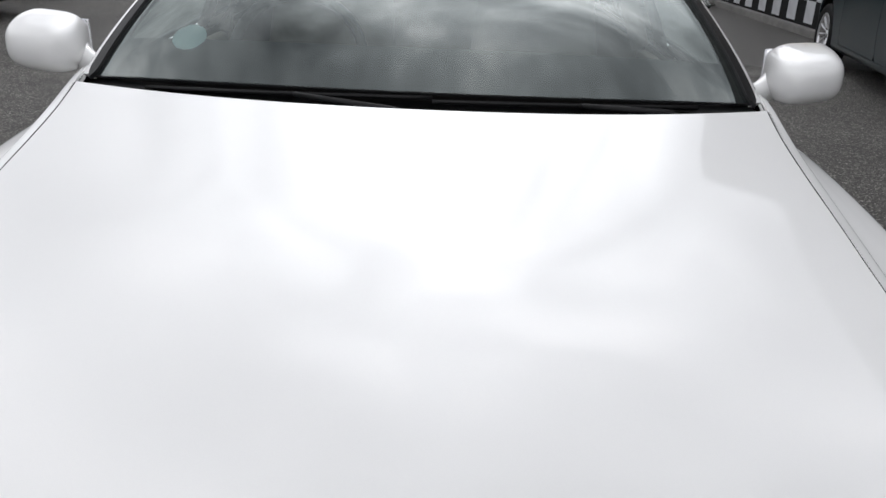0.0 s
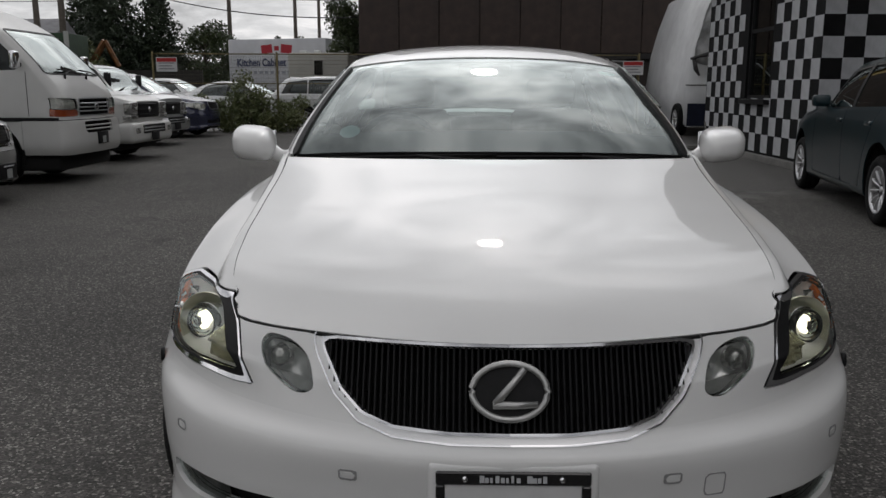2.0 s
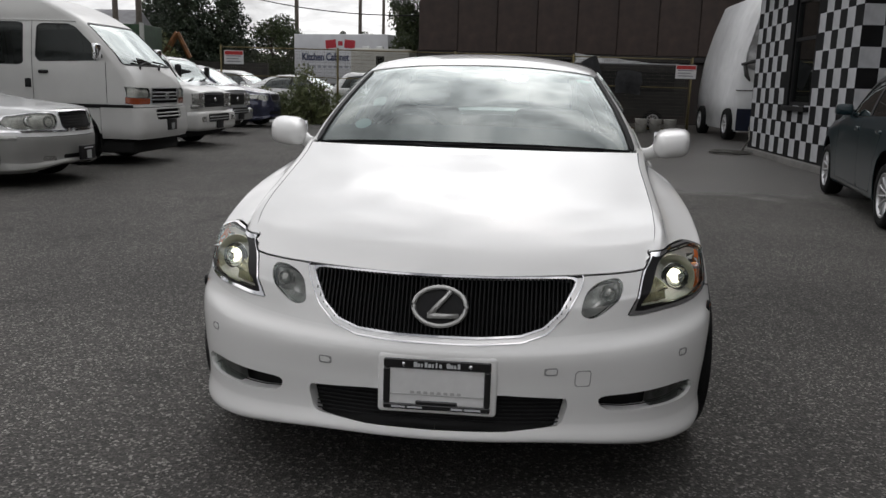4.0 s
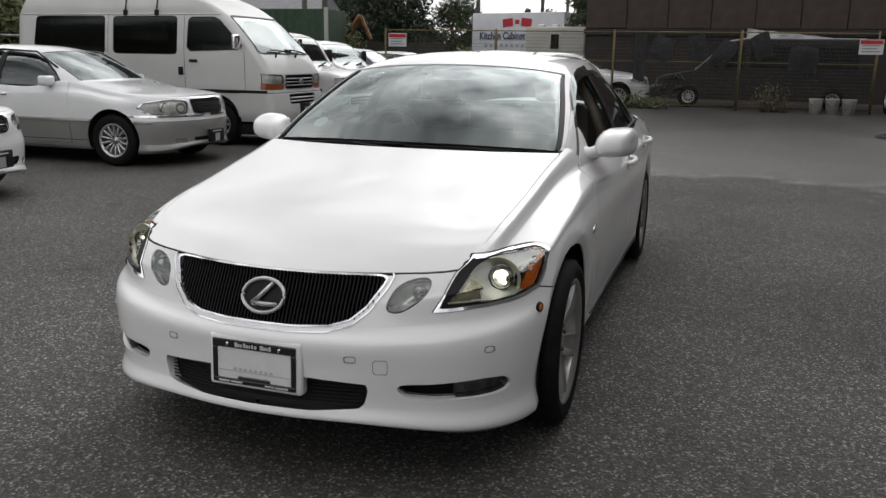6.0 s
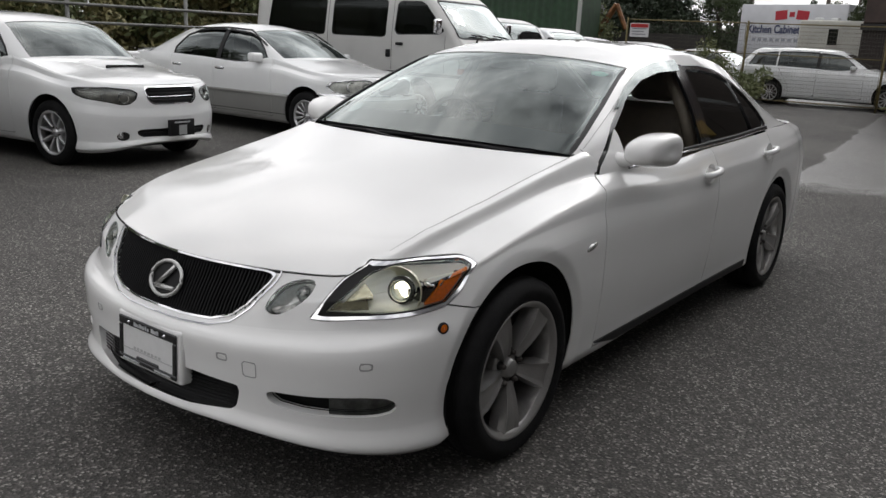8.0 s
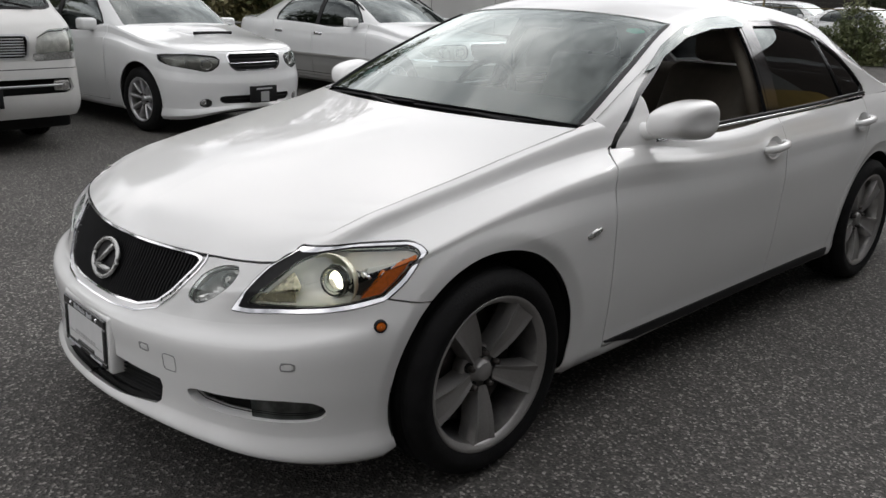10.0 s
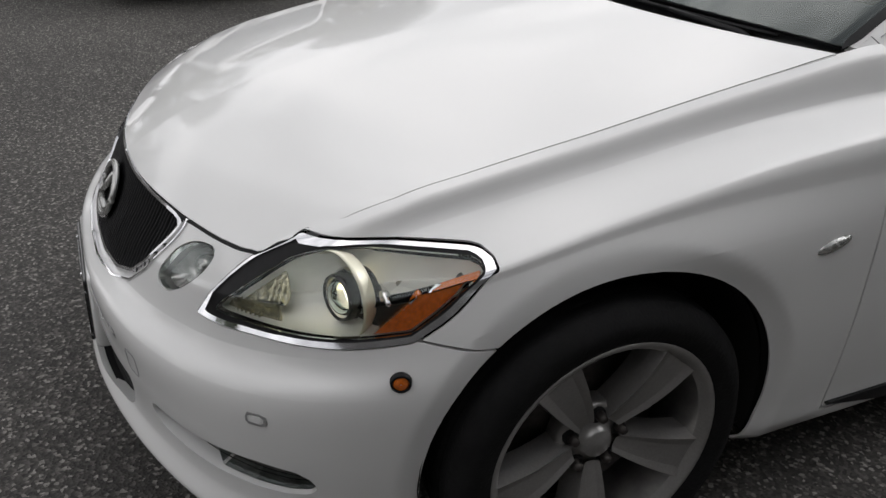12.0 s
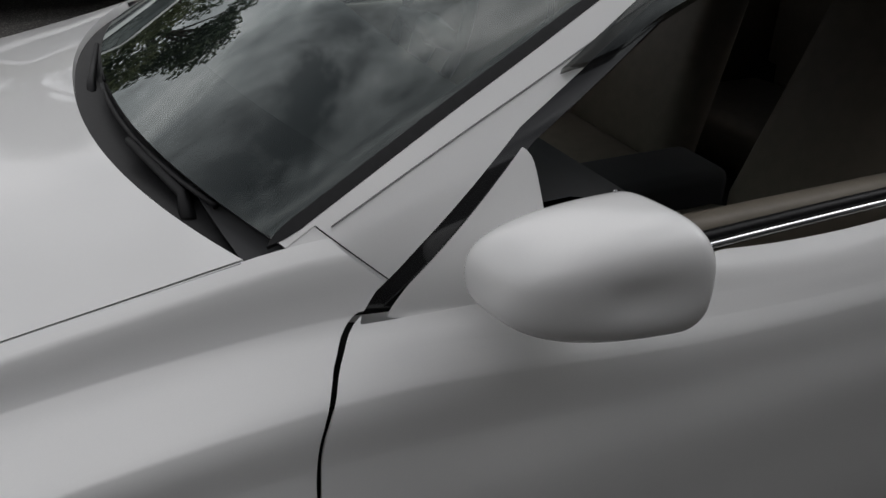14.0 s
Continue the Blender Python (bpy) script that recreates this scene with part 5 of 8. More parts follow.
    ln(b.outputs[0], p.inputs["Normal"])
    me = bpy.data.meshes.new("ground")
    k = 400
    me.from_pydata([(-k, -k, 0), (k, -k, 0), (k, k, 0), (-k, k, 0)], [], [(0, 1, 2, 3)])
    me.materials.append(m)
    tagged(new("ground", me), "worn grey asphalt yard with pale aggregate and damp patches", "ground", kind="structure")


ground()


# ---- parked vehicles ----
ESTATE_ROOF = [(0, 1.26, .985), (.16, 1.60, 1.19), (.30, 1.93, 1.335), (.36, 2.10, 1.385), (.55, 2.8, 1.43), (.80, 3.8, 1.405), (.93, 4.35, 1.32), (1, 4.66, .98)]
ESTATE_RAIL = [(0, .703, 1.41, .962), (.16, .655, 1.68, 1.135), (.30, .60, 1.97, 1.300), (.36, .59, 2.13, 1.338), (.55, .59, 2.8, 1.375), (.80, .58, 3.8, 1.35), (.93, .58, 4.30, 1.28), (1, .66, 4.60, .97)]
ESTATE_BELT = [(0, .728, 1.42, .88), (.16, .783, 1.68, .905), (.30, .793, 1.97, .922), (.36, .797, 2.13, .926), (.55, .803, 2.8, .94), (.80, .790, 3.8, .955), (.93, .76, 4.30, .96), (1, .72, 4.60, .96)]
FULL_LINES = [(tuple(k * 1.035 if s < 4 and n > 5 else k for s, k in enumerate(z)), tuple(k * .62 if n > 4 else k for s, k in enumerate(i))) for n, (z, i) in enumerate(LINES)]
FULL_BONNET = [(0, .115, .728), (.12, .24, .785), (.3, .45, .842), (.55, .75, .905), (.8, 1.05, .952), (1, 1.262, .985)]
SALOON = CarShape(PLAN, STATIONS, FULL_LINES, FULL_BONNET, (.885, 1.41), (.735, .282), None, ROOF, RAIL, BELT, step=.03, rows=34)
TALL = {5: (.60, .012), 6: (.72, .022), 7: (.775, .04), 8: (.812, .062), 9: (.826, .085)}
TALL_LINES = [(tuple(TALL[n][0] + (0, .0, .012, .03)[s] if n in TALL and s < 4 else k for s, k in enumerate(z)), tuple(TALL[n][1] * (1, 1, 1.25, 1.6)[s] if n in TALL and s < 4 else k for s, k in enumerate(i))) for n, (z, i) in enumerate(FULL_LINES)]
TALL_SALOON = CarShape(PLAN, STATIONS, TALL_LINES, [(0, .127, .838), (.12, .24, .868), (.3, .44, .898), (.55, .74, .932), (.8, 1.05, .965), (1, 1.262, .985)], (.885, 1.41), (.735, .282), None, ROOF, RAIL, BELT, step=.03, rows=34)
HALF_LINES = [(tuple((a + 2 * b) / 3 for a, b in zip(p, q)), tuple((a + 2 * b) / 3 for a, b in zip(r, t))) for (p, r), (q, t) in zip(FULL_LINES, TALL_LINES)]
ESTATE = CarShape(PLAN, STATIONS, HALF_LINES, [(0, .123, .800), (.12, .24, .838), (.3, .45, .880), (.55, .75, .922), (.8, 1.05, .960), (1, 1.262, .985)], (.885, 1.41), (.735, .282), None, ESTATE_ROOF, ESTATE_RAIL, ESTATE_BELT, step=.03, rows=34)
WHITE = mat("white car paint", (.76, .77, .77), .32, coat=1.0, vary=.03, scale=300, dirt=.06, dirt_scale=2)
SILVER = mat("silver car paint", (.42, .43, .44), .35, .6, coat=1.0, vary=.05, scale=300, dirt=.08)
CHAMPAGNE = mat("grey lower paint", (.36, .36, .345), .35, .5, coat=.8, vary=.05, scale=300, dirt=.1)
NAVY = mat("dark teal paint", (.008, .024, .031), .3, .1, coat=.6, spec=.3, vary=.1, scale=300, dirt=.1)
INDIGO = mat("dark blue paint", (.018, .022, .055), .25, .3, coat=1.0, vary=.1, scale=300)
PALESILVER = mat("pale silver paint", (.66, .67, .67), .35, .25, coat=.8, vary=.05, scale=300, dirt=.10)
CARGLASS = glass("car window glass", (.16, .18, .18), gloss=2.2)
AMBERDARK = mat("amber and red lamp strip", (.28, .05, .012), .2, coat=1.0)


def other_car(name, label, at, shape, paint, scale=(1, 1, 1), lower=None, lamps=(), grilles=(), fogs=(), rear=(), scoop=False, spokes=10, rim=.21, plate_at=None, group="", glassmat=None, deflector=False):
    car = new(name)
    tagged(car, label, "car", group)
    car.matrix_world = at
    glassmat = glassmat or CARGLASS
    sx, sy, szz = scale
    k = np.array(scale, float)

    def put(sheet, part_name, material, parent=car, lab="", lip=.012, sides=(1, -1), whole=False):
        q = Sheet(sheet.V * k, sheet.N, sheet.A, sheet.F)
        if whole:
            return both(q).obj(part_name, material, parent, lab, lip)
        out = None
        for s in sides:
            out = (q if s > 0 else q.mirror()).obj(part_name, material, parent, lab, lip)
        return out

    wall, cap, side = shape.wall, shape.cap, shape.side
    AF, AR = (.868, .325, .355), (3.718, .325, .355)
    a1, a2 = arch(*AF), arch(*AR)
    xz = lambda poly, r=.0: (lambda V, A: np.where(V[:, 1] < 1.0, sdf(poly, r)(np.stack([V[:, 0], V[:, 2]], 1)), 1.0))
    xzr = lambda poly: (lambda V, A: np.where(V[:, 1] > 4.45, sdf(poly)(np.stack([V[:, 0], V[:, 2]], 1)), 1.0))
    base = wall.cut(a1).cut(a2)
    cuts = [xz(q) for q in lamps] + [xz(q) for q in grilles] + [xz(q) for q in fogs] + [xzr(q) for q in rear]
    for c in cuts:
        base = base.cut(c)
    y0 = shape.s(.885, 1.52) - 1.52
    d1 = on_wall(sdf([(y0 + 1.46, .26), (y0 + 1.48, .85), (y0 + 1.54, 1.2), (y0 + 2.60, 1.2), (y0 + 2.60, .26)]))
    d2 = on_wall(sdf([(y0 + 2.60, .26), (y0 + 2.60, 1.2), (y0 + 3.60, 1.2), (y0 + 3.58, .95), (y0 + 3.30, .55), (y0 + 3.2, .26)]))
    shell = base.cut(off(d1, .003)).cut(off(d2, .003))
    zt = .545
    if lower:
        put(shell.cut(lambda V, A: V[:, 2] - zt), "body", paint, lip=.01, whole=True)
        put(shell.cut(lambda V, A: zt - .004 - V[:, 2]), "lower_body", lower, lip=.01, whole=True)
    else:
        put(shell, "body", paint, lip=.01, whole=True)
    for d, nm in ((d1, "front_door"), (d2, "rear_door")):
        w = base.cut(neg(d, .003))
        for s in (1, -1):
            if lower:
                o = put(w.cut(lambda V, A: V[:, 2] - zt), nm, paint, sides=(s,))
                put(w.cut(lambda V, A: zt - .004 - V[:, 2]), "door_cladding", lower, o, sides=(s,))
            else:
                o = put(w, nm, paint, sides=(s,))
            hy = 2.46 if nm == "front_door" else 3.38
            bm = bmesh.new()
            block(bm, s * .872 * sx, (hy - .09) * sy, .80 * szz, s * .905 * sx, (hy + .09) * sy, .838 * szz, .012, 2)
            from_bm("handle", bm, CHROME if lower else paint, o)
    put(base.shift(-.03), "inner_body", DARK, lip=0, whole=True)
    if lower:
        ridge = base.cut(lambda V, A: .020 - abs(V[:, 2] - zt + .012)).cut(lambda V, A: V[:, 1] - .35)
        ridge.N = ridge.N + np.array((0, 0, .35)) * np.sign(ridge.V[:, 2:3] - zt + .012)
        put(ridge.shift(.012), "side_moulding", lower, lip=.012)
        lip = base.cut(lambda V, A: .012 - abs(V[:, 2] - .60)).cut(lambda V, A: .8 - V[:, 1])
        put(lip.shift(.006), "bumper_strip", CHROME, lip=.008, whole=True)
        put(base.cut(lambda V, A: .0035 - abs(V[:, 2] - .30)).cut(lambda V, A: V[:, 1] - 1.2).cut(lambda V, A: 3.3 - V[:, 1]).shift(.002), "sill_joint", DARK, lip=.002)
    put(shape.bonnet.cut(lambda V, A: .993 - A[:, 0]), "bonnet", paint, whole=True)
    ws = lambda V, A: np.minimum(np.minimum(.302 - A[:, 0], .94 - A[:, 1]), A[:, 0] - .02)
    rs = lambda V, A: np.minimum(np.minimum(A[:, 0] - (.775 if shape is not ESTATE else .94), .9 - A[:, 1]), .975 - A[:, 0])
    put(cap.cut(neg(ws)).cut(neg(rs)), "roof", paint, whole=True)
    for f, nm in ((ws, "windscreen"), (rs, "rear_screen")):
        g = put(cap.cut(f).shift(-.005), nm, glassmat, lip=0, whole=True)
        g.visible_shadow = False
    DF = [(1.62, .925), (1.76, 1.075), (1.95, 1.215), (2.10, 1.280), (2.55, 1.315), (2.55, .94)]
    DR = [(2.63, .942), (2.63, 1.315), (2.95, 1.315), (3.20, 1.285), (3.42, 1.215), (3.56, 1.05), (3.56, .965)]
    if shape is ESTATE:
        DR = [(2.63, .945), (2.63, 1.325), (3.2, 1.325), (3.58, 1.31), (3.58, .965)]
        f3 = on_yz(sdf([(3.66, .965), (3.66, 1.305), (4.18, 1.25), (4.34, .975)]))
    f1, f2 = on_yz(sdf(DF)), on_yz(sdf(DR))
    allw = (lambda V, A: np.minimum(np.minimum(f1(V, A), f2(V, A)), f3(V, A))) if shape is ESTATE else (lambda V, A: np.minimum(f1(V, A), f2(V, A)))
    pillar = on_yz(sdf([(2.545, .93), (2.545, 1.32), (2.635, 1.32), (2.635, .93)]))
    put(side.cut(off(allw, .02)).cut(off(pillar, 0)), "cabin_side", paint)
    put(side.cut(neg(pillar)).cut(off(allw, 0)).shift(-.001), "centre_pillar", BLACK)
    put(side.cut(neg(allw, -.02)).cut(off(allw, 0)).shift(-.002), "window_surround", BLACK)
    for s in (1, -1):
        for f in (f1, f2) + ((f3,) if shape is ESTATE else ()):
            g = put(side.cut(neg(f, 0)).shift(-.008), "side_window", glassmat, lip=0, sides=(s,))
            g.visible_shadow = False
    for q, c in zip(lamps, [xz(q) for q in lamps]):
        for s in (1, -1):
            l = put(wall.cut(neg(c, .004)), "headlamp", LENS, sides=(s,))
            put(wall.cut(neg(c, .002)).shift(-.03), "reflector", mat_once("smoked lamp back", (.20, .20, .19), .3, .3, vary=.3, scale=22) if scoop else mat_once("pale reflector", (.86, .86, .85), .3, .1, vary=.3, scale=22, bump=.3, bump_scale=20), l, sides=(s,))
            put(wall.cut(neg(c, -.001)).cut(off(c, -.006)).shift(.001), "lamp_rim", BLACK if scoop else CHROME, l, sides=(s,), lip=.008)
            xs, zs = [v[0] for v in q], [v[1] for v in q]
            for u, r in (((.34, .050), (.66, .030)) if scoop else ((.27, .060), (.64, .062))):
                x, z = min(xs) + (max(xs) - min(xs)) * u, (min(zs) + max(zs)) / 2 - .004
                i = int(np.argmin((wall.V[:, 0] - x) ** 2 + (wall.V[:, 2] - z) ** 2 + (wall.V[:, 1] > 1)))
                bm = bmesh.new()
                lathe(bm, [(.001, -.012), (r * .35, -.010), (r * .42, -.016), (r * .8, -.004), (r, .008), (r * 1.05, .006), (r * 1.05, -.03)], 24)
                place(bm, s, wall.V[i] * k + np.array((-.02, .020, 0)), (.25, -1, .05))
                from_bm("lamp_bowl", bm, CHROME if scoop else mat_once("bright lamp bowl", (.80, .80, .79), .15, .8), l)
    for q in grilles:
        c = xz(q)
        l = put(wall.cut(neg(c, 0)).shift(-.03), "grille", BLACK, lip=.03, whole=True)
        z0, z1 = min(v[1] for v in q), max(v[1] for v in q)
        if z1 > .5:
            put(wall.cut(off(c, 0)).cut(neg(c, -.012)).shift(.004), "grille_frame", CHROME if lower or scoop else SILVER, l, whole=True)
        x1 = max(v[0] for v in q)
        n = max(2, int((z1 - z0) / .03))
        for i in range(1, n):
            z = z0 + (z1 - z0) * i / n
            bm = bmesh.new()
            row = wall.V[np.abs(wall.V[:, 2] - z) < .012]
            row = row[np.argsort(row[:, 0])]
            row = row[row[:, 1] < 1]
            xs = np.linspace(-x1 * .94, x1 * .94, 15)
            tube(bm, [(x * sx, (np.interp(abs(x), row[:, 0], row[:, 1]) + .018) * sy, z * szz) for x in xs], .006, 6)
            from_bm("grille_bar", bm, CHROME if (scoop and i == n // 2 and z > .5) else BLACK, l)
        if z1 > .5:
            bm = bmesh.new()
            row = wall.V[(np.abs(wall.V[:, 2] - (z0 + z1) / 2) < .02) & (wall.V[:, 0] < .05)]
            lathe(bm, [(.001, .012), (.03, .010), (.036, .002), (.036, -.03)], 18)
            bmesh.ops.transform(bm, matrix=Matrix.Translation((0, (row[:, 1].mean() - .004) * sy, (z0 + z1) / 2 * szz)) @ Matrix.Rotation(radians(-90), 4, "Z"), verts=bm.verts)
            from_bm("emblem", bm, CHROME, l)
    for q in fogs:
        for s in (1, -1):
            fl = put(wall.cut(neg(xz(q), 0)).shift(-.022 if scoop else -.012), "fog_lamp", GLOSSBLACK if scoop else CLEARLAMP, sides=(s,), lip=.03)
            if scoop:
                x, z = np.mean(q, axis=0)
                i = int(np.argmin((wall.V[:, 0] - x) ** 2 + (wall.V[:, 2] - z) ** 2 + (wall.V[:, 1] > 1)))
                bm = bmesh.new()
                lathe(bm, [(.001, .006), (.02, .004), (.028, -.004), (.034, .004), (.036, -.02)], 20)
                place(bm, s, wall.V[i] * k + np.array((-.01, .018, 0)), (.2, -1, 0))
                from_bm("fog_lens", bm, CHROME, fl)
    for q in rear:
        for s in (1, -1):
            put(wall.cut(neg(xzr(q), .002)), "tail_lamp", REDLENS, sides=(s,))
    if scoop:
        bm = bmesh.new()
        pts = [(-.26, .96, .935), (-.30, 1.02, .945), (0, 1.02, .975), (.30, 1.02, .945), (.26, .96, .935)]
        rows = []
        for y, h, w in ((.78, .030, .27), (.80, .048, .29), (.95, .052, .31), (1.12, .03, .33)):
            z = np.interp(y, [b[1] for b in BONNET], [b[2] for b in BONNET]) + .017
            rows.append([bm.verts.new((w * u * sx, y * sy, (z - .02 + (h + .012) * (1 - abs(u) ** 4)) * szz)) for u in np.linspace(-1, 1, 15)])
        for A, B in zip(rows, rows[1:]):
            for i in range(14):
                bm.faces.new((A[i], A[i + 1], B[i + 1], B[i]))
        sc = from_bm("bonnet_scoop", bm, paint, car)
        bm = bmesh.new()
        z = np.interp(.77, [b[1] for b in BONNET], [b[2] for b in BONNET]) + .019
        block(bm, -.245 * sx, .772 * sy, (z - .01) * szz, .245 * sx, .79 * sy, (z + .026) * szz, .008)
        from_bm("scoop_mouth", bm, DARK, sc)
    # cabin: seats and dash as dark forms
    bm = bmesh.new()
    block(bm, -.68 * sx, 1.45 * sy, .7 * szz, .68 * sx, 1.85 * sy, .96 * szz, .04)
    from_bm("dashboard", bm, DASH, car)
    for x in (-.36, .36):
        for y in (2.5, 3.3):
            bm = bmesh.new()
            block(bm, (x - .24) * sx, y * sy, .45 * szz, (x + .24) * sx, (y + .14) * sy, 1.02 * szz, .05)
            block(bm, (x - .12) * sx, (y + .05) * sy, 1.04 * szz, (x + .12) * sx, (y + .14) * sy, 1.2 * szz, .04)
            from_bm("seat", bm, DASH, car)
    bm = bmesh.new()
    block(bm, -.58 * sx, .4, .17, .58 * sx, 4.4 * sy, .32, .03)
    block(bm, -.8 * sx, 1.28 * sy, .19, .8 * sx, 3.3 * sy, .42, .03)
    from_bm("underbody", bm, DARK, car)
    if shape is not ESTATE:
        bm = bmesh.new()
        rows = []
        for y, z, hw in ((4.18, .985, .76), (4.4, .985, .75), (4.6, .98, .70), (4.67, .95, .64)):
            rows.append([bm.verts.new((hw * u * sx, (y - .05 * u * u) * sy, (z + .03 * (1 - u * u)) * szz)) for u in np.linspace(-1, 1, 13)])
        for A, B in zip(rows, rows[1:]):
            for i in range(12):
                bm.faces.new((A[i], A[i + 1], B[i + 1], B[i]))
        from_bm("boot_lid", bm, paint, car)
    for s in (1, -1):
        bm = bmesh.new()
        block(bm, s * .80 * sx, 1.68 * sy, .93 * szz, s * 1.0 * sx, 1.80 * sy, 1.05 * szz, .035, 3)
        tube(bm, [(s * .75 * sx, 1.72 * sy, .93 * szz), (s * .84 * sx, 1.74 * sy, .96 * szz)], .03, 8)
        from_bm("door_mirror", bm, paint, car)
        for y in (AF[0], AR[0]):
            m = pose(s * .765 * sx, y * sy, .318, 0, 0, 0) @ (Matrix.Identity(4) if s > 0 else Matrix.Rotation(math.pi, 4, "Z"))
            make_wheel("wheel", car, m, .318, .20, rim, spokes, style="thin")
            bm = bmesh.new()
            lathe(bm, [(.36, .84 * sx), (.365, .6 * sx), (.02, .58 * sx)], 40, Matrix.Translation((0, y * sy, .325 * szz)))
            bmesh.ops.delete(bm, geom=[v for v in bm.verts if v.co.z < .2], context="VERTS")
            bmesh.ops.scale(bm, vec=(s, 1, szz), verts=bm.verts)
            from_bm("arch_liner", bm, DARK, car)
    if plate_at:
        y, z = plate_at
        bm = bmesh.new()
        block(bm, -.155, y - .02, z - .08, .155, y + .02, z + .08, .004)
        pl = from_bm("dealer_plate", bm, BLACK, car)
        bm = bmesh.new()
        block(bm, -.05, y - .026, z - .07, .05, y - .021, z + .025, 0)
        from_bm("plate_backing", bm, mat_once("grey backing", (.32, .33, .33), .5), pl, smooth=False)
        bm = bmesh.new()
        for q in range(9):
            block(bm, -.10 + q * .022, y - .026, z + .048, -.084 + q * .022, y - .021, z + .062, 0)
        from_bm("plate_lettering", bm, LETTER, pl, smooth=False)
    if deflector:
        for s in (1, -1):
            bm = bmesh.new()
            tube(bm, [(s * .66 * sx, 1.75 * sy, 1.14 * szz), (s * .60 * sx, 2.1 * sy, 1.33 * szz), (s * .60 * sx, 2.6 * sy, 1.35 * szz), (s * .59 * sx, 3.3 * sy, 1.32 * szz)], .014, 6)
            from_bm("wind_deflector", bm, GLOSSBLACK, car)
    return car


def facing(x, y, heading):
    """A car's pose: its nose at (x, y), pointing along heading degrees from +x."""
    return pose(x, y, 0, 0, 0, 90 + heading)


L_TALL = [[(.385, .735), (.40, .66), (.44, .625), (.62, .61), (.80, .63), (.835, .69), (.80, .765), (.66, .795), (.46, .80), (.40, .785)]]
G_TALL = [[(-.9, .625), (.29, .625), (.325, .65), (.345, .775), (.325, .80), (-.9, .806)], [(-.9, .30), (.33, .30), (.36, .345), (-.9, .35)]]
other_car("saloon_car", "white saloon with grey lower body and mesh wheels beside a van", facing(-4.84, 6.98, 1.5), TALL_SALOON, WHITE, (.97, 1.03, 1.03), CHAMPAGNE, L_TALL, G_TALL, [[(.44, .285), (.60, .285), (.60, .335), (.44, .335)]], spokes=14, rim=.205, plate_at=(-.02, .36), group="parked white cars", deflector=True)
L_WIDE = [[(.405, .725), (.43, .665), (.50, .62), (.56, .612), (.66, .635), (.80, .665), (.84, .70), (.82, .765), (.66, .775), (.45, .755)]]
G_WIDE = [[(-.9, .625), (.25, .625), (.305, .66), (.325, .755), (.30, .772), (-.9, .776)], [(-.9, .305), (.40, .312), (.47, .358), (.41, .384), (-.9, .394)]]
other_car("estate_car", "white estate car with a bonnet scoop parked nose outwards", facing(-4.9, 3.64, 7), ESTATE, WHITE, (.96, .985, 1.02), None, L_WIDE, G_WIDE, [smooth_poly([(.52, .30), (.57, .28), (.62, .30), (.62, .345), (.57, .365), (.52, .345)], 3).tolist()], scoop=True, spokes=9, rim=.215, plate_at=(-.025, .40), group="parked white cars")
other_car("hatchback", "dark teal car parked beside the checkered wall", pose(5.10, 9.62, 0, 0, 0, 170.7), ESTATE, NAVY, (.95, 1.02, 1.10), None, L_WIDE, G_WIDE, (), [[(.70, .74), (.95, .73), (.95, .84), (.76, .84)]], spokes=11, rim=.215, glassmat=CARGLASS)
other_car("off_roader", "dark blue estate car parked by the weeds", facing(-6.3, 19.6, -4), ESTATE, INDIGO, (1.0, 1.0, 1.12), None, L_WIDE, G_WIDE, spokes=7, rim=.23)
other_car("estate_car", "silver estate car behind the wire fence", pose(-.85, 24.2, 0, 0, 0, 93), ESTATE, PALESILVER, (.98, 1.06, 1.10), None, L_WIDE, G_WIDE, spokes=11, rim=.23)
other_car("saloon_car", "pale saloon car behind the wire fence", pose(-5.0, 25.8, 0, 0, 0, 80), SALOON, WHITE, (1, 1, 1.02), None, L_WIDE, G_WIDE, group="cars behind the fence")
other_car("saloon_car", "white saloon car behind the wire fence", pose(-8.0, 27.6, 0, 0, 0, 86), ESTATE, WHITE, (1, 1, 1.1), None, L_WIDE, G_WIDE, group="cars behind the fence")


PALEGLASS = glass("pale windscreen", (.45, .48, .47), gloss=1.7)
VANGLASS = glass("dark van glass", (.06, .063, .066), rough=.12, gloss=.7)
VANPAINT = mat("dull white van paint", (.55, .55, .535), .38, coat=.5, vary=.05, scale=120, dirt=.12, dirt_scale=1.5)


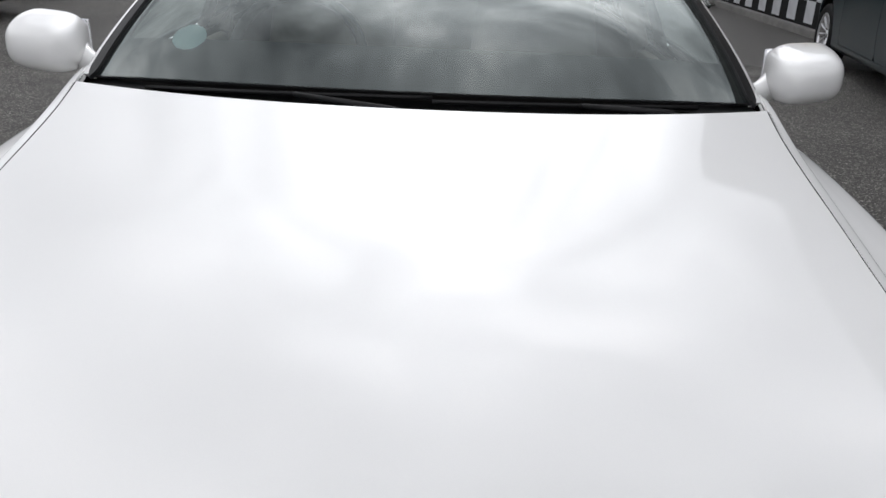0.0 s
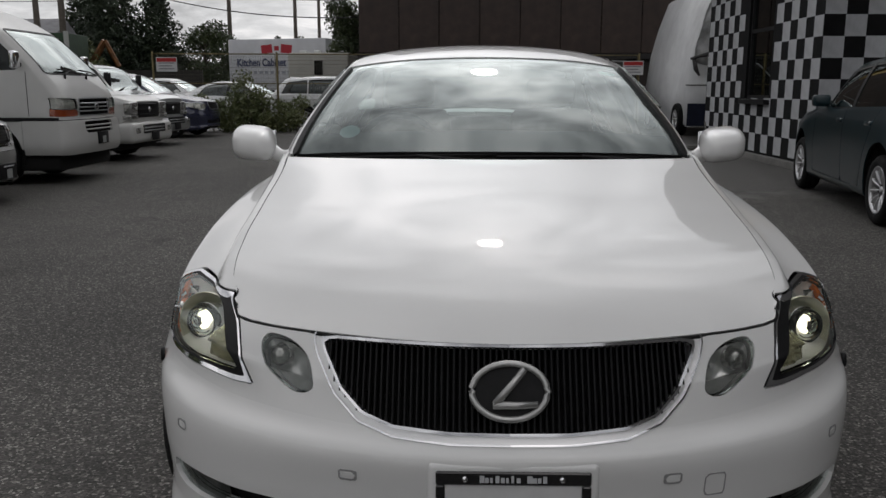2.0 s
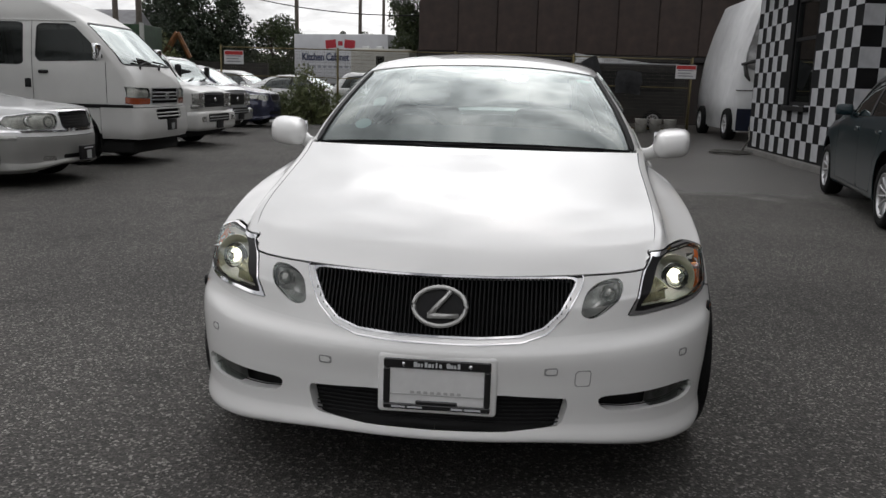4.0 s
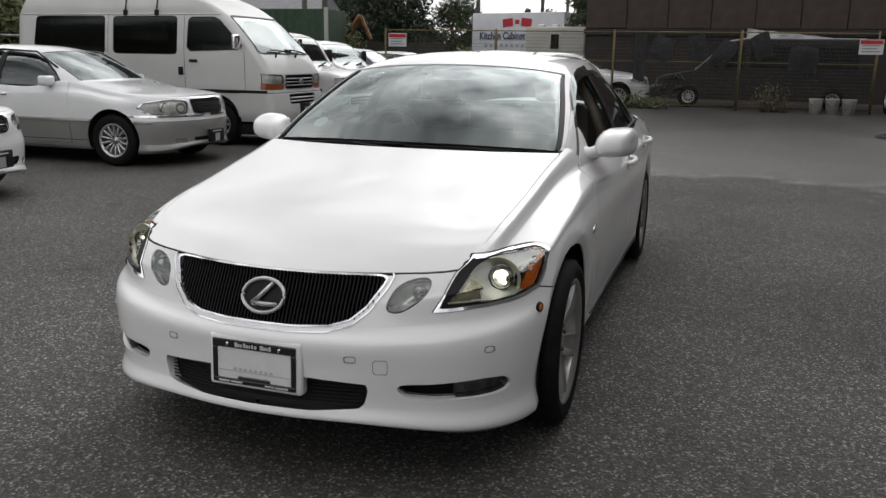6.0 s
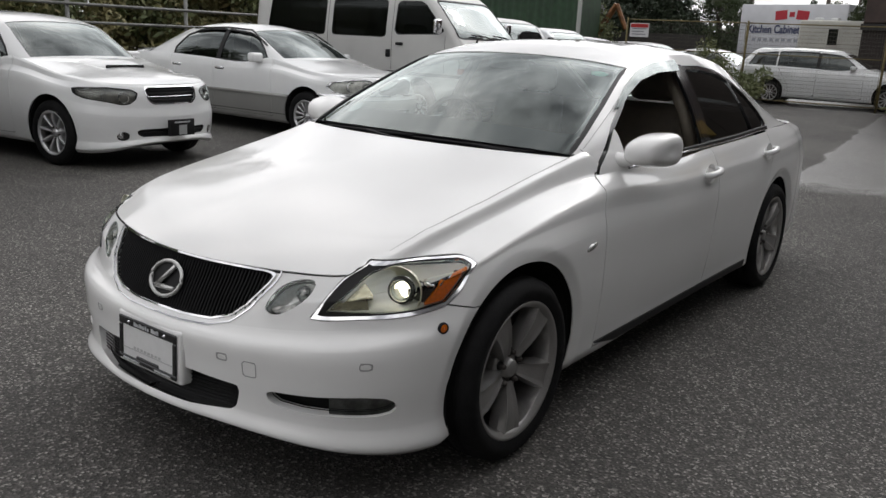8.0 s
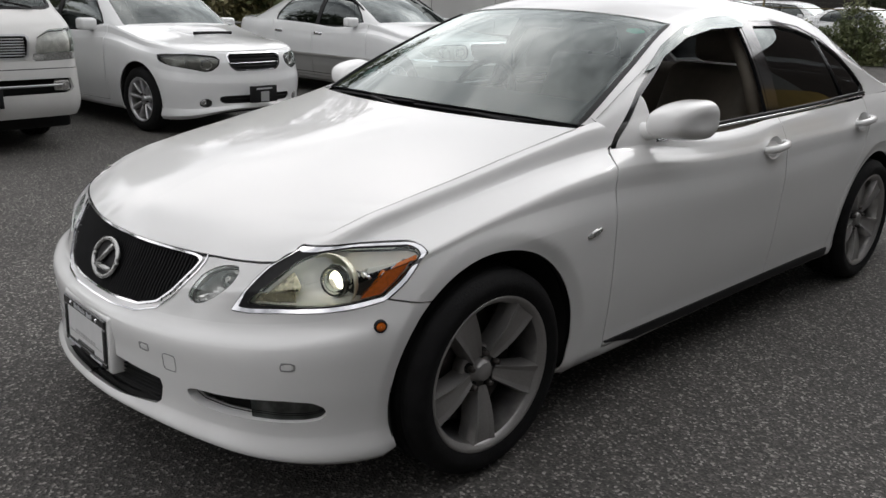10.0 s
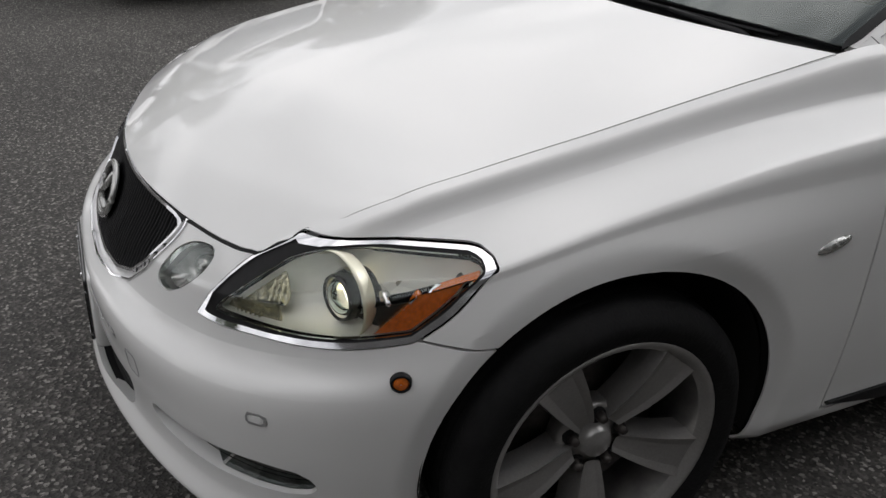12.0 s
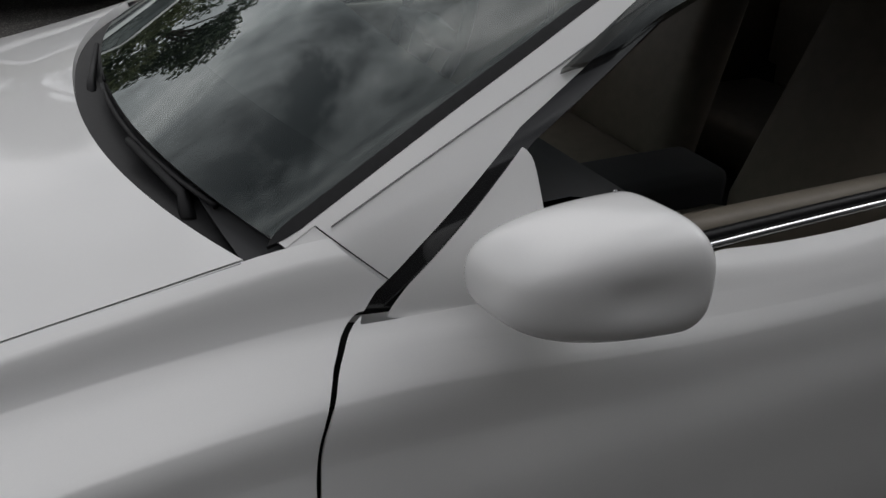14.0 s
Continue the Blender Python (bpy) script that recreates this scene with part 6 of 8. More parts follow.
def van(name, label, at, length, width, height, paint, high=True, group="", nose=.0, boxy=False, lamp_z=.98):
    """A forward-control van: swept shell, windows, lamps, grille, bumper, mirrors, wheels."""
    car = new(name)
    tagged(car, label, "van", group)
    car.matrix_world = at
    w2 = width / 2
    n = 90
    Y = np.r_[np.linspace(0, .5, 16), np.linspace(.54, 1.5, 26), np.linspace(1.56, length, n - 42)]
    if boxy:
        top = [(0, .98), (.10, 1.03), (.75, 1.10), (.95, 1.17), (1.35, height * .93), (1.6, height * .985), (2.2, height), (length - .25, height * .99), (length, height * .93)]
    elif high:
        top = [(0, 1.08), (.06, 1.17), (.28, 1.35), (.50, 1.63), (.74, 1.92), (1.0, 2.12), (1.4, height * .955), (2.0, height * .995), (2.6, height), (length - .3, height * .99), (length, height * .93)]
    else:
        top = [(0, 1.02), (.10, 1.10), (.34, 1.22), (.60, 1.48), (.88, 1.76), (1.15, height * .955), (1.6, height * .99), (2.2, height), (length - .3, height * .99), (length, height * .93)]
    zt = curve(top, Y)[:, 0]
    wid = curve([(0, w2 * .74), (.05, w2 * .84), (.2, w2 * .945), (.45, w2), (length - .3, w2), (length, w2 * .93)], Y)[:, 0]
    zb = .32
    cols = []
    m = 44
    u = np.linspace(0, 1, m)
    P = np.empty((len(Y), m, 3))
    for i, (y, t, w) in enumerate(zip(Y, zt, wid)):
        r = .10 + .10 * np.clip((y - .3) / .8, 0, 1)
        tum = .07 * np.clip((t - 1.2) / .8, 0, 1)
        side_h = t - r - zb
        L1, L2, L3 = side_h, r * math.pi / 2, w - r
        d = u * (L1 + L2 + L3)
        x = np.where(d < L1, w, np.where(d < L1 + L2, w - r + r * np.cos(np.clip((d - L1) / r, 0, math.pi / 2)), np.maximum(w - r - (d - L1 - L2), 0)))
        z = np.where(d < L1, zb + d, np.where(d < L1 + L2, t - r + r * np.sin(np.clip((d - L1) / r, 0, math.pi / 2)), t + .02 * (1 - (x / w) ** 2)))
        x = x - tum * np.clip((z - 1.1) / max(t - 1.1, .2), 0, 1) * (x / w)
        P[i] = np.stack([x, np.full(m, y), z], 1)
    P[:, -1, 0] = 0
    A = np.stack([P[:, :, 1], P[:, :, 2]], 2)
    shell = Sheet.grid(P, A)
    nx = shell.N[:, 0]
    zw = (1.36 if high else 1.22) if not boxy else 1.05
    zr = min(height * .86, 1.90)
    sidef = lambda poly, r=.03: (lambda V, A: np.where(V[:, 0] > w2 * .72, sdf(poly, r)(V[:, 1:3]), 1.0))
    wins = [sidef([(.62, zw + .12), (.68, zw), (1.48, zw), (1.48, zr), (1.06, zr)], .04), sidef([(1.62, zw), (2.75, zw), (2.75, zr), (1.62, zr)], .05), sidef([(2.9, zw), (length - .35, zw), (length - .42, zr), (2.9, zr)], .05)]
    if boxy:
        wins = [sidef([(1.08, zw), (1.9, zw), (1.9, zr), (1.42, zr)], .03), sidef([(2.0, zw), (2.9, zw), (2.9, zr), (2.0, zr)], .03), sidef([(3.0, zw), (length - .3, zw), (length - .36, zr), (3.0, zr)], .03)]
    y0, y1 = (.29, .78) if high else ((.36, 1.08) if not boxy else (.90, 1.42))
    ws = lambda V, A: np.minimum(np.minimum(A[:, 0] - y0, y1 - A[:, 0]), np.minimum(w2 * .86 - V[:, 0], np.interp(V[:, 1], Y, zt) + .05 - V[:, 2] - 0 * V[:, 0]) + .0) if False else np.minimum(np.minimum(A[:, 0] - y0, y1 - A[:, 0]), w2 * .84 - V[:, 0])
    wheels_y = (.95, length - 1.15) if not boxy else (.8, length - .85)
    arches = [arch(y, .32, .37) for y in wheels_y]
    sk = shell
    for a in arches:
        sk = sk.cut(a)
    for f in wins:
        sk = sk.cut(off(f, .016))
    sk = sk.cut(neg(ws, -.0))
    both(sk).obj("body", paint, car, lip=.015)
    for a in (1, -1):
        for f in wins:
            q = shell.cut(neg(f, 0)).shift(-.008)
            g = (q if a > 0 else q.mirror()).obj("side_window", VANGLASS, car, lip=0)
            q = shell.cut(neg(f, -.016)).cut(off(f, 0)).shift(-.002)
            (q if a > 0 else q.mirror()).obj("window_seal", BLACK, g)
    g = both(shell.cut(ws).shift(-.006)).obj("windscreen", PALEGLASS, car, lip=0)
    inner = shell
    for a in arches:
        inner = inner.cut(a)
    both(inner.shift(-.05).cut(lambda V, A: 1.0 - V[:, 2])).obj("inner_body", DARK, car, lip=0)
    # nose panel
    bm = bmesh.new()
    ring = [(x, z) for x, z in zip(P[0, :, 0], P[0, :, 2])]
    vs = [bm.verts.new((x, 0, z)) for x, z in ring] + [bm.verts.new((-x, 0, z)) for x, z in ring[-2::-1]]
    bm.faces.new(vs)
    bmesh.ops.recalc_face_normals(bm, faces=bm.faces)
    nosep = from_bm("nose_panel", bm, paint, car, smooth=False)
    bm = bmesh.new()
    vs = [bm.verts.new((x, length, z)) for x, z in zip(P[-1, :, 0], P[-1, :, 2])] + [bm.verts.new((-x, length, z)) for x, z in list(zip(P[-1, :, 0], P[-1, :, 2]))[-2::-1]]
    bm.faces.new(vs[::-1])
    from_bm("tail_panel", bm, paint, car, smooth=False)
    lz = lamp_z
    for s in (1, -1):
        bm = bmesh.new()
        block(bm, s * w2 * .52, -.03, lz - .14, s * w2 * .88, .10, lz + .06, .02, 2)
        l = from_bm("headlamp", bm, CLEARLAMP, car)
        bm = bmesh.new()
        block(bm, s * w2 * .52, -.028, lz - .225, s * w2 * .90, .12, lz - .15, .015, 2)
        from_bm("indicator", bm, AMBERDARK if not boxy else CLEARLAMP, l)
    bm = bmesh.new()
    block(bm, -w2 * .50, -.018, lz - .20, w2 * .50, .05, lz + .06, .015, 2)
    gr = from_bm("grille", bm, BLACK, car)
    for k in range(3):
        bm = bmesh.new()
        z = lz - .15 + k * .085
        block(bm, -w2 * .49, -.035, z - .012, w2 * .49, .0, z + .012, .006, 2)
        from_bm("grille_bar", bm, SILVER if high else BLACK, gr)
    bm = bmesh.new()
    lathe(bm, [(.001, .012), (.04, .010), (.045, 0)], 18, Matrix.Translation((0, -.034, lz - .065)) @ Matrix.Rotation(radians(-90), 4, "Z"))
    from_bm("emblem", bm, CHROME, gr)
    bm = bmesh.new()
    block(bm, -w2 * .97, -.10, .30, w2 * .97, .34, lz - .27, .09, 3)
    bmp = from_bm("front_bumper", bm, paint, car)
    bm = bmesh.new()
    block(bm, -w2 * .52, -.108, .46, w2 * .52, -.09, .60, .02, 2)
    itk = from_bm("bumper_intake", bm, DARK, bmp)
    for k in range(2):
        bm = bmesh.new()
        block(bm, -w2 * .5, -.116, .488 + k * .05, w2 * .5, -.10, .51 + k * .05, .006)
        from_bm("intake_bar", bm, SILVER, itk)
    for s in (1, -1):
        bm = bmesh.new()
        block(bm, s * w2 * .66, -.112, .47, s * w2 * .86, -.09, .56, .012)
        from_bm("fog_lamp", bm, CLEARLAMP, bmp)
    bm = bmesh.new()
    block(bm, -.15, -.125, .33, .15, -.11, .47, .004)
    from_bm("dealer_plate", bm, BLACK, bmp)
    # black side moulding
    q = shell.cut(lambda V, A: V[:, 2] - .70).cut(lambda V, A: .755 - V[:, 2]).cut(lambda V, A: V[:, 1] - .3)
    for a in arches:
        q = q.cut(a)
    for s in (1, -1):
        k = q.shift(.008)
        (k if s > 0 else k.mirror()).obj("side_moulding", BLACK, car)
    for s in (1, -1):
        ym = .75 if not boxy else 1.15
        bm = bmesh.new()
        block(bm, s * (w2 + .06), ym - .05, 1.24, s * (w2 + .20), ym + .05, 1.50, .03, 2)
        tube(bm, [(s * (w2 - .05), ym, 1.30), (s * (w2 + .12), ym, 1.28)], .014, 6)
        from_bm("door_mirror", bm, CHROME if high else BLACK, car)
        bm = bmesh.new()
        block(bm, s * (w2 - .005), 1.52, .42, s * (w2 + .002), 1.532, height * .86, 0)
        from_bm("door_joint", bm, DARK, car, smooth=False)
        bm = bmesh.new()
        block(bm, s * (w2 - .005), 1.36, 1.10, s * (w2 + .025), 1.50, 1.15, .01)
        from_bm("handle", bm, BLACK, car)
        for y in wheels_y:
            mm = pose(s * (w2 - .12), y, .325) @ (Matrix.Identity(4) if s > 0 else Matrix.Rotation(math.pi, 4, "Z"))
            make_wheel("wheel", car, mm, .325, .2, .19, 8, style="thin")
            bm = bmesh.new()
            lathe(bm, [(.375, w2 - .01), (.38, w2 - .3), (.02, w2 - .32)], 36, Matrix.Translation((0, y, .32)))
            bmesh.ops.delete(bm, geom=[v for v in bm.verts if v.co.z < .22], context="VERTS")
            if s < 0:
                bmesh.ops.scale(bm, vec=(-1, 1, 1), verts=bm.verts)
            from_bm("arch_liner", bm, DARK, car)
    for x0, x1 in ((-.62, -.05), (.0, .58)):
        bm = bmesh.new()
        zz = lambda y: np.interp(y, Y, zt) + .03
        tube(bm, [(x0, y0 - .04, zz(y0 - .04)), ((x0 + x1) / 2, y0 + .04, zz(y0 + .04)), (x1, y0 + .10, zz(y0 + .10))], .010, 6)
        from_bm("wiper", bm, BLACK, car)
    bm = bmesh.new()
    block(bm, -w2 + .08, .2, .18, w2 - .08, length - .1, .36, .03)
    block(bm, -w2 + .12, y0 + .25, .3, w2 - .12, y0 + .75, zw - .05, .05)
    from_bm("underbody", bm, DARK, car)
    for x in (-w2 * .45, w2 * .45):
        bm = bmesh.new()
        block(bm, x - .24, 1.25 + (.6 if boxy else 0), .6, x + .24, 1.40 + (.6 if boxy else 0), 1.45, .05)
        from_bm("seat", bm, DASH, car)
    if high:
        for x in (0,):
            for y in (2.35, 3.25):
                for s in (1, -1):
                    bm = bmesh.new()
                    block(bm, s * (w2 - .10), y - .03, zr + .09, s * (w2 + .035), y + .03, zr + .19, .012)
                    tube(bm, [(s * (w2 - .02), y, zr + .14), (s * (w2 - .10), y - .02, height * .99)], .012, 6)
                    from_bm("roof_bar_foot", bm, BLACK, car)
    return car


def cab_van(name, label, at, length, width, high, group, lamp, amber):
    """A forward-control van: rounded plan outlines stacked up a raked front, then windows, lamps, grilles, bumper, mirrors and wheels."""
    car = new(name)
    tagged(car, label, "van", group)
    car.matrix_world = at
    w2 = width / 2
    if high:
        prof = [(.03, .30, .95), (.0, .36, .975), (.0, .60, .985), (.015, .70, .99), (.035, .74, .995), (.04, .98, 1), (.075, 1.05, 1), (.16, 1.19, 1), (.25, 1.31, .995), (.50, 1.61, .96), (.77, 1.90, .915), (.84, 1.955, .90), (.95, 2.03, .895), (1.30, 2.20, .84), (1.75, 2.33, .70), (2.1, 2.385, .48), (2.4, 2.405, .25), (2.7, 2.41, 0)]
    else:
        prof = [(.03, .30, .95), (.0, .36, .975), (.0, .60, .985), (.015, .70, .99), (.03, .76, .995), (.04, .94, 1), (.10, 1.03, 1), (.24, 1.12, 1), (.36, 1.18, .995), (.66, 1.46, .955), (.98, 1.74, .90), (1.10, 1.81, .87), (1.35, 1.885, .78), (1.7, 1.925, .55), (2.0, 1.94, .28), (2.3, 1.945, 0)]
    d = np.r_[0, np.cumsum([math.dist(a[:2], b[:2]) + .15 * abs(a[2] - b[2]) for a, b in zip(prof, prof[1:])])]
    rows = curve([(t, *p) for t, p in zip(d, prof)], np.linspace(0, d[-1], 96))
    P, A = [], []
    for yf, z, wf in rows:
        w = max(w2 * wf, 0)
        rc = min(.13, w * .8)
        bow = .07 * (w / w2)
        back = length - .03 - .5 * max(0, z - (1.95 if high else 1.75))
        a = np.linspace(0, 1, 24)
        fx = a * (w - rc)
        fy = yf + bow * (fx / w2) ** 2
        q = np.linspace(0, math.pi / 2, 9)[1:]
        cy = fy[-1]
        cx, cyy = w - rc + rc * np.sin(q), cy + rc * (1 - np.cos(q))
        sy = cyy[-1] + (back - .06 - cyy[-1]) * np.linspace(0, 1, 60)[1:] ** 1.15
        x = np.r_[fx, cx, np.full(59, w), w * .97, w * .9 * np.linspace(1, 0, 6)]
        y = np.r_[fy, cyy, sy, back - .01, np.full(6, back)]
        P.append(np.stack([x, y, np.full(len(x), z)], 1))
        A.append(np.stack([np.arange(len(x)) * 1.0, np.full(len(x), z)], 1))
    P, A = np.array(P).transpose(1, 0, 2), np.array(A).transpose(1, 0, 2)
    P[0, :, 0] = 0
    P[-1, :, 0] = 0
    shell = Sheet.grid(P[:, ::-1], A[:, ::-1])
    if shell.N[np.argmax(shell.V[:, 0]), 0] < 0:
        shell = Sheet.grid(P, A)
    front = lambda f: (lambda V, Q: np.where(Q[:, 0] < 32.5, f(np.stack([V[:, 0] + np.maximum(V[:, 1] - np.interp(V[:, 2], rows[:, 1], rows[:, 0]) - .09, 0), V[:, 2]], 1)), 1.0))
    flank = lambda f: (lambda V, Q: np.where((Q[:, 0] > 26) & (Q[:, 0] < 91), f(V[:, 1:3]), 1.0))
    if high:
        ws = front(sdf([(-2, 1.315), (.70, 1.315), (.77, 1.325), (.745, 1.45), (.685, 1.89), (.64, 1.91), (-2, 1.91)], .02))
        wins = [flank(sdf([(.56, 1.40), (.64, 1.365), (1.45, 1.335), (1.50, 1.38), (1.48, 1.84), (1.44, 1.885), (1.05, 1.885), (.95, 1.84)], .01)), flank(sdf([(1.68, 1.30), (2.86, 1.30), (2.86, 1.885), (1.68, 1.885)], .05)), flank(sdf([(3.0, 1.30), (length - .35, 1.30), (length - .40, 1.885), (3.0, 1.885)], .05))]
        hl, am = [(.49, .865), (.84, .865), (1.05, .88), (1.02, 1.0), (.84, 1.005), (.52, .995)], [(.49, .775), (.84, .775), (1.03, .785), (1.05, .875), (.84, .858), (.49, .858)]
        gr, lo = [(-2, .79), (.45, .79), (.47, .82), (.46, .975), (.44, .985), (-2, .985)], [(-2, .56), (.40, .56), (.43, .60), (.43, .70), (-2, .70)]
    else:
        ws = front(sdf([(-2, 1.20), (.72, 1.20), (.77, 1.215), (.74, 1.34), (.66, 1.73), (.62, 1.745), (-2, 1.745)], .02))
        wins = [flank(sdf([(.78, 1.24), (.86, 1.20), (1.70, 1.19), (1.68, 1.72), (1.36, 1.72), (1.22, 1.68)], .01)), flank(sdf([(1.82, 1.19), (2.9, 1.19), (2.9, 1.72), (1.82, 1.72)], .04)), flank(sdf([(3.02, 1.19), (length - .35, 1.19), (length - .42, 1.70), (3.02, 1.72)], .04))]
        hl, am = [(.46, .83), (.84, .835), (1.00, .85), (.97, .99), (.84, 1.03), (.62, 1.015), (.50, .955)], [(.44, .765), (.84, .775), (1.00, .785), (1.01, .842), (.84, .827), (.44, .822)]
        gr, lo = [(-2, .80), (.385, .80), (.40, .82), (.42, .955), (.40, .965), (-2, .965)], [(-2, .49), (.70, .50), (.76, .53), (.74, .615), (-2, .625)]
    hl, am, gr, lo = (front(sdf(q, .004)) for q in (hl, am, gr, lo))
    ys = (1.02, length - 1.1)
    sk = shell
    for y in ys:
        sk = sk.cut(arch(y, .32, .37))
    hull = sk.shift(-.05)
    for f in wins:
        sk = sk.cut(off(f, .014))
    for f, k in ((ws, .012), (hl, 0), (am, 0), (gr, .014), (lo, .0)):
        sk = sk.cut(off(f, k))
    # bumper below the black line, body above it
    line = lambda V, Q: V[:, 2] - .735
    if high:
        both(sk.cut(line)).obj("body", VANPAINT, car, lip=.012)
        low = sk.cut(lambda V, Q: .722 - V[:, 2])
        both(low.cut(lambda V, Q: .62 - V[:, 1]).shift(.012)).obj("front_bumper", VANPAINT, car, lip=.03)
        both(low.cut(lambda V, Q: V[:, 1] - .63).cut(lambda V, Q: V[:, 2] - .37)).obj("lower_side", VANPAINT, car, lip=.012)
        both(sk.cut(lambda V, Q: V[:, 2] - .715).cut(lambda V, Q: .765 - V[:, 2]).cut(lambda V, Q: V[:, 1] - .16).shift(.007)).obj("side_moulding", BLACK, car)
        both(low.cut(lambda V, Q: V[:, 1] - .63).cut(lambda V, Q: .365 - V[:, 2]).shift(.004)).obj("sill_strip", BLACK, car)
    else:
        both(sk.cut(lambda V, Q: V[:, 2] - .705)).obj("body", VANPAINT, car, lip=.012)
        both(sk.cut(lambda V, Q: .697 - V[:, 2]).shift(.006)).obj("front_bumper", VANPAINT, car, lip=.03)
    both(hull.cut(lambda V, Q: 1.02 - V[:, 2])).obj("inner_body", DARK, car, lip=0)
    g = both(shell.cut(neg(ws, .0)).shift(-.006)).obj("windscreen", PALEGLASS, car, lip=0)
    g.visible_shadow = False
    both(shell.cut(neg(ws, -.012)).cut(off(ws, -.012)).shift(.001)).obj("windscreen_seal", BLACK, g)
    for s in (1, -1):
        side = (lambda q: q) if s > 0 else (lambda q: q.mirror())
        for f in wins:
            g = side(shell.cut(neg(f, 0)).shift(-.006)).obj("side_window", VANGLASS, car, lip=0)
            side(shell.cut(neg(f, -.014)).cut(off(f, 0)).shift(-.001)).obj("window_seal", BLACK, g)
        l = side(shell.cut(neg(hl, .003))).obj("headlamp", LENS, car, lip=.01)
        side(shell.cut(neg(hl, .001)).shift(-.035)).obj("reflector", mat_once("pale reflector", (.86, .86, .85), .3, .1, vary=.3, scale=22, bump=.3, bump_scale=20), l, lip=0)
        side(shell.cut(neg(am, .003))).obj("indicator", AMBERDARK if amber else CLEARLAMP, l)
        # doors: joints, handle, mirror
        for y in (.52, 1.56, 2.95) if high else (.62, 1.76, 2.96):
            bm = bmesh.new()
            zz = np.linspace(.78, 1.33 if y < .7 else (1.94 if high else 1.76), 12)
            tube(bm, [(s * (np.interp(z, rows[:, 1], rows[:, 2]) * w2 + .0005), y, z) for z in zz], .004, 5)
            from_bm("door_joint", bm, DARK, car)
        bm = bmesh.new()
        block(bm, s * (w2 - .01), 1.33, 1.16, s * (w2 + .025), 1.47, 1.205, .012)
        from_bm("handle", bm, BLACK, car)
        bm = bmesh.new()
        block(bm, s * (w2 - .01), 1.585, .97, s * (w2 + .018), 1.67, 1.09, .01)
        from_bm("slide_catch", bm, BLACK, car)
        bm = bmesh.new()
        ym = .58 if high else .92
        block(bm, s * (w2 + .05), ym - .05, 1.36, s * (w2 + .21), ym + .03, 1.60, .035, 3)
        m = from_bm("door_mirror", bm, CHROME if high else VANPAINT, car)
        bm = bmesh.new()
        tube(bm, [(s * (w2 - .05), ym + .06, 1.36), (s * (w2 + .08), ym, 1.40)], .018, 6)
        tube(bm, [(s * (w2 - .07), ym + .16, 1.50), (s * (w2 + .08), ym, 1.52)], .010, 6)
        from_bm("mirror_arm", bm, BLACK, m)
        for y in ys:
            make_wheel("wheel", car, pose(s * (w2 - .13), y, .325) @ (Matrix.Identity(4) if s > 0 else Matrix.Rotation(math.pi, 4, "Z")), .325, .2, .19, 8, style="thin")
            bm = bmesh.new()
            lathe(bm, [(.375, w2 - .02), (.38, w2 - .3), (.02, w2 - .32)], 36, Matrix.Translation((0, y, .32)))
            bmesh.ops.delete(bm, geom=[v for v in bm.verts if v.co.z < .22], context="VERTS")
            bmesh.ops.scale(bm, vec=(s, 1, 1), verts=bm.verts)
            from_bm("arch_liner", bm, DARK, car)
        if high:
            # rain gutter and the feet of the roof bars
            bm = bmesh.new()
            tube(bm, [(s * (np.interp(1.945, rows[:, 1], rows[:, 2]) * w2 + .004), y, 1.945) for y in np.linspace(.95, length - .1, 24)], .012, 6)
            from_bm("rain_gutter", bm, VANPAINT, car)
            for y in (2.05, 2.62):
                bm = bmesh.new()
                x = np.interp(1.945, rows[:, 1], rows[:, 2]) * w2
                block(bm, s * (x - .01), y - .03, 1.92, s * (x + .045), y + .03, 2.02, .012)
                tube(bm, [(s * (x + .02), y, 2.0), (s * (x - .02), y, 2.16), (s * (x - .14), y - .01, 2.36)], .011, 6)
                from_bm("roof_bar_foot", bm, BLACK, car)
    # grilles with bars
    bm_y = lambda x, z: np.interp(z, rows[:, 1], rows[:, 0]) + .07 * (x / w2) ** 2
    for f, nm, zs, wide, m in ((gr, "grille", (.835, .885, .935) if high else np.arange(.815, .96, .022), .43 if high else .39, SILVER), (lo, "lower_grille", (.60, .65) if high else (.565,), .40 if high else .66, SILVER)):
        q = both(shell.cut(neg(f, -.004)).shift(-.05)).obj(nm, DARK, car, lip=0)
        if nm == "grille":
            both(shell.cut(off(f, 0)).cut(neg(f, -.015)).shift(.006)).obj("grille_frame", SILVER, q)
        for z in zs:
            bm = bmesh.new()
            tube(bm, [(x, bm_y(x, z) + (.006 if nm == "grille" else -.004), z) for x in np.linspace(-wide, wide, 15)], .011 if len(zs) < 5 else .006, 6)
            from_bm("grille_bar", bm, m if nm == "grille" or not high else VANPAINT, q)
        if nm == "grille" and high:
            bm = bmesh.new()
            tube(bm, [(.05 * math.cos(a), .028, .885 + .038 * math.sin(a)) for a in np.linspace(0, 2 * math.pi, 20, endpoint=False)], .010, 6, True)
            from_bm("emblem", bm, SILVER, q)
    if not high:
        for s in (1, -1):
            bm = bmesh.new()
            block(bm, s * .60, .055, .51, s * .735, .09, .605, .02, 3)
            from_bm("fog_lamp", bm, CLEARLAMP, car)
    bm = bmesh.new()
    block(bm, -.15, -.045, .40, .15, -.016, .56, .004)
    pl = from_bm("dealer_plate", bm, BLACK, car)
    bm = bmesh.new()
    block(bm, -.05, -.051, .41, .05, -.046, .50, 0)
    from_bm("plate_backing", bm, mat_once("grey backing", (.32, .33, .33), .5), pl, smooth=False)
    z0 = 1.30 if high else 1.19
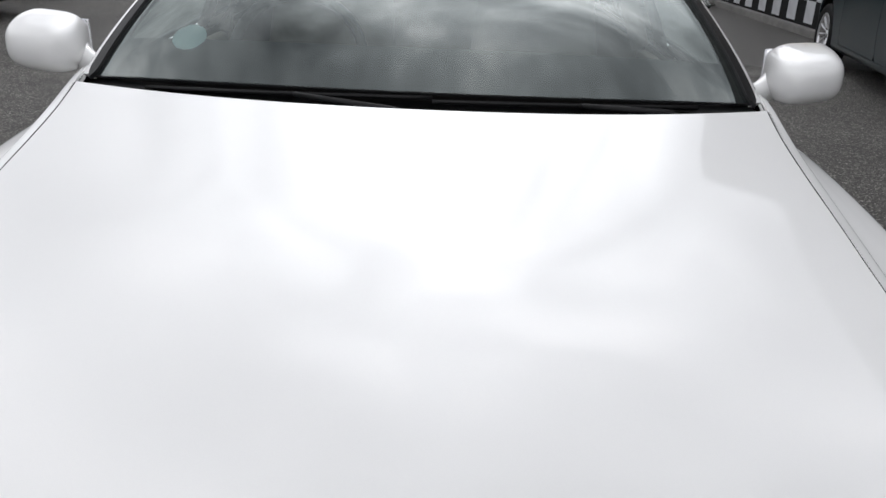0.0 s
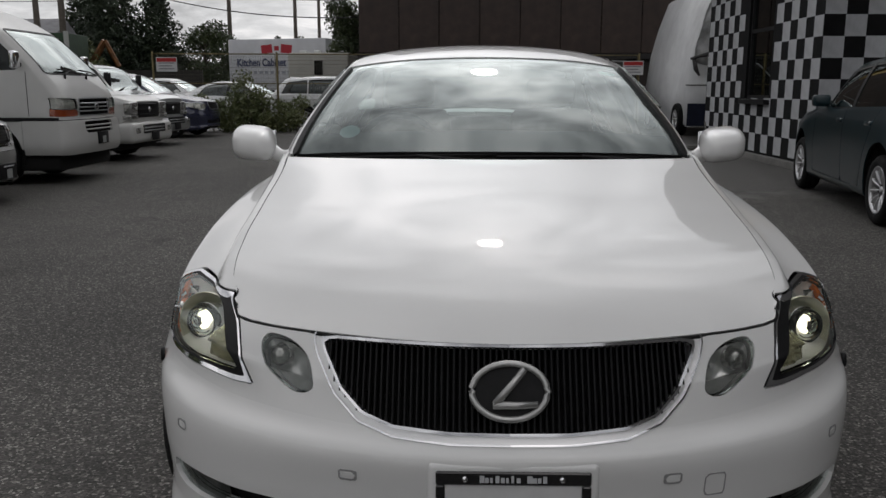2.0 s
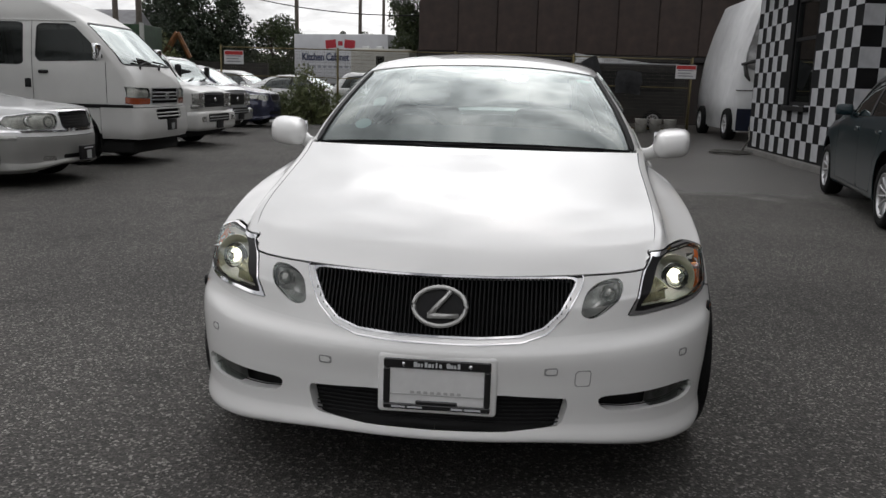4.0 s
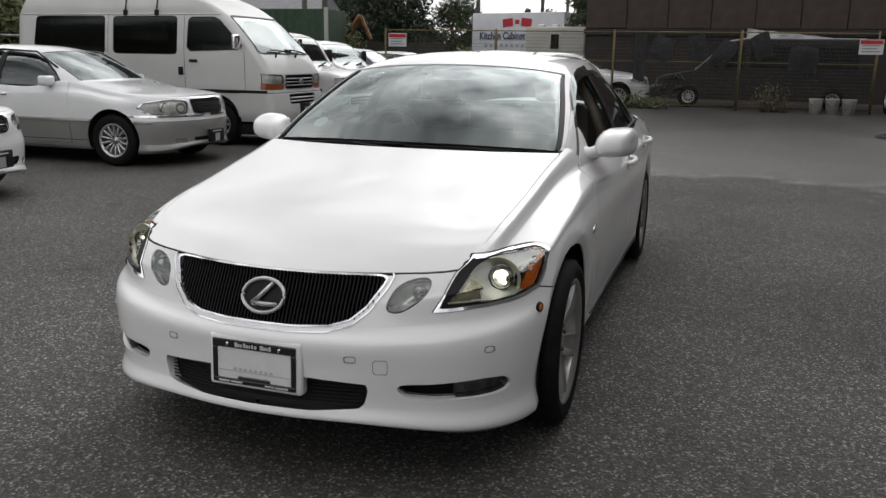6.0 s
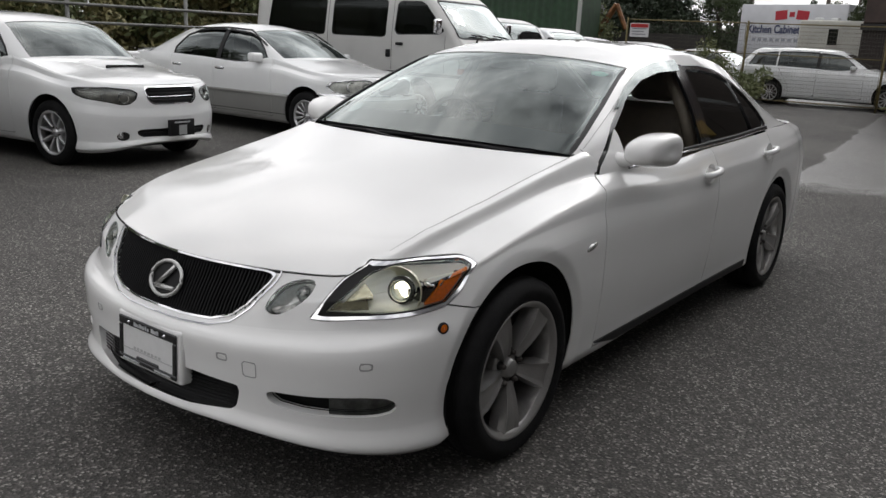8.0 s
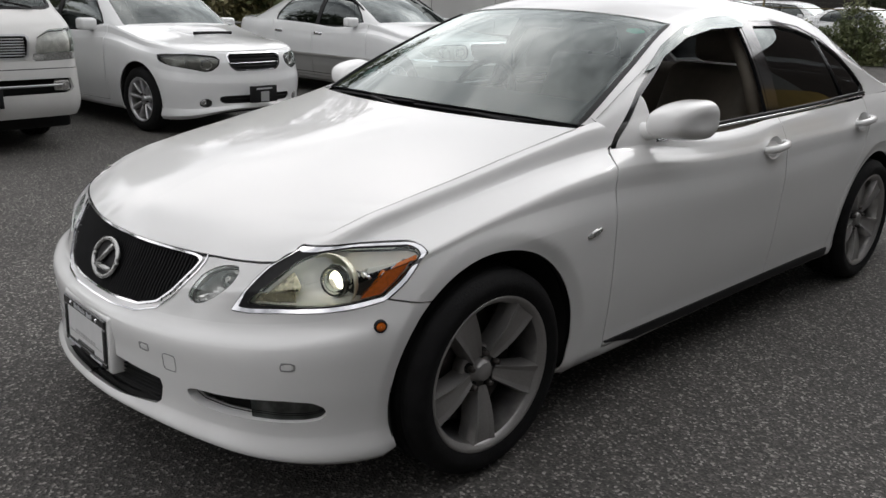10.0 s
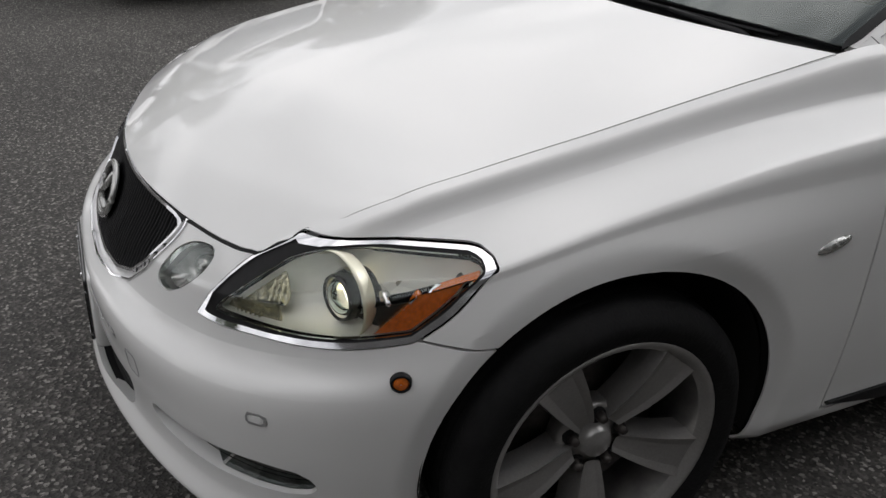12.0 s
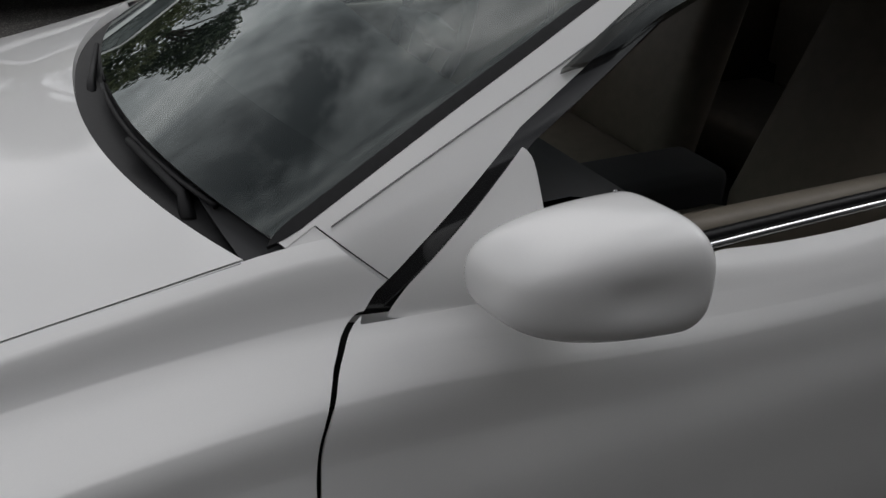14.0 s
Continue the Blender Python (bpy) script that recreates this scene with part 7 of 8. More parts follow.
    for x0, x1 in ((.60, .08), (.02, -.50)):
        bm = bmesh.new()
        pts = [(x, bm_y(x, z0 + dz) - .02, z0 + dz + .01) for x, dz in ((x0, -.01), (x0 + (x1 - x0) * .4, .035), (x1, .05))]
        tube(bm, pts, .011, 6)
        wp = from_bm("wiper", bm, BLACK, car)
        bm = bmesh.new()
        tube(bm, [(x1 + .05, bm_y(x1, z0 - .05) - .01, z0 - .05), (x1 + .12, bm_y(x1, z0) - .025, z0 + .01), pts[1]], [.016, .012, .009], 6)
        from_bm("wiper_arm", bm, BLACK, wp)
    bm = bmesh.new()
    block(bm, -w2 + .08, .2, .18, w2 - .08, length - .1, .36, .03)
    from_bm("underbody", bm, DARK, car)
    bm = bmesh.new()
    block(bm, -w2 + .10, .38 if high else .62, .7, w2 - .10, .75 if high else 1.0, z0 - .04, .06)
    from_bm("dashboard", bm, DASH, car)
    for x in (-.42, .42):
        bm = bmesh.new()
        block(bm, x - .24, 1.35, .6, x + .24, 1.50, 1.50, .06)
        from_bm("seat", bm, DASH, car)
    if high:
        # the tall front stands higher off the road
        for ob in car.children_recursive:
            if ob.type == "MESH" and ob.parent.name.split(".")[0] != "wheel" and ob.name.split(".")[0] not in ("arch_liner", "underbody"):
                for v in ob.data.vertices:
                    v.co.z += .085 * min(1, max(0, (2.0 - v.co.z) / .6))
    return car


cab_van("high_roof_van", "white high-roof van with black side windows", facing(-4.95, 9.58, 1), 4.75, 1.70, True, "parked vans", .93, True)
cab_van("van", "white van parked nose outwards at the row's end", facing(-5.02, 1.13, 2), 4.5, 1.70, False, "parked vans", .93, False)
van("pickup", "white off-road wagon with a dark grille", facing(-5.55, 12.9, -2), 4.4, 1.75, 1.80, VANPAINT, False, "parked vans", boxy=True, lamp_z=.92)
van("small_off_roader", "silver compact off-road car parked in the row", facing(-6.35, 16.4, -4), 3.6, 1.62, 1.70, SILVER, False, "parked vans", boxy=True, lamp_z=.86)


# ---- checkered building ----
BRICKBLACK = mat("matt black wall paint", (.009, .009, .010), .8, spec=.2, vary=.3, scale=6, bump=.25, bump_scale=40, dirt=.2)
CHECKWHITE = mat("white painted square", (.52, .53, .55), .6, vary=.12, scale=9, bump=.2, bump_scale=60, dirt=.15, dirt_scale=3, rand=.06)
YELLOW = mat("yellow fascia paint", (.36, .22, .03), .6, vary=.15, scale=5, dirt=.2)
CONCRETE = mat("grey concrete", (.20, .195, .185), .85, vary=.2, scale=8, bump=.3, bump_scale=60, dirt=.25)
GREYWALL = mat("dull grey render", (.17, .165, .16), .85, vary=.15, scale=4, bump=.2, bump_scale=40, dirt=.25, dirt_scale=.7)
TILE = .305
X0, Y0, Y1 = 5.12, 10.81, 16.35


def checkered_building():
    wall = new("wall_west")
    tagged(wall, "black and white checkered outer wall with a window", "wall", kind="structure")
    bm = bmesh.new()
    wy0, wy1, wz0, wz1 = 12.75, 13.95, 1.05, 2.95
    for a in ((X0, Y0, .10, X0 + .2, wy0, 3.3), (X0, wy1, .10, X0 + .2, Y1, 3.3), (X0, wy0, .10, X0 + .2, wy1, wz0), (X0, wy0, wz1, X0 + .2, wy1, 3.3), (X0 + .2, Y0, .10, 12, Y0 + .2, 3.3), (X0 + .2, Y1 - .2, .1, 12, Y1, 3.3)):
        block(bm, *a)
    from_bm("wall_panel", bm, BRICKBLACK, wall, smooth=False)
    me = bpy.data.meshes.new("white_square")
    bm = bmesh.new()
    block(bm, -.003, 0, 0, 0, TILE, TILE, 0)
    bm.to_mesh(me)
    bm.free()
    me.materials.append(CHECKWHITE)
    rng = random.Random(5)
    for r in range(10):
        for c in range(18):
            if (r + c) % 2:
                continue
            y, z = Y0 + .02 + c * TILE, .14 + r * TILE
            if wy0 - .28 < y < wy1 - .03 and wz0 - .28 < z < wz1 - .03:
                continue
            o = new("white_square", me)
            o.parent = wall
            o.location = (X0, y + rng.uniform(-.006, .006), z + rng.uniform(-.006, .006))
            o.scale = (1, 1 + rng.uniform(-.05, .04), 1 + rng.uniform(-.05, .04))
    for r in range(10):
        for c in range(20):
            if (r + c) % 2 == 0:
                continue
            o = new("white_square", me)
            o.parent = wall
            o.rotation_euler = (0, 0, radians(90))
            o.location = (X0 + (c + 1) * TILE + rng.uniform(-.006, .006), Y0, .14 + r * TILE + rng.uniform(-.006, .006))
    bm = bmesh.new()
    block(bm, X0 - .12, Y0 - .1, -.02, X0 + .25, Y1 + .02, .10, .01)
    block(bm, X0 + .25, Y0 - .1, -.02, 12, Y0 + .2, .10, .01)
    from_bm("plinth", bm, CONCRETE, wall, smooth=False)
    bm = bmesh.new()
    block(bm, X0 - .25, Y0 - .6, 3.28, 12.2, Y1 + .05, 4.1, .02)
    from_bm("fascia", bm, YELLOW, wall, "yellow fascia board", smooth=False)
    bm = bmesh.new()
    block(bm, X0, Y0 - .3, 4.1, 12, Y1, 7.4)
    from_bm("upper_wall", bm, GREYWALL, wall, smooth=False)
    win = new("window_1")
    tagged(win, "dark window with a roller blind in a checkered wall", "window", kind="structure")
    bm = bmesh.new()
    for a in ((X0 + .04, wy0, wz0, X0 + .12, wy0 + .06, wz1), (X0 + .04, wy1 - .06, wz0, X0 + .12, wy1, wz1), (X0 + .04, wy0 + .06, wz1 - .06, X0 + .12, wy1 - .06, wz1), (X0 + .04, wy0 + .06, wz0, X0 + .12, wy1 - .06, wz0 + .06), (X0 + .04, wy0 + .06, 2.2, X0 + .12, wy1 - .06, 2.26)):
        block(bm, *a)
    from_bm("window_frame", bm, BLACK, win, smooth=False)
    bm = bmesh.new()
    block(bm, X0 + .075, wy0 + .05, wz0 + .05, X0 + .081, wy1 - .05, wz1 - .05)
    from_bm("pane", bm, CARGLASS, win, smooth=False)
    bm = bmesh.new()
    block(bm, X0 + .15, wy0, 2.2, X0 + .16, wy1, wz1)
    from_bm("blind", bm, mat_once("grey blind", (.14, .15, .15), .8, vary=.2), win, smooth=False)
    # near-black sheet behind the pane; the unlit room's darkness is its colour
    bm = bmesh.new()
    block(bm, X0 + .6, wy0 - 1, .2, X0 + .62, wy1 + 1, 3.2)
    from_bm("dark_backing", bm, DARK, win, smooth=False)
    bm = bmesh.new()
    block(bm, X0 - .10, wy0 - .05, wz0 - .10, X0 + .04, wy1 + .05, wz0 - .01, .01)
    from_bm("window_sill", bm, BLACK, win, smooth=False)
    # unseen wall, added to keep light off the car's east side
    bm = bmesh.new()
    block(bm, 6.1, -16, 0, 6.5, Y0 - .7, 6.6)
    tagged(from_bm("wall_east", bm, mat_once("dark added wall", (.11, .107, .104), .8, vary=.2, scale=3, bump=.2, bump_scale=30, dirt=.25, dirt_scale=.7), None, smooth=False), "unseen plain dark grey wall added to shade the yard's east side", "wall", kind="structure")


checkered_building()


# ---- brown shed ----
RUST = mat("dark brown sheet metal", (.045, .027, .021), .6, .1, vary=.4, scale=3, bump=.15, bump_scale=15, dirt=.35, dirt_scale=.5)


def brown_shed():
    shed = new("metal_shed")
    tagged(shed, "tall dark brown sheet-metal industrial shed", "building")
    x0, x1, y = -3.9, 34.0, 30.0
    me = bpy.data.meshes.new("panel")
    bm = bmesh.new()
    block(bm, .012, -.05, 2.52, 1.488, 0, 12.5, .015, 1)
    bm.to_mesh(me)
    bm.free()
    me.materials.append(RUST)
    rng = random.Random(2)
    for k in range(25):
        o = new("panel", me)
        o.parent = shed
        o.location = (x0 + k * 1.5, y - rng.uniform(0, .02), rng.uniform(-.01, .01))
    bm = bmesh.new()
    block(bm, x0, y, 0, x1, y + 14, 12.5)
    from_bm("shed_wall", bm, mat_once("dark shed seams", (.018, .012, .010), .8, vary=.3, scale=2), shed, smooth=False)
    bm = bmesh.new()
    block(bm, x0 - .05, y - .16, 2.30, x1, y - .001, 2.50, .02)
    from_bm("ledge", bm, mat_once("black girder", (.012, .010, .010), .7, vary=.3), shed, smooth=False)
    for k in range(7):
        bm = bmesh.new()
        block(bm, x0 + 2 + k * 4.5, y - .12, 4.6, x0 + 4.2 + k * 4.5, y - .06, 4.66)
        tube(bm, [(x0 + 4.2 + k * 4.5, y - .09, 4.6), (x0 + 4.2 + k * 4.5, y - .09, 6)], .03, 6)
        from_bm("conduit", bm, mat_once("grey pipe", (.12, .11, .11), .5, .3), shed, smooth=False)


brown_shed()


# ---- fence, signs and scrap ----
POST = mat("dull yellow steel post", (.20, .16, .07), .55, .4, vary=.4, scale=14, dirt=.3)
WIRE = mat("weathered wire", (.13, .12, .10), .6, .5, vary=.3, scale=8)
SCRAP = mat("black moulded plastic", (.060, .062, .068), .55, vary=.3, scale=9, bump=.3, bump_scale=20, dirt=.3)
WRECK = mat("dark dusty body metal", (.026, .024, .022), .6, .2, vary=.5, scale=5, bump=.4, bump_scale=12, dirt=.4)
SHEETING = mat("grey white plastic sheet", (.80, .81, .82), .25, vary=.35, scale=4, bump=.6, bump_scale=9, dirt=.3)
F0, F1 = Vector((-8.95, 22.39, 0)), Vector((5.13, 23.37, 0))


def fence():
    f = new("wire_fence")
    tagged(f, "welded wire fence panels between dull yellow posts", "fence")
    along = (F1 - F0).normalized()
    total = (F1 - F0).length
    n = 4
    w = total / n
    H = 2.18
    for k in range(n + 1):
        p = F0 + along * w * k
        bm = bmesh.new()
        tube(bm, [p + along * .03, p + along * .03 + Vector((0, 0, H + .06))], .03, 8)
        from_bm("post", bm, POST, f)
    for k in range(n):
        a, b = F0 + along * (w * k + .06), F0 + along * (w * (k + 1) - .02)
        bm = bmesh.new()
        tube(bm, [a + Vector((0, 0, .12)), a + Vector((0, 0, H)), b + Vector((0, 0, H)), b + Vector((0, 0, .12))], .022, 6, True)
        tube(bm, [a + Vector((0, 0, 1.35)), b + Vector((0, 0, 1.35))], .016, 6)
        panel = from_bm("panel_frame", bm, POST, f)
        V, F = [], []

        def wire(p, q, r=.003):
            d = (q - p).normalized()
            s = Vector((0, 0, 1)) if abs(d.z) < .5 else along
            i = len(V)
            t = d.cross(s).normalized()
            for e in (p, q):
                V.extend([e + s * r + t * r, e - s * r + t * r, e - t * r])
            F.extend([(i, i + 3, i + 4, i + 1), (i + 1, i + 4, i + 5, i + 2), (i + 2, i + 5, i + 3, i)])
        z = .2
        while z < H:
            wire(a + Vector((0, 0, z)), b + Vector((0, 0, z)))
            z += .10
        m = int(w / .07)
        for i in range(m):
            q = a.lerp(b, i / m)
            wire(q + Vector((0, 0, .12)), q + Vector((0, 0, H)), .002)
        o = part("wire_mesh", V, F, WIRE, panel, smooth=False)
        o["kind"] = "stuff"
    return along


FENCE_DIR = fence()
SIGNRED = mat("red sign print", (.42, .02, .02), .5, vary=.1, scale=20)
SIGNWHITE = mat("white sign board", (.62, .62, .63), .5, vary=.08, scale=12, dirt=.15, dirt_scale=4)


def sign(x, z, w=.60, h=.40):
    t = (x - F0.x) / (F1.x - F0.x)
    y = F0.y + (F1.y - F0.y) * t - .06
    s = new("notice_board")
    tagged(s, "white notice board with a red heading on the wire fence", "sign", "fence signs")
    s.location = (x, y, z)
    bm = bmesh.new()
    block(bm, -w / 2, -.006, -h / 2, w / 2, .006, h / 2, .004)
    from_bm("board", bm, SIGNWHITE, s, smooth=False)
    bm = bmesh.new()
    block(bm, -w / 2 + .02, -.010, h * .18, w / 2 - .02, -.006, h / 2 - .02)
    from_bm("red_band", bm, SIGNRED, s, smooth=False)
    bm = bmesh.new()
    for k in range(3):
        block(bm, -w * .38, -.010, h * .06 - k * .08, w * (.36 - .1 * (k % 2)), -.006, h * .06 - k * .08 + .03)
    from_bm("lettering_bars", bm, mat_once("grey print", (.22, .22, .23), .6), s, "unreadable grey print", smooth=False)
    bm = bmesh.new()
    block(bm, -.02, .006, -.02, .02, .07, .02)
    from_bm("clip", bm, WIRE, s, smooth=False)


sign(-8.51, 1.88)
sign(4.98, 1.82)


def hung_panel(x, z, w, h, tilt, seed):
    """A moulded wheel-arch liner hung on the fence."""
    rng = random.Random(seed)
    t = (x - F0.x) / (F1.x - F0.x)
    y = F0.y + (F1.y - F0.y) * t - .06
    bm = bmesh.new()
    rows = []
    for i in range(7):
        v = i / 6
        k = 1 - .14 * abs(v - .5) + rng.uniform(-.04, .04)
        rows.append([bm.verts.new((w * k * (u - .5) + rng.uniform(-.012, .012), -.05 - .03 * math.sin(u * math.pi) * math.sin(v * 2.6) + rng.uniform(-.006, .006), h * (v - .5) + .03 * math.sin(u * 4 + seed))) for u in np.linspace(0, 1, 8)])
    for A, B in zip(rows, rows[1:]):
        for i in range(7):
            bm.faces.new((A[i], A[i + 1], B[i + 1], B[i]))
    r = bmesh.ops.solidify(bm, geom=bm.faces[:], thickness=.012)
    bmesh.ops.transform(bm, matrix=Matrix.Translation((x, y, z)) @ Matrix.Rotation(radians(tilt), 4, "Y"), verts=bm.verts)
    bm2 = from_bm("moulded_liner", bm, SCRAP, None, smooth=False)
    tagged(bm2, "black moulded car liner hung on the wire fence", "car part", "liners on the fence")


for a in ((-1.12, 1.47, .36, 1.34, 0, 1), (-.50, 1.74, .64, .66, 20, 2), (.48, 1.78, .50, .70, -12, 3), (1.20, 1.60, .50, .78, 34, 4), (2.20, 1.80, .50, .70, -18, 5), (3.30, 1.46, .78, .66, 3, 6)):
    hung_panel(*a)


def wreck():
    w = new("stripped_van")
    tagged(w, "stripped dark van body with bare steel wheels behind the fence", "wrecked van")
    w.location = (-.6, 24.6, 0)
    bm = bmesh.new()
    prof = [(0, .45), (.05, .95), (1.0, 1.12), (1.9, 1.95), (2.4, 2.05), (5.6, 2.05), (5.8, 1.9), (5.9, .45)]
    rows = []
    for y, k in ((0, .96), (.08, 1), (1.6, 1), (1.7, .96)):
        rows.append([bm.verts.new((x, y, .3 + (z - .3) * (1 if 0.05 < y < 1.65 else .97))) for x, z in prof])
    for A, B in zip(rows, rows[1:]):
        for i in range(len(prof) - 1):
            bm.faces.new((A[i], A[i + 1], B[i + 1], B[i]))
    bm.faces.new(rows[0])
    bm.faces.new(rows[-1][::-1])
    bmesh.ops.recalc_face_normals(bm, faces=bm.faces)
    from_bm("body", bm, WRECK, w, smooth=False)
    # near-black panels on the side; the window openings' shade is their colour
    for x0, x1, z0, z1 in ((1.55, 2.4, 1.2, 1.85), (2.55, 3.9, 1.2, 1.85), (4.05, 5.5, 1.2, 1.85)):
        bm = bmesh.new()
        block(bm, x0, -.012, z0, x1, .02, z1, .01)
        from_bm("window_dark_panel", bm, DARK, w, smooth=False)
    bm = bmesh.new()
    tube(bm, [(1.0, -.01, 1.13), (1.9, -.01, 1.97), (2.4, -.01, 2.06), (5.6, -.01, 2.06)], .025, 6)
    from_bm("roof_gutter", bm, SILVER, w)
    for x in (.85, 4.9):
        m = pose(x, .02, .32, 0, 0, -90)
        make_wheel("wheel", w, m, .32, .2, .19, 10, style="thin")
    bm = bmesh.new()
    for k in range(9):
        tube(bm, [(-.2 + .1 * k, -.15, .5 + .08 * math.sin(k)), (-.1 + .12 * k, .2, .75 + .1 * math.cos(k * 2)), (.2 + .05 * k, -.1, .95 + .06 * math.sin(k * 3))], .03, 6)
    block(bm, -.35, 0, .3, .1, 1.6, .62, .05)
    from_bm("engine_scrap", bm, mat_once("mixed dull metal", (.10, .10, .10), .45, .6, vary=.7, scale=8, bump=.6, bump_scale=18), w)
    # sheet of plastic lying on the roof
    bm = bmesh.new()
    rows = []
    rng = random.Random(8)
    for i, x in enumerate(np.linspace(0, 2.6, 16)):
        rows.append([bm.verts.new((2.4 + x, .1 + v * 1.1, 2.055 + .30 * (1 - x / 2.8) * math.sin(v * math.pi) + rng.uniform(0, .03))) for v in np.linspace(0, 1, 7)])
    for A, B in zip(rows, rows[1:]):
        for i in range(6):
            bm.faces.new((A[i], A[i + 1], B[i + 1], B[i]))
    bmesh.ops.solidify(bm, geom=bm.faces[:], thickness=.03)
    o = from_bm("plastic_sheet", bm, SHEETING, None)
    o.location = (-.6, 24.6, 0)
    tagged(o, "crumpled grey white plastic sheeting on the stripped van", "plastic sheet")


wreck()


def bucket(x, y, h=.42):
    bm = bmesh.new()
    lathe(bm, [(.001, 0), (.15, 0), (.185, h - .02), (.195, h), (.175, h), (.14, .03), (.001, .03)], 20, Matrix.Translation((x, y, 0)) @ Matrix.Rotation(radians(-90), 4, "Y"))
    b = from_bm("bucket", bm, mat_once("dirty white plastic", (.45, .44, .41), .6, vary=.25, scale=9, dirt=.3, dirt_scale=4), None)
    tagged(b, "dirty white plastic bucket by the fence", "bucket", "buckets by the fence")
    bm = bmesh.new()
    tube(bm, [(x + .19 * math.cos(a), y - .06 * math.sin(a) - .1, h - .05 - .14 * math.sin(a)) for a in np.linspace(0, math.pi, 9)], .005, 5)
    from_bm("bucket_handle", bm, WIRE, b)


for x, y in ((3.72, 22.85), (4.14, 22.9), (4.56, 22.88)):
    bucket(x, y)


def wrapped_truck():
    t = new("box_truck")
    t.location.x = .80
    tagged(t, "white truck half wrapped in torn plastic sheeting", "truck")
    bm = bmesh.new()
    prof = [(4.95, .25), (4.93, 1.2), (5.05, 2.2), (5.25, 3.0), (5.55, 3.85), (7.4, 3.9), (7.4, .25)]
    A = [bm.verts.new((x, 20.0, z)) for x, z in prof]
    B = [bm.verts.new((x, 25.0, z)) for x, z in prof]
    for i in range(len(prof)):
        j = (i + 1) % len(prof)
        bm.faces.new((A[i], B[i], B[j], A[j]))
    bm.faces.new(A[::-1])
    bm.faces.new(B)
    bmesh.ops.recalc_face_normals(bm, faces=bm.faces)
    bmesh.ops.bevel(bm, geom=bm.edges[:], offset=.05, segments=2, affect="EDGES")
    from_bm("body", bm, mat_once("dull white truck paint", (.80, .81, .82), .4, vary=.1, scale=3, dirt=.15, dirt_scale=1), t)
    rng = random.Random(3)
    # crumpled sheet over the upper front
    bm = bmesh.new()
    rows = []
    for i in range(26):
        v = i / 25
        z = 1.9 + 2.05 * v
        x0 = np.interp(z, [p[1] for p in prof[:5]], [p[0] for p in prof[:5]]) - .03
        row = []
        for j in range(22):
            u = j / 21
            row.append(bm.verts.new((x0 + (6.6 - x0) * u, 19.90 - .07 * math.sin(u * 7 + v * 9 + 2 * math.sin(v * 5)) - .05 * math.sin(u * 19 - v * 13) - rng.uniform(0, .05), z - (.10 * math.sin(u * 7) if i == 0 else 0))))
        rows.append(row)
    for A, B in zip(rows, rows[1:]):
        for j in range(21):
            bm.faces.new((A[j], A[j + 1], B[j + 1], B[j]))
    bmesh.ops.solidify(bm, geom=bm.faces[:], thickness=.006)
    from_bm("torn_sheeting", bm, SHEETING, t)
    bm = bmesh.new()
    tube(bm, [(4.9, 19.85, 1.96), (5.15, 19.80, 2.03), (5.5, 19.80, 2.12), (5.9, 19.80, 2.17), (6.4, 19.82, 2.19)], [.03, .05, .06, .085, .06], 8)
    tube(bm, [(5.0, 19.86, 1.95), (5.05, 19.84, 1.7), (5.15, 19.85, 1.55)], [.05, .06, .02], 8)
    from_bm("sheet_fold", bm, mat_once("dark fold", (.05, .05, .05), .5, vary=.4), t)
    bm = bmesh.new()
    block(bm, 4.93, 19.97, .28, 5.45, 20.0, .85, .01)
    from_bm("step_panel", bm, mat_once("dark blue panel", (.012, .016, .035), .4, vary=.3, scale=6), t, smooth=False)
    bm = bmesh.new()
    block(bm, 4.86, 19.985, 1.30, 7.1, 20.0, 1.325)
    from_bm("body_joint", bm, DARK, t, smooth=False)
    bm = bmesh.new()
    block(bm, 5.6, 19.92, .55, 6.1, 20.0, 1.0, .02)
    from_bm("side_locker", bm, mat_once("grey locker", (.16, .16, .17), .5, vary=.3, scale=8), t)
    for y in (20.8, 24.0):
        make_wheel("wheel", t, pose(4.95, y, .42, 0, 0, 180), .42, .25, .25, 8, style="thin")


wrapped_truck()


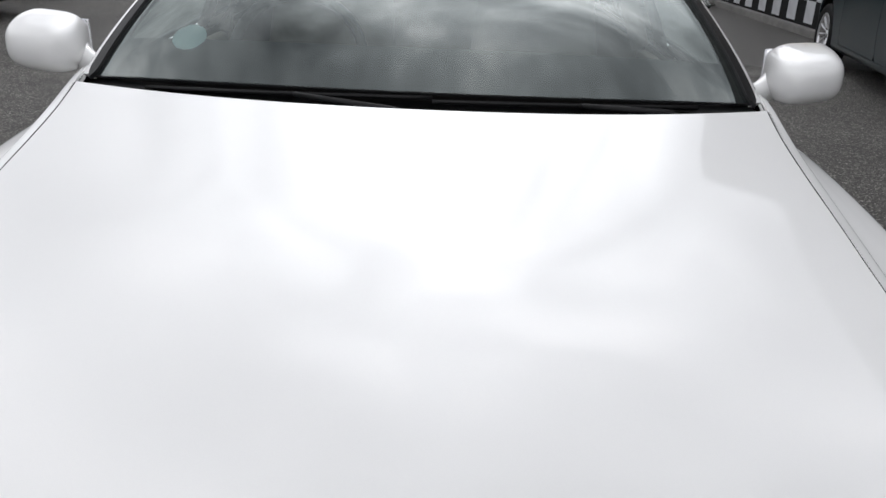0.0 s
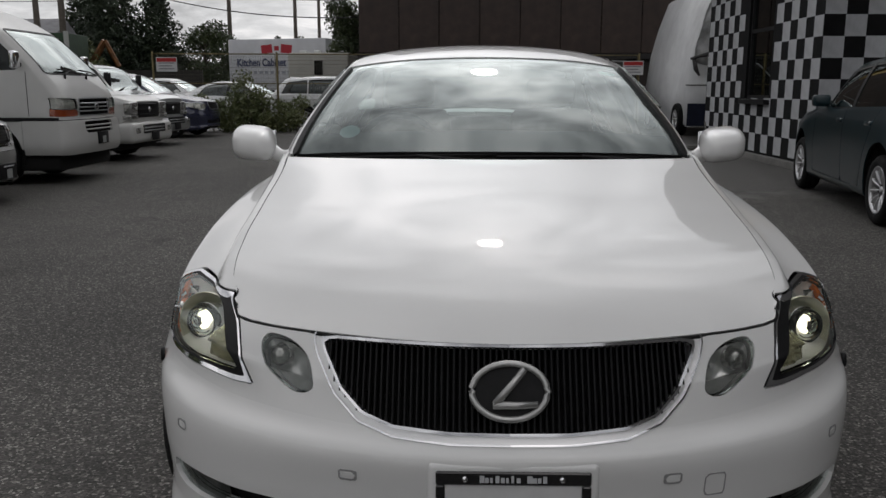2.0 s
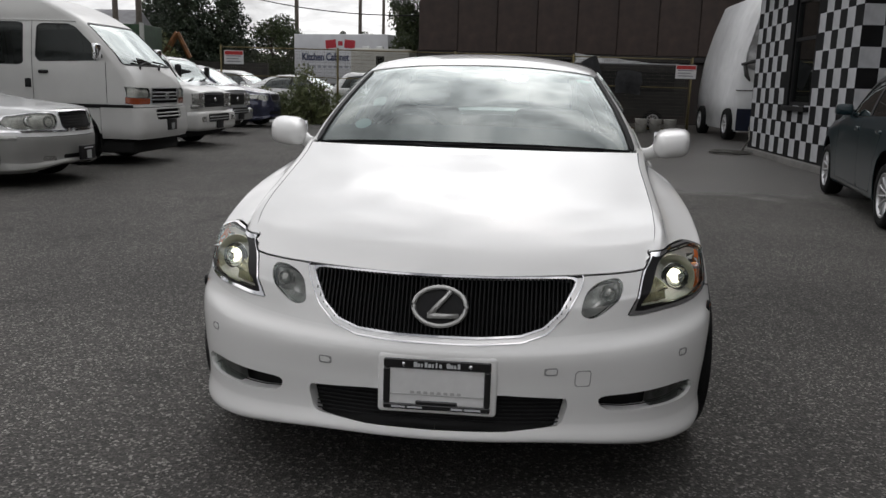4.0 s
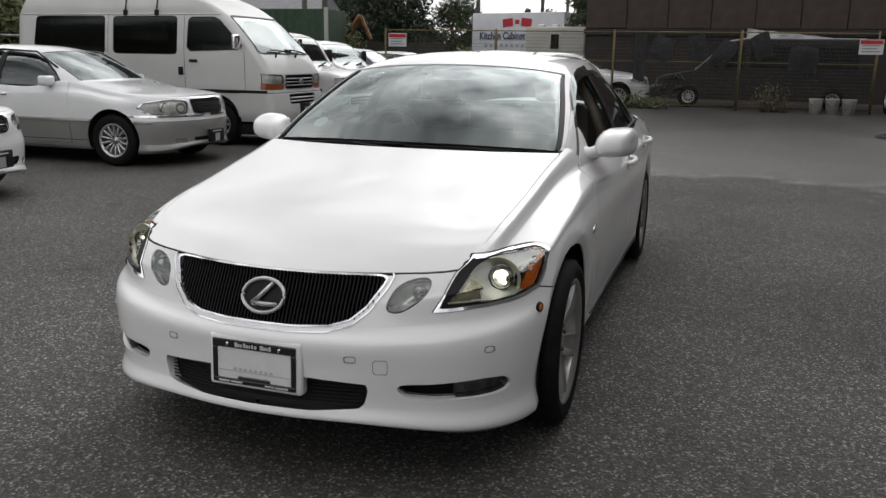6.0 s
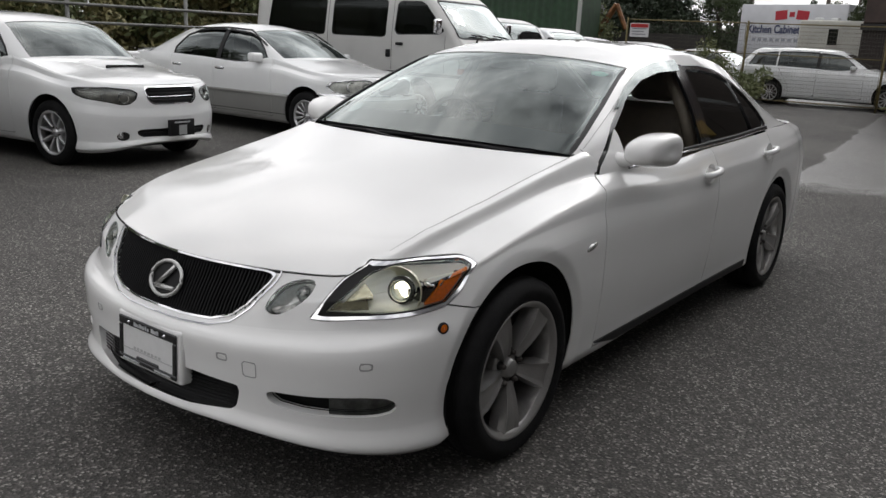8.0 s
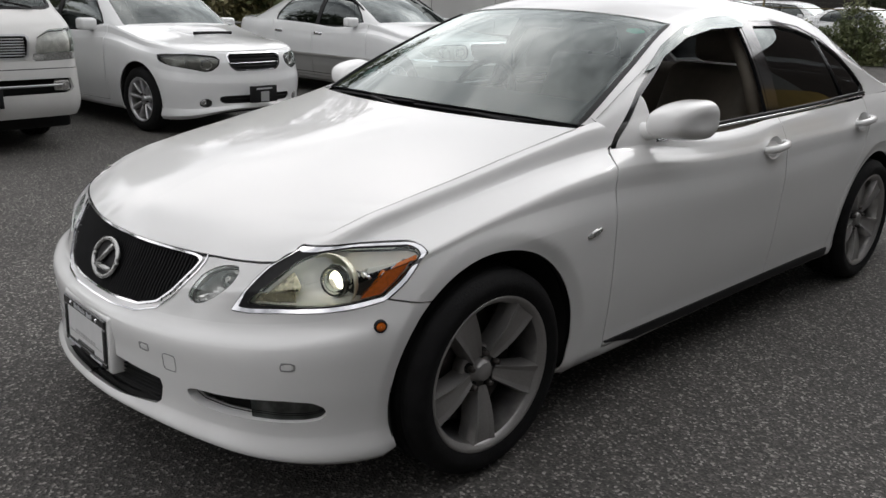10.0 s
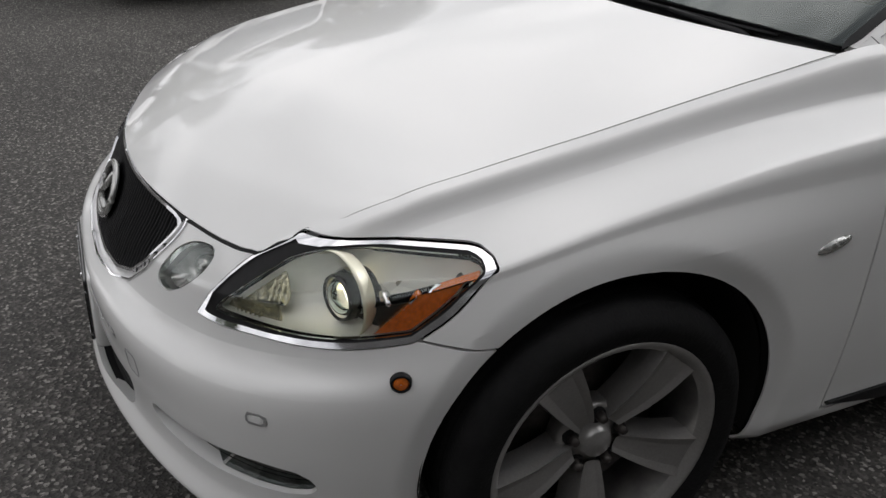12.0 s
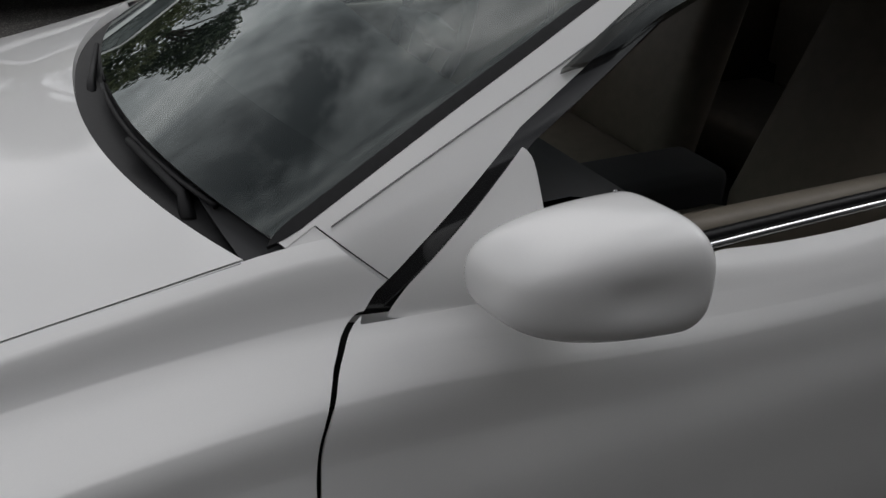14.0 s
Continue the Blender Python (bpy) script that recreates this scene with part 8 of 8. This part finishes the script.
# ---- beyond the fence ----
def lorry():
    t = new("box_lorry")
    tagged(t, "white box lorry with red and dark blue lettering", "truck")
    t.matrix_world = pose(-13.45, 46.6, 0, 0, 0, -17)
    bm = bmesh.new()
    block(bm, 0, 0, 1.1, 6.2, 2.4, 3.95, .06, 2)
    bx = from_bm("box_body", bm, mat_once("white box panel", (.62, .63, .66), .45, vary=.06, scale=2, dirt=.12, dirt_scale=.8), t)
    bm = bmesh.new()
    block(bm, 6.25, .1, .6, 8.0, 2.3, 2.6, .15, 3)
    from_bm("cab", bm, WHITE, t)
    bm = bmesh.new()
    block(bm, .1, .3, .7, 7.6, 2.1, 1.1, .03)
    from_bm("chassis", bm, DARK, t)
    for x in (1.2, 6.9):
        make_wheel("wheel", t, pose(x, .15, .45, 0, 0, -90), .45, .25, .27, 8, style="thin")
    txt = bpy.data.curves.new("lettering", "FONT")
    txt.body, txt.size, txt.extrude, txt.offset = "Kitchen Cabinet", .60, .012, .014
    txt.materials.append(mat_once("navy lettering", (.02, .03, .09), .5))
    o = new("lettering", txt)
    o.parent = bx
    o.matrix_basis = pose(.55, -.010, 2.45, 90, 0, 0)
    o.scale = (.80, 1, 1)
    RED = mat_once("red logo", (.42, .015, .03), .5)
    for k, (x, w) in enumerate(((2.15, .70), (2.98, .30), (3.40, .70))):
        bm = bmesh.new()
        block(bm, x, -.014, 3.15 if k != 1 else 3.3, x + w, -.004, 3.62 if k != 1 else 3.55, .005)
        if k != 1:
            bmesh.ops.rotate(bm, cent=(x + w / 2, 0, 3.4), matrix=Matrix.Rotation(radians(6 if k else -6), 3, "Y"), verts=bm.verts)
        from_bm("logo_shape", bm, RED, bx, "red logo shape", smooth=False)
    for k in range(12):
        bm = bmesh.new()
        block(bm, .9 + k * .36, -.012, 2.02, 1.12 + k * .36, -.004, 2.16)
        from_bm("print_bar", bm, mat_once("grey small print", (.30, .31, .35), .5), bx, smooth=False)


lorry()


def camper():
    t = new("camper_trailer")
    tagged(t, "cream camper trailer with roof vents behind the fence", "trailer")
    t.matrix_world = pose(-9.2, 42.5, 0, 0, 0, -6)
    cream = mat_once("cream trailer skin", (.48, .47, .42), .5, vary=.08, scale=3, dirt=.15, dirt_scale=1)
    bm = bmesh.new()
    block(bm, 0, 0, .55, 3.3, 2.2, 3.05, .12, 3)
    b = from_bm("body", bm, cream, t)
    for k in range(9):
        bm = bmesh.new()
        block(bm, .06, -.014, .75 + k * .24, 3.24, .0, .765 + k * .24)
        from_bm("rib", bm, mat_once("trailer rib", (.30, .29, .26), .6), b, smooth=False)
    bm = bmesh.new()
    block(bm, 1.35, -.03, 1.6, 2.0, .0, 2.75, .02)
    d = from_bm("door", bm, cream, t)
    bm = bmesh.new()
    block(bm, 1.45, -.04, 1.9, 1.9, -.03, 2.65, .01)
    from_bm("door_window", bm, GLOSSBLACK, d, smooth=False)
    for x in (.4, 1.2, 2.6):
        bm = bmesh.new()
        block(bm, x, .8, 3.04, x + .35, 1.2, 3.2, .04)
        from_bm("roof_vent", bm, WHITE, t)
    for x in (1.4, 2.0):
        make_wheel("wheel", t, pose(x, .1, .32, 0, 0, -90), .32, .2, .18, 8, style="thin")


camper()


def green_store():
    t = new("container")
    tagged(t, "dark green corrugated shipping container behind the fence", "container")
    t.matrix_world = pose(-23.2, 34.0, 0, 0, 0, 3) @ Matrix.Diagonal((1, 1, 1.22, 1))
    g = mat_once("dark green steel", (.022, .060, .026), .55, .2, vary=.3, scale=4, dirt=.3, dirt_scale=1)
    bm = bmesh.new()
    V, F = [], []
    n = 60
    for i in range(n + 1):
        x = 6.2 * i / n
        y = -.03 if (i // 2) % 2 else 0
        V += [(x, y, .1), (x, y, 2.85)]
    F = [(2 * i, 2 * i + 2, 2 * i + 3, 2 * i + 1) for i in range(n)]
    part("side_panel", V, F, g, t, smooth=False)
    block(bm, 0, .01, 0, 6.2, 2.4, 2.9, .02)
    from_bm("body", bm, g, t, smooth=False)
    for x in (0, 6.2):
        bm = bmesh.new()
        block(bm, x - .08, -.06, 0, x + .08, .1, 2.95, .01)
        from_bm("corner_post", bm, g if x == 0 else mat_once("pale post", (.35, .36, .34), .6), t, smooth=False)


green_store()


def digger_arm():
    t = new("crane_arm")
    tagged(t, "rusty orange folded crane arm beyond the yard", "crane")
    o = mat_once("rusty orange steel", (.22, .09, .025), .6, .3, vary=.5, scale=4, dirt=.4)
    for a, b, r in (((-17.9, 38, 0), (-17.9, 38, 2.0), .25), ((-17.9, 38, 1.9), (-16.9, 38, 3.4), .15), ((-16.9, 38, 3.4), (-16.3, 38, 2.2), .12), ((-17.6, 37.9, 2.0), (-17.1, 37.9, 3.0), .05)):
        bm = bmesh.new()
        tube(bm, [a, b], r, 6)
        from_bm("boom", bm, o, t, smooth=False)


digger_arm()

# ---- trees, weeds, poles ----
LEAF = mat("dark foliage", (.030, .048, .018), .55, vary=.5, scale=.8, colour2=(.055, .075, .025))
LEAFPALE = mat("pale foliage", (.075, .100, .035), .55, vary=.4, scale=1.5, colour2=(.13, .14, .055))
CONIFER = mat("dark conifer foliage", (.016, .028, .014), .6, vary=.5, scale=1.0, colour2=(.030, .045, .020))
BARK = mat("grey brown bark", (.075, .060, .048), .85, vary=.3, scale=12, bump=.5, bump_scale=25)
TIMBER = mat("weathered pole timber", (.10, .085, .07), .85, vary=.3, scale=9, bump=.3, bump_scale=30)


def leaves(centres, radii, count, size, seed):
    """Many small leaf blades in clumps; returns points and faces."""
    rng = np.random.default_rng(seed)
    c = np.array(centres, float)
    r = np.array(radii, float)
    pick = rng.choice(len(c), count, p=(r ** 2) / (r ** 2).sum())
    d = rng.normal(size=(count, 3))
    d /= np.linalg.norm(d, axis=1, keepdims=True)
    p = c[pick] + d * (r[pick] * rng.uniform(.45, 1.05, count))[:, None] * np.array((1, 1, .8))
    a = rng.normal(size=(count, 3))
    a /= np.linalg.norm(a, axis=1, keepdims=True)
    b = np.cross(a, rng.normal(size=(count, 3)))
    b /= np.linalg.norm(b, axis=1, keepdims=True)
    s = size * rng.uniform(.6, 1.3, count)[:, None]
    V = np.stack([p - a * s, p + b * s * .45, p + a * s, p - b * s * .45], 1).reshape(-1, 3)
    i = np.arange(count)[:, None] * 4
    return V, (i + np.arange(4)).tolist()


def tree(x, y, h, spread, seed, foliage=LEAF, count=5000, size=.16, label="dark green broadleaf tree beyond the yard"):
    rng = random.Random(seed)
    t = new("tree")
    t.location = (x, y, 0)
    tagged(t, label, "tree", "trees round the yard")
    bm = bmesh.new()
    tube(bm, [(0, 0, -.1), (.1, 0, h * .25), (.05, .1, h * .55), (0, 0, h * .9)], [.028 * h, .022 * h, .014 * h, .004 * h], 8)
    cs, rs = [], []
    for k in range(16):
        a = rng.uniform(0, 2 * math.pi)
        z = h * rng.uniform(.28, .95)
        w = spread * (1 - abs(z / h - .52) * 1.2) * rng.uniform(.35, .95)
        e = (w * math.cos(a), w * math.sin(a), z)
        tube(bm, [(0, 0, z * .72), (e[0] * .5, e[1] * .5, z * .9), e], [.010 * h, .006 * h, .002 * h], 5)
        cs.append(e)
        rs.append(spread * rng.uniform(.26, .46))
    from_bm("trunk", bm, BARK, t)
    V, F = leaves(cs, rs, count, size, seed)
    o = part("crown", V, F, foliage, t, smooth=False)
    o["kind"] = "stuff"


def conifer(x, y, h, spread, seed, count=4500):
    rng = np.random.default_rng(seed)
    t = new("conifer")
    t.location = (x, y, 0)
    tagged(t, "tall dark conifer beyond the yard", "tree", "conifers round the yard")
    bm = bmesh.new()
    tube(bm, [(0, 0, -.1), (0, 0, h * .98)], [.02 * h, .002 * h], 8)
    cs, rs = [], []
    for k in range(70):
        z = h * (.10 + .88 * (k / 70))
        a = k * 2.4
        w = spread * (1 - z / h) ** .8 * rng.uniform(.55, 1.05)
        e = (w * math.cos(a), w * math.sin(a), z - .10 * w)
        if k % 2 == 0:
            tube(bm, [(0, 0, z), e], [.005 * h, .001 * h], 4)
        for f in (.45, .8, 1.0):
            cs.append((e[0] * f, e[1] * f, z - .10 * w * f))
            rs.append(.10 * spread + .16 * spread * (1 - z / h))
    from_bm("trunk", bm, BARK, t)
    V, F = leaves(cs, rs, count, .12, seed)
    o = part("crown", V, F, CONIFER, t, smooth=False)
    o["kind"] = "stuff"


conifer(-20.2, 47, 9.2, 3.0, 1, 16000)
conifer(-22.6, 49, 8.6, 3.0, 2, 14000)
conifer(-18.0, 48, 7.8, 2.6, 3, 12000)
tree(-15.9, 50, 5.4, 2.6, 4, count=12000, size=.10)
tree(-13.6, 72, 5.6, 2.4, 6, count=7000, size=.13)
conifer(-11.2, 74, 6.4, 2.2, 7, 7000)
tree(-8.2, 70, 5.6, 2.6, 8, count=7000, size=.13)
conifer(-17.0, 76, 6.0, 2.2, 9, 7000)
tree(-4.9, 44, 9.6, 2.7, 10, count=14000, size=.10)
tree(-5.8, 60, 6.4, 2.6, 11, count=9000, size=.13)
tree(-19.0, 38, 3.6, 2.2, 13, LEAFPALE, 8000, .09, "pale green bush tree beyond the yard")
for k, (x, y, h) in enumerate(((-16.5, 14.0, 4.2), (-17.5, 10.5, 4.8), (-16.8, 7.5, 4.0), (-17.6, 4.0, 5.2), (-16.6, .5, 4.4), (-17.8, -3.5, 5.6), (-17.0, 17.5, 4.6), (-18, 21.5, 5.0))):
    tree(x, y, h, 2.4, 30 + k, LEAFPALE, 9000, .085, "flowering pale green shrub behind the rail fence")
for k, (x, y, h) in enumerate(((-22, -2, 9.5), (-23, 6, 8.5), (-22, 13, 9.0), (-20, -10, 10), (-12, -20, 9), (-3, -24, 10), (6, -22, 9))):
    tree(x, y, h, 3.6, 50 + k, LEAF, 8000, .15)


def shrubs(name, x0, x1, y0, y1, h, count, seed, label, foliage=LEAFPALE, size=.05):
    rng = np.random.default_rng(seed)
    cs = [(rng.uniform(x0, x1), rng.uniform(y0, y1), rng.uniform(.1, h) * rng.uniform(.5, 1)) for _ in range(60)]
    V, F = leaves(cs, [rng.uniform(.16, .34) for _ in cs], count, size, seed)
    V[:, 2] = np.maximum(V[:, 2], .005)
    bm = bmesh.new()
    for c in cs[:40]:
        tube(bm, [(c[0] + .1, c[1], 0), (c[0], c[1], c[2])], [.012, .004], 4)
    root = from_bm(name, bm, BARK, None)
    tagged(root, label, "weeds", kind="stuff")
    o = part("foliage", V, F, foliage, root, smooth=False)
    o["kind"] = "stuff"


shrubs("weeds", -8.6, -4.6, 21.5, 22.2, 1.1, 11000, 70, "tangle of tall green weeds along the fence foot")
shrubs("weeds", -6.6, -5.6, 21.5, 22.2, 1.75, 3500, 71, "tall leafy weeds against the fence")
shrubs("weeds", -1.5, -.3, 22.6, 22.85, .42, 420, 72, "low weeds at the foot of the fence")
shrubs("weeds", 2.2, 2.9, 22.95, 23.1, .85, 420, 73, "dry grass tuft at the foot of the fence", mat_once("dry grass", (.16, .13, .06), .7, vary=.3, scale=4), .035)


def hedge(name, x0, x1, y0, y1, h, count, size, seed, foliage, label):
    """A run of overgrown bushes."""
    rng = np.random.default_rng(seed)
    cs = []
    for _ in range(130):
        y = rng.uniform(y0, y1)
        cs.append((rng.uniform(x0, x1), y, rng.uniform(.3, h * (.75 + .25 * math.sin(y * 1.7 + seed)))))
    V, F = leaves(cs, [rng.uniform(.35, .75) for _ in cs], count, size, seed)
    V[:, 2] = np.maximum(V[:, 2], .005)
    bm = bmesh.new()
    for c in cs[:45]:
        tube(bm, [(c[0] + .2, c[1], 0), (c[0], c[1] + .1, c[2] * .6), c], [.03, .018, .006], 5)
    root = from_bm(name, bm, BARK, None)
    tagged(root, label, "bushes", kind="stuff")
    part("foliage", V, F, foliage, root, smooth=False)["kind"] = "stuff"


hedge("bushes", -17.4, -15.4, 3.5, 17, 3.6, 30000, .10, 81, mat_once("yellowing foliage", (.12, .12, .045), .6, vary=.4, scale=1.2, colour2=(.22, .19, .085)), "overgrown yellow green bushes behind the rail fence")
hedge("bushes", -20.5, -18.3, 2, 19, 4.6, 16000, .17, 82, LEAF, "dark green bushes behind the rail fence")


def rail_fence():
    f = new("rail_fence")
    tagged(f, "grey steel rail fence behind the parked cars", "fence")
    steel = mat_once("grey galvanised steel", (.22, .22, .21), .5, .6, vary=.25, scale=10, dirt=.2)
    x = -13.0
    for k in range(12):
        y = -6 + k * 2.6
        bm = bmesh.new()
        tube(bm, [(x, y, 0), (x, y, 1.95)], .04, 8)
        from_bm("post", bm, steel, f)
    for z in (.75, 1.35, 1.68):
        bm = bmesh.new()
        tube(bm, [(x + .05, -6, z), (x + .05, 22.6, z)], .028, 8)
        from_bm("rail", bm, steel, f)


rail_fence()


def pole(x, y, h, arms, seed):
    t = new("utility_pole")
    tagged(t, "weathered timber utility pole with cross arms", "utility pole", "utility poles")
    t.location = (x, y, 0)
    bm = bmesh.new()
    tube(bm, [(0, 0, 0), (0, 0, h)], [.17, .12], 10)
    from_bm("shaft", bm, TIMBER, t)
    for z, w in arms:
        bm = bmesh.new()
        block(bm, -w, -.16, z - .06, w, -.04, z + .06, .01)
        from_bm("cross_arm", bm, TIMBER, t, smooth=False)
        for k in (-.9, -.45, .45, .9):
            bm = bmesh.new()
            lathe(bm, [(.03, 0), (.05, .05), (.03, .1), (.001, .16)], 8, Matrix.Translation((w * k, -.1, z + .06)) @ Matrix.Rotation(radians(-90), 4, "Y"))
            from_bm("insulator", bm, mat_once("insulator", (.2, .2, .2), .4), t)


pole(-15.6, 55, 9.6, ((9.1, 1.1), (8.1, .6)), 1)
pole(-12.55, 62, 9.6, ((8.7, 1.2), (7.9, .8)), 2)
pole(-12.1, 70, 9.6, ((8.9, 1.0),), 3)
pole(-17.9, 36, 7.5, (), 4)
pole(-19.3, 36.5, 6.3, (), 5)


def cables():
    dark = mat_once("black cable", (.012, .012, .012), .6)
    for k, (a, b, sag) in enumerate((((-60, 50, 9.6), (-15.6, 55, 9.2), 1.2), ((-60, 50, 8.8), (-15.6, 55, 8.2), 1.2), ((-15.6, 55, 9.2), (-12.55, 62, 8.8), .2), ((-17.9, 36, 7.4), (-4.0, 34, 4.9), .8), ((-60, 60, 9.0), (-12.55, 62, 8.8), 1.4), ((-12.55, 62, 8.7), (8, 90, 9.4), .6), ((-17.9, 36, 6.6), (-3.9, 31, 3.9), .7), ((-40, 30, 8.4), (-17.9, 36, 7.3), .6))):
        bm = bmesh.new()
        p, q = Vector(a), Vector(b)
        tube(bm, [p.lerp(q, u) - Vector((0, 0, sag * 4 * u * (1 - u))) for u in np.linspace(0, 1, 20)], .022, 5)
        tagged(from_bm("overhead_cable", bm, dark, None), "black overhead cable between the poles", "cable", "overhead cables")


cables()


def house(x, y, w, d, h, turn, wallm, label):
    t = new("house")
    tagged(t, label, "house")
    t.matrix_world = pose(x, y, 0, 0, 0, turn)
    bm = bmesh.new()
    block(bm, 0, 0, 0, w, d, h)
    from_bm("walls", bm, wallm, t, smooth=False)
    bm = bmesh.new()
    vs = [bm.verts.new(p) for p in ((-.4, -.4, h), (w + .4, -.4, h), (w + .4, d + .4, h), (-.4, d + .4, h), (-.4, d / 2, h + 1.4), (w + .4, d / 2, h + 1.4))]
    for f in ((0, 1, 5, 4), (2, 3, 4, 5), (1, 2, 5), (3, 0, 4), (3, 2, 1, 0)):
        bm.faces.new([vs[i] for i in f])
    from_bm("roof", bm, mat_once("grey roof", (.20, .20, .21), .7, vary=.2, scale=3), t, smooth=False)
    for k in range(3):
        bm = bmesh.new()
        block(bm, w * (.12 + .3 * k), -.03, h * .45, w * (.26 + .3 * k), 0, h * .8)
        from_bm("window", bm, GLOSSBLACK, t, smooth=False)


house(-42, 62, 14, 8, 5.2, -6, mat_once("pale siding", (.34, .34, .32), .7, vary=.1), "pale house with a grey roof beyond the trees")
house(-27.5, 38.5, 7, 5, 3.2, 5, mat_once("brown siding", (.11, .08, .06), .7, vary=.2), "brown wooden house under the trees")


def far_wall():
    """Low dark hedge line and boarded fence that close the view under the trees."""
    bm = bmesh.new()
    block(bm, -40, 40, 0, -13, 40.2, 2.1)
    tagged(from_bm("board_fence", bm, mat_once("dark boards", (.035, .032, .028), .8, vary=.4, scale=3), None, smooth=False), "dark boarded fence under the trees", "fence", kind="structure")
    cs = [(-70 + k * 2.2, 95 + 3 * math.sin(k * 1.3), 1.8 + 1.2 * math.sin(k * 2.1)) for k in range(70)]
    V, F = leaves(cs, [3.0] * len(cs), 14000, .5, 90)
    V[:, 2] = np.maximum(V[:, 2], .01)
    tagged(part("far_trees", V, F, CONIFER, None, smooth=False), "distant dark line of trees", "trees", kind="stuff")


far_wall()


def hose():
    bm = bmesh.new()
    pts = []
    for k in range(60):
        a = k * .42
        pts.append((4.55 + .32 * math.cos(a) * (1 + .3 * math.sin(k)), 15.6 + .22 * math.sin(a) - .006 * k, .03 + .004 * (k % 7)))
    tube(bm, pts, .018, 6)
    tube(bm, [(4.75, 15.4, .04), (4.95, 15.6, .3), (5.0, 15.9, .55)], .018, 6)
    tagged(from_bm("hose", bm, mat_once("grey rubber hose", (.10, .095, .085), .7, vary=.3), None), "tangled grey hose on the asphalt by the wall", "hose")


hose()
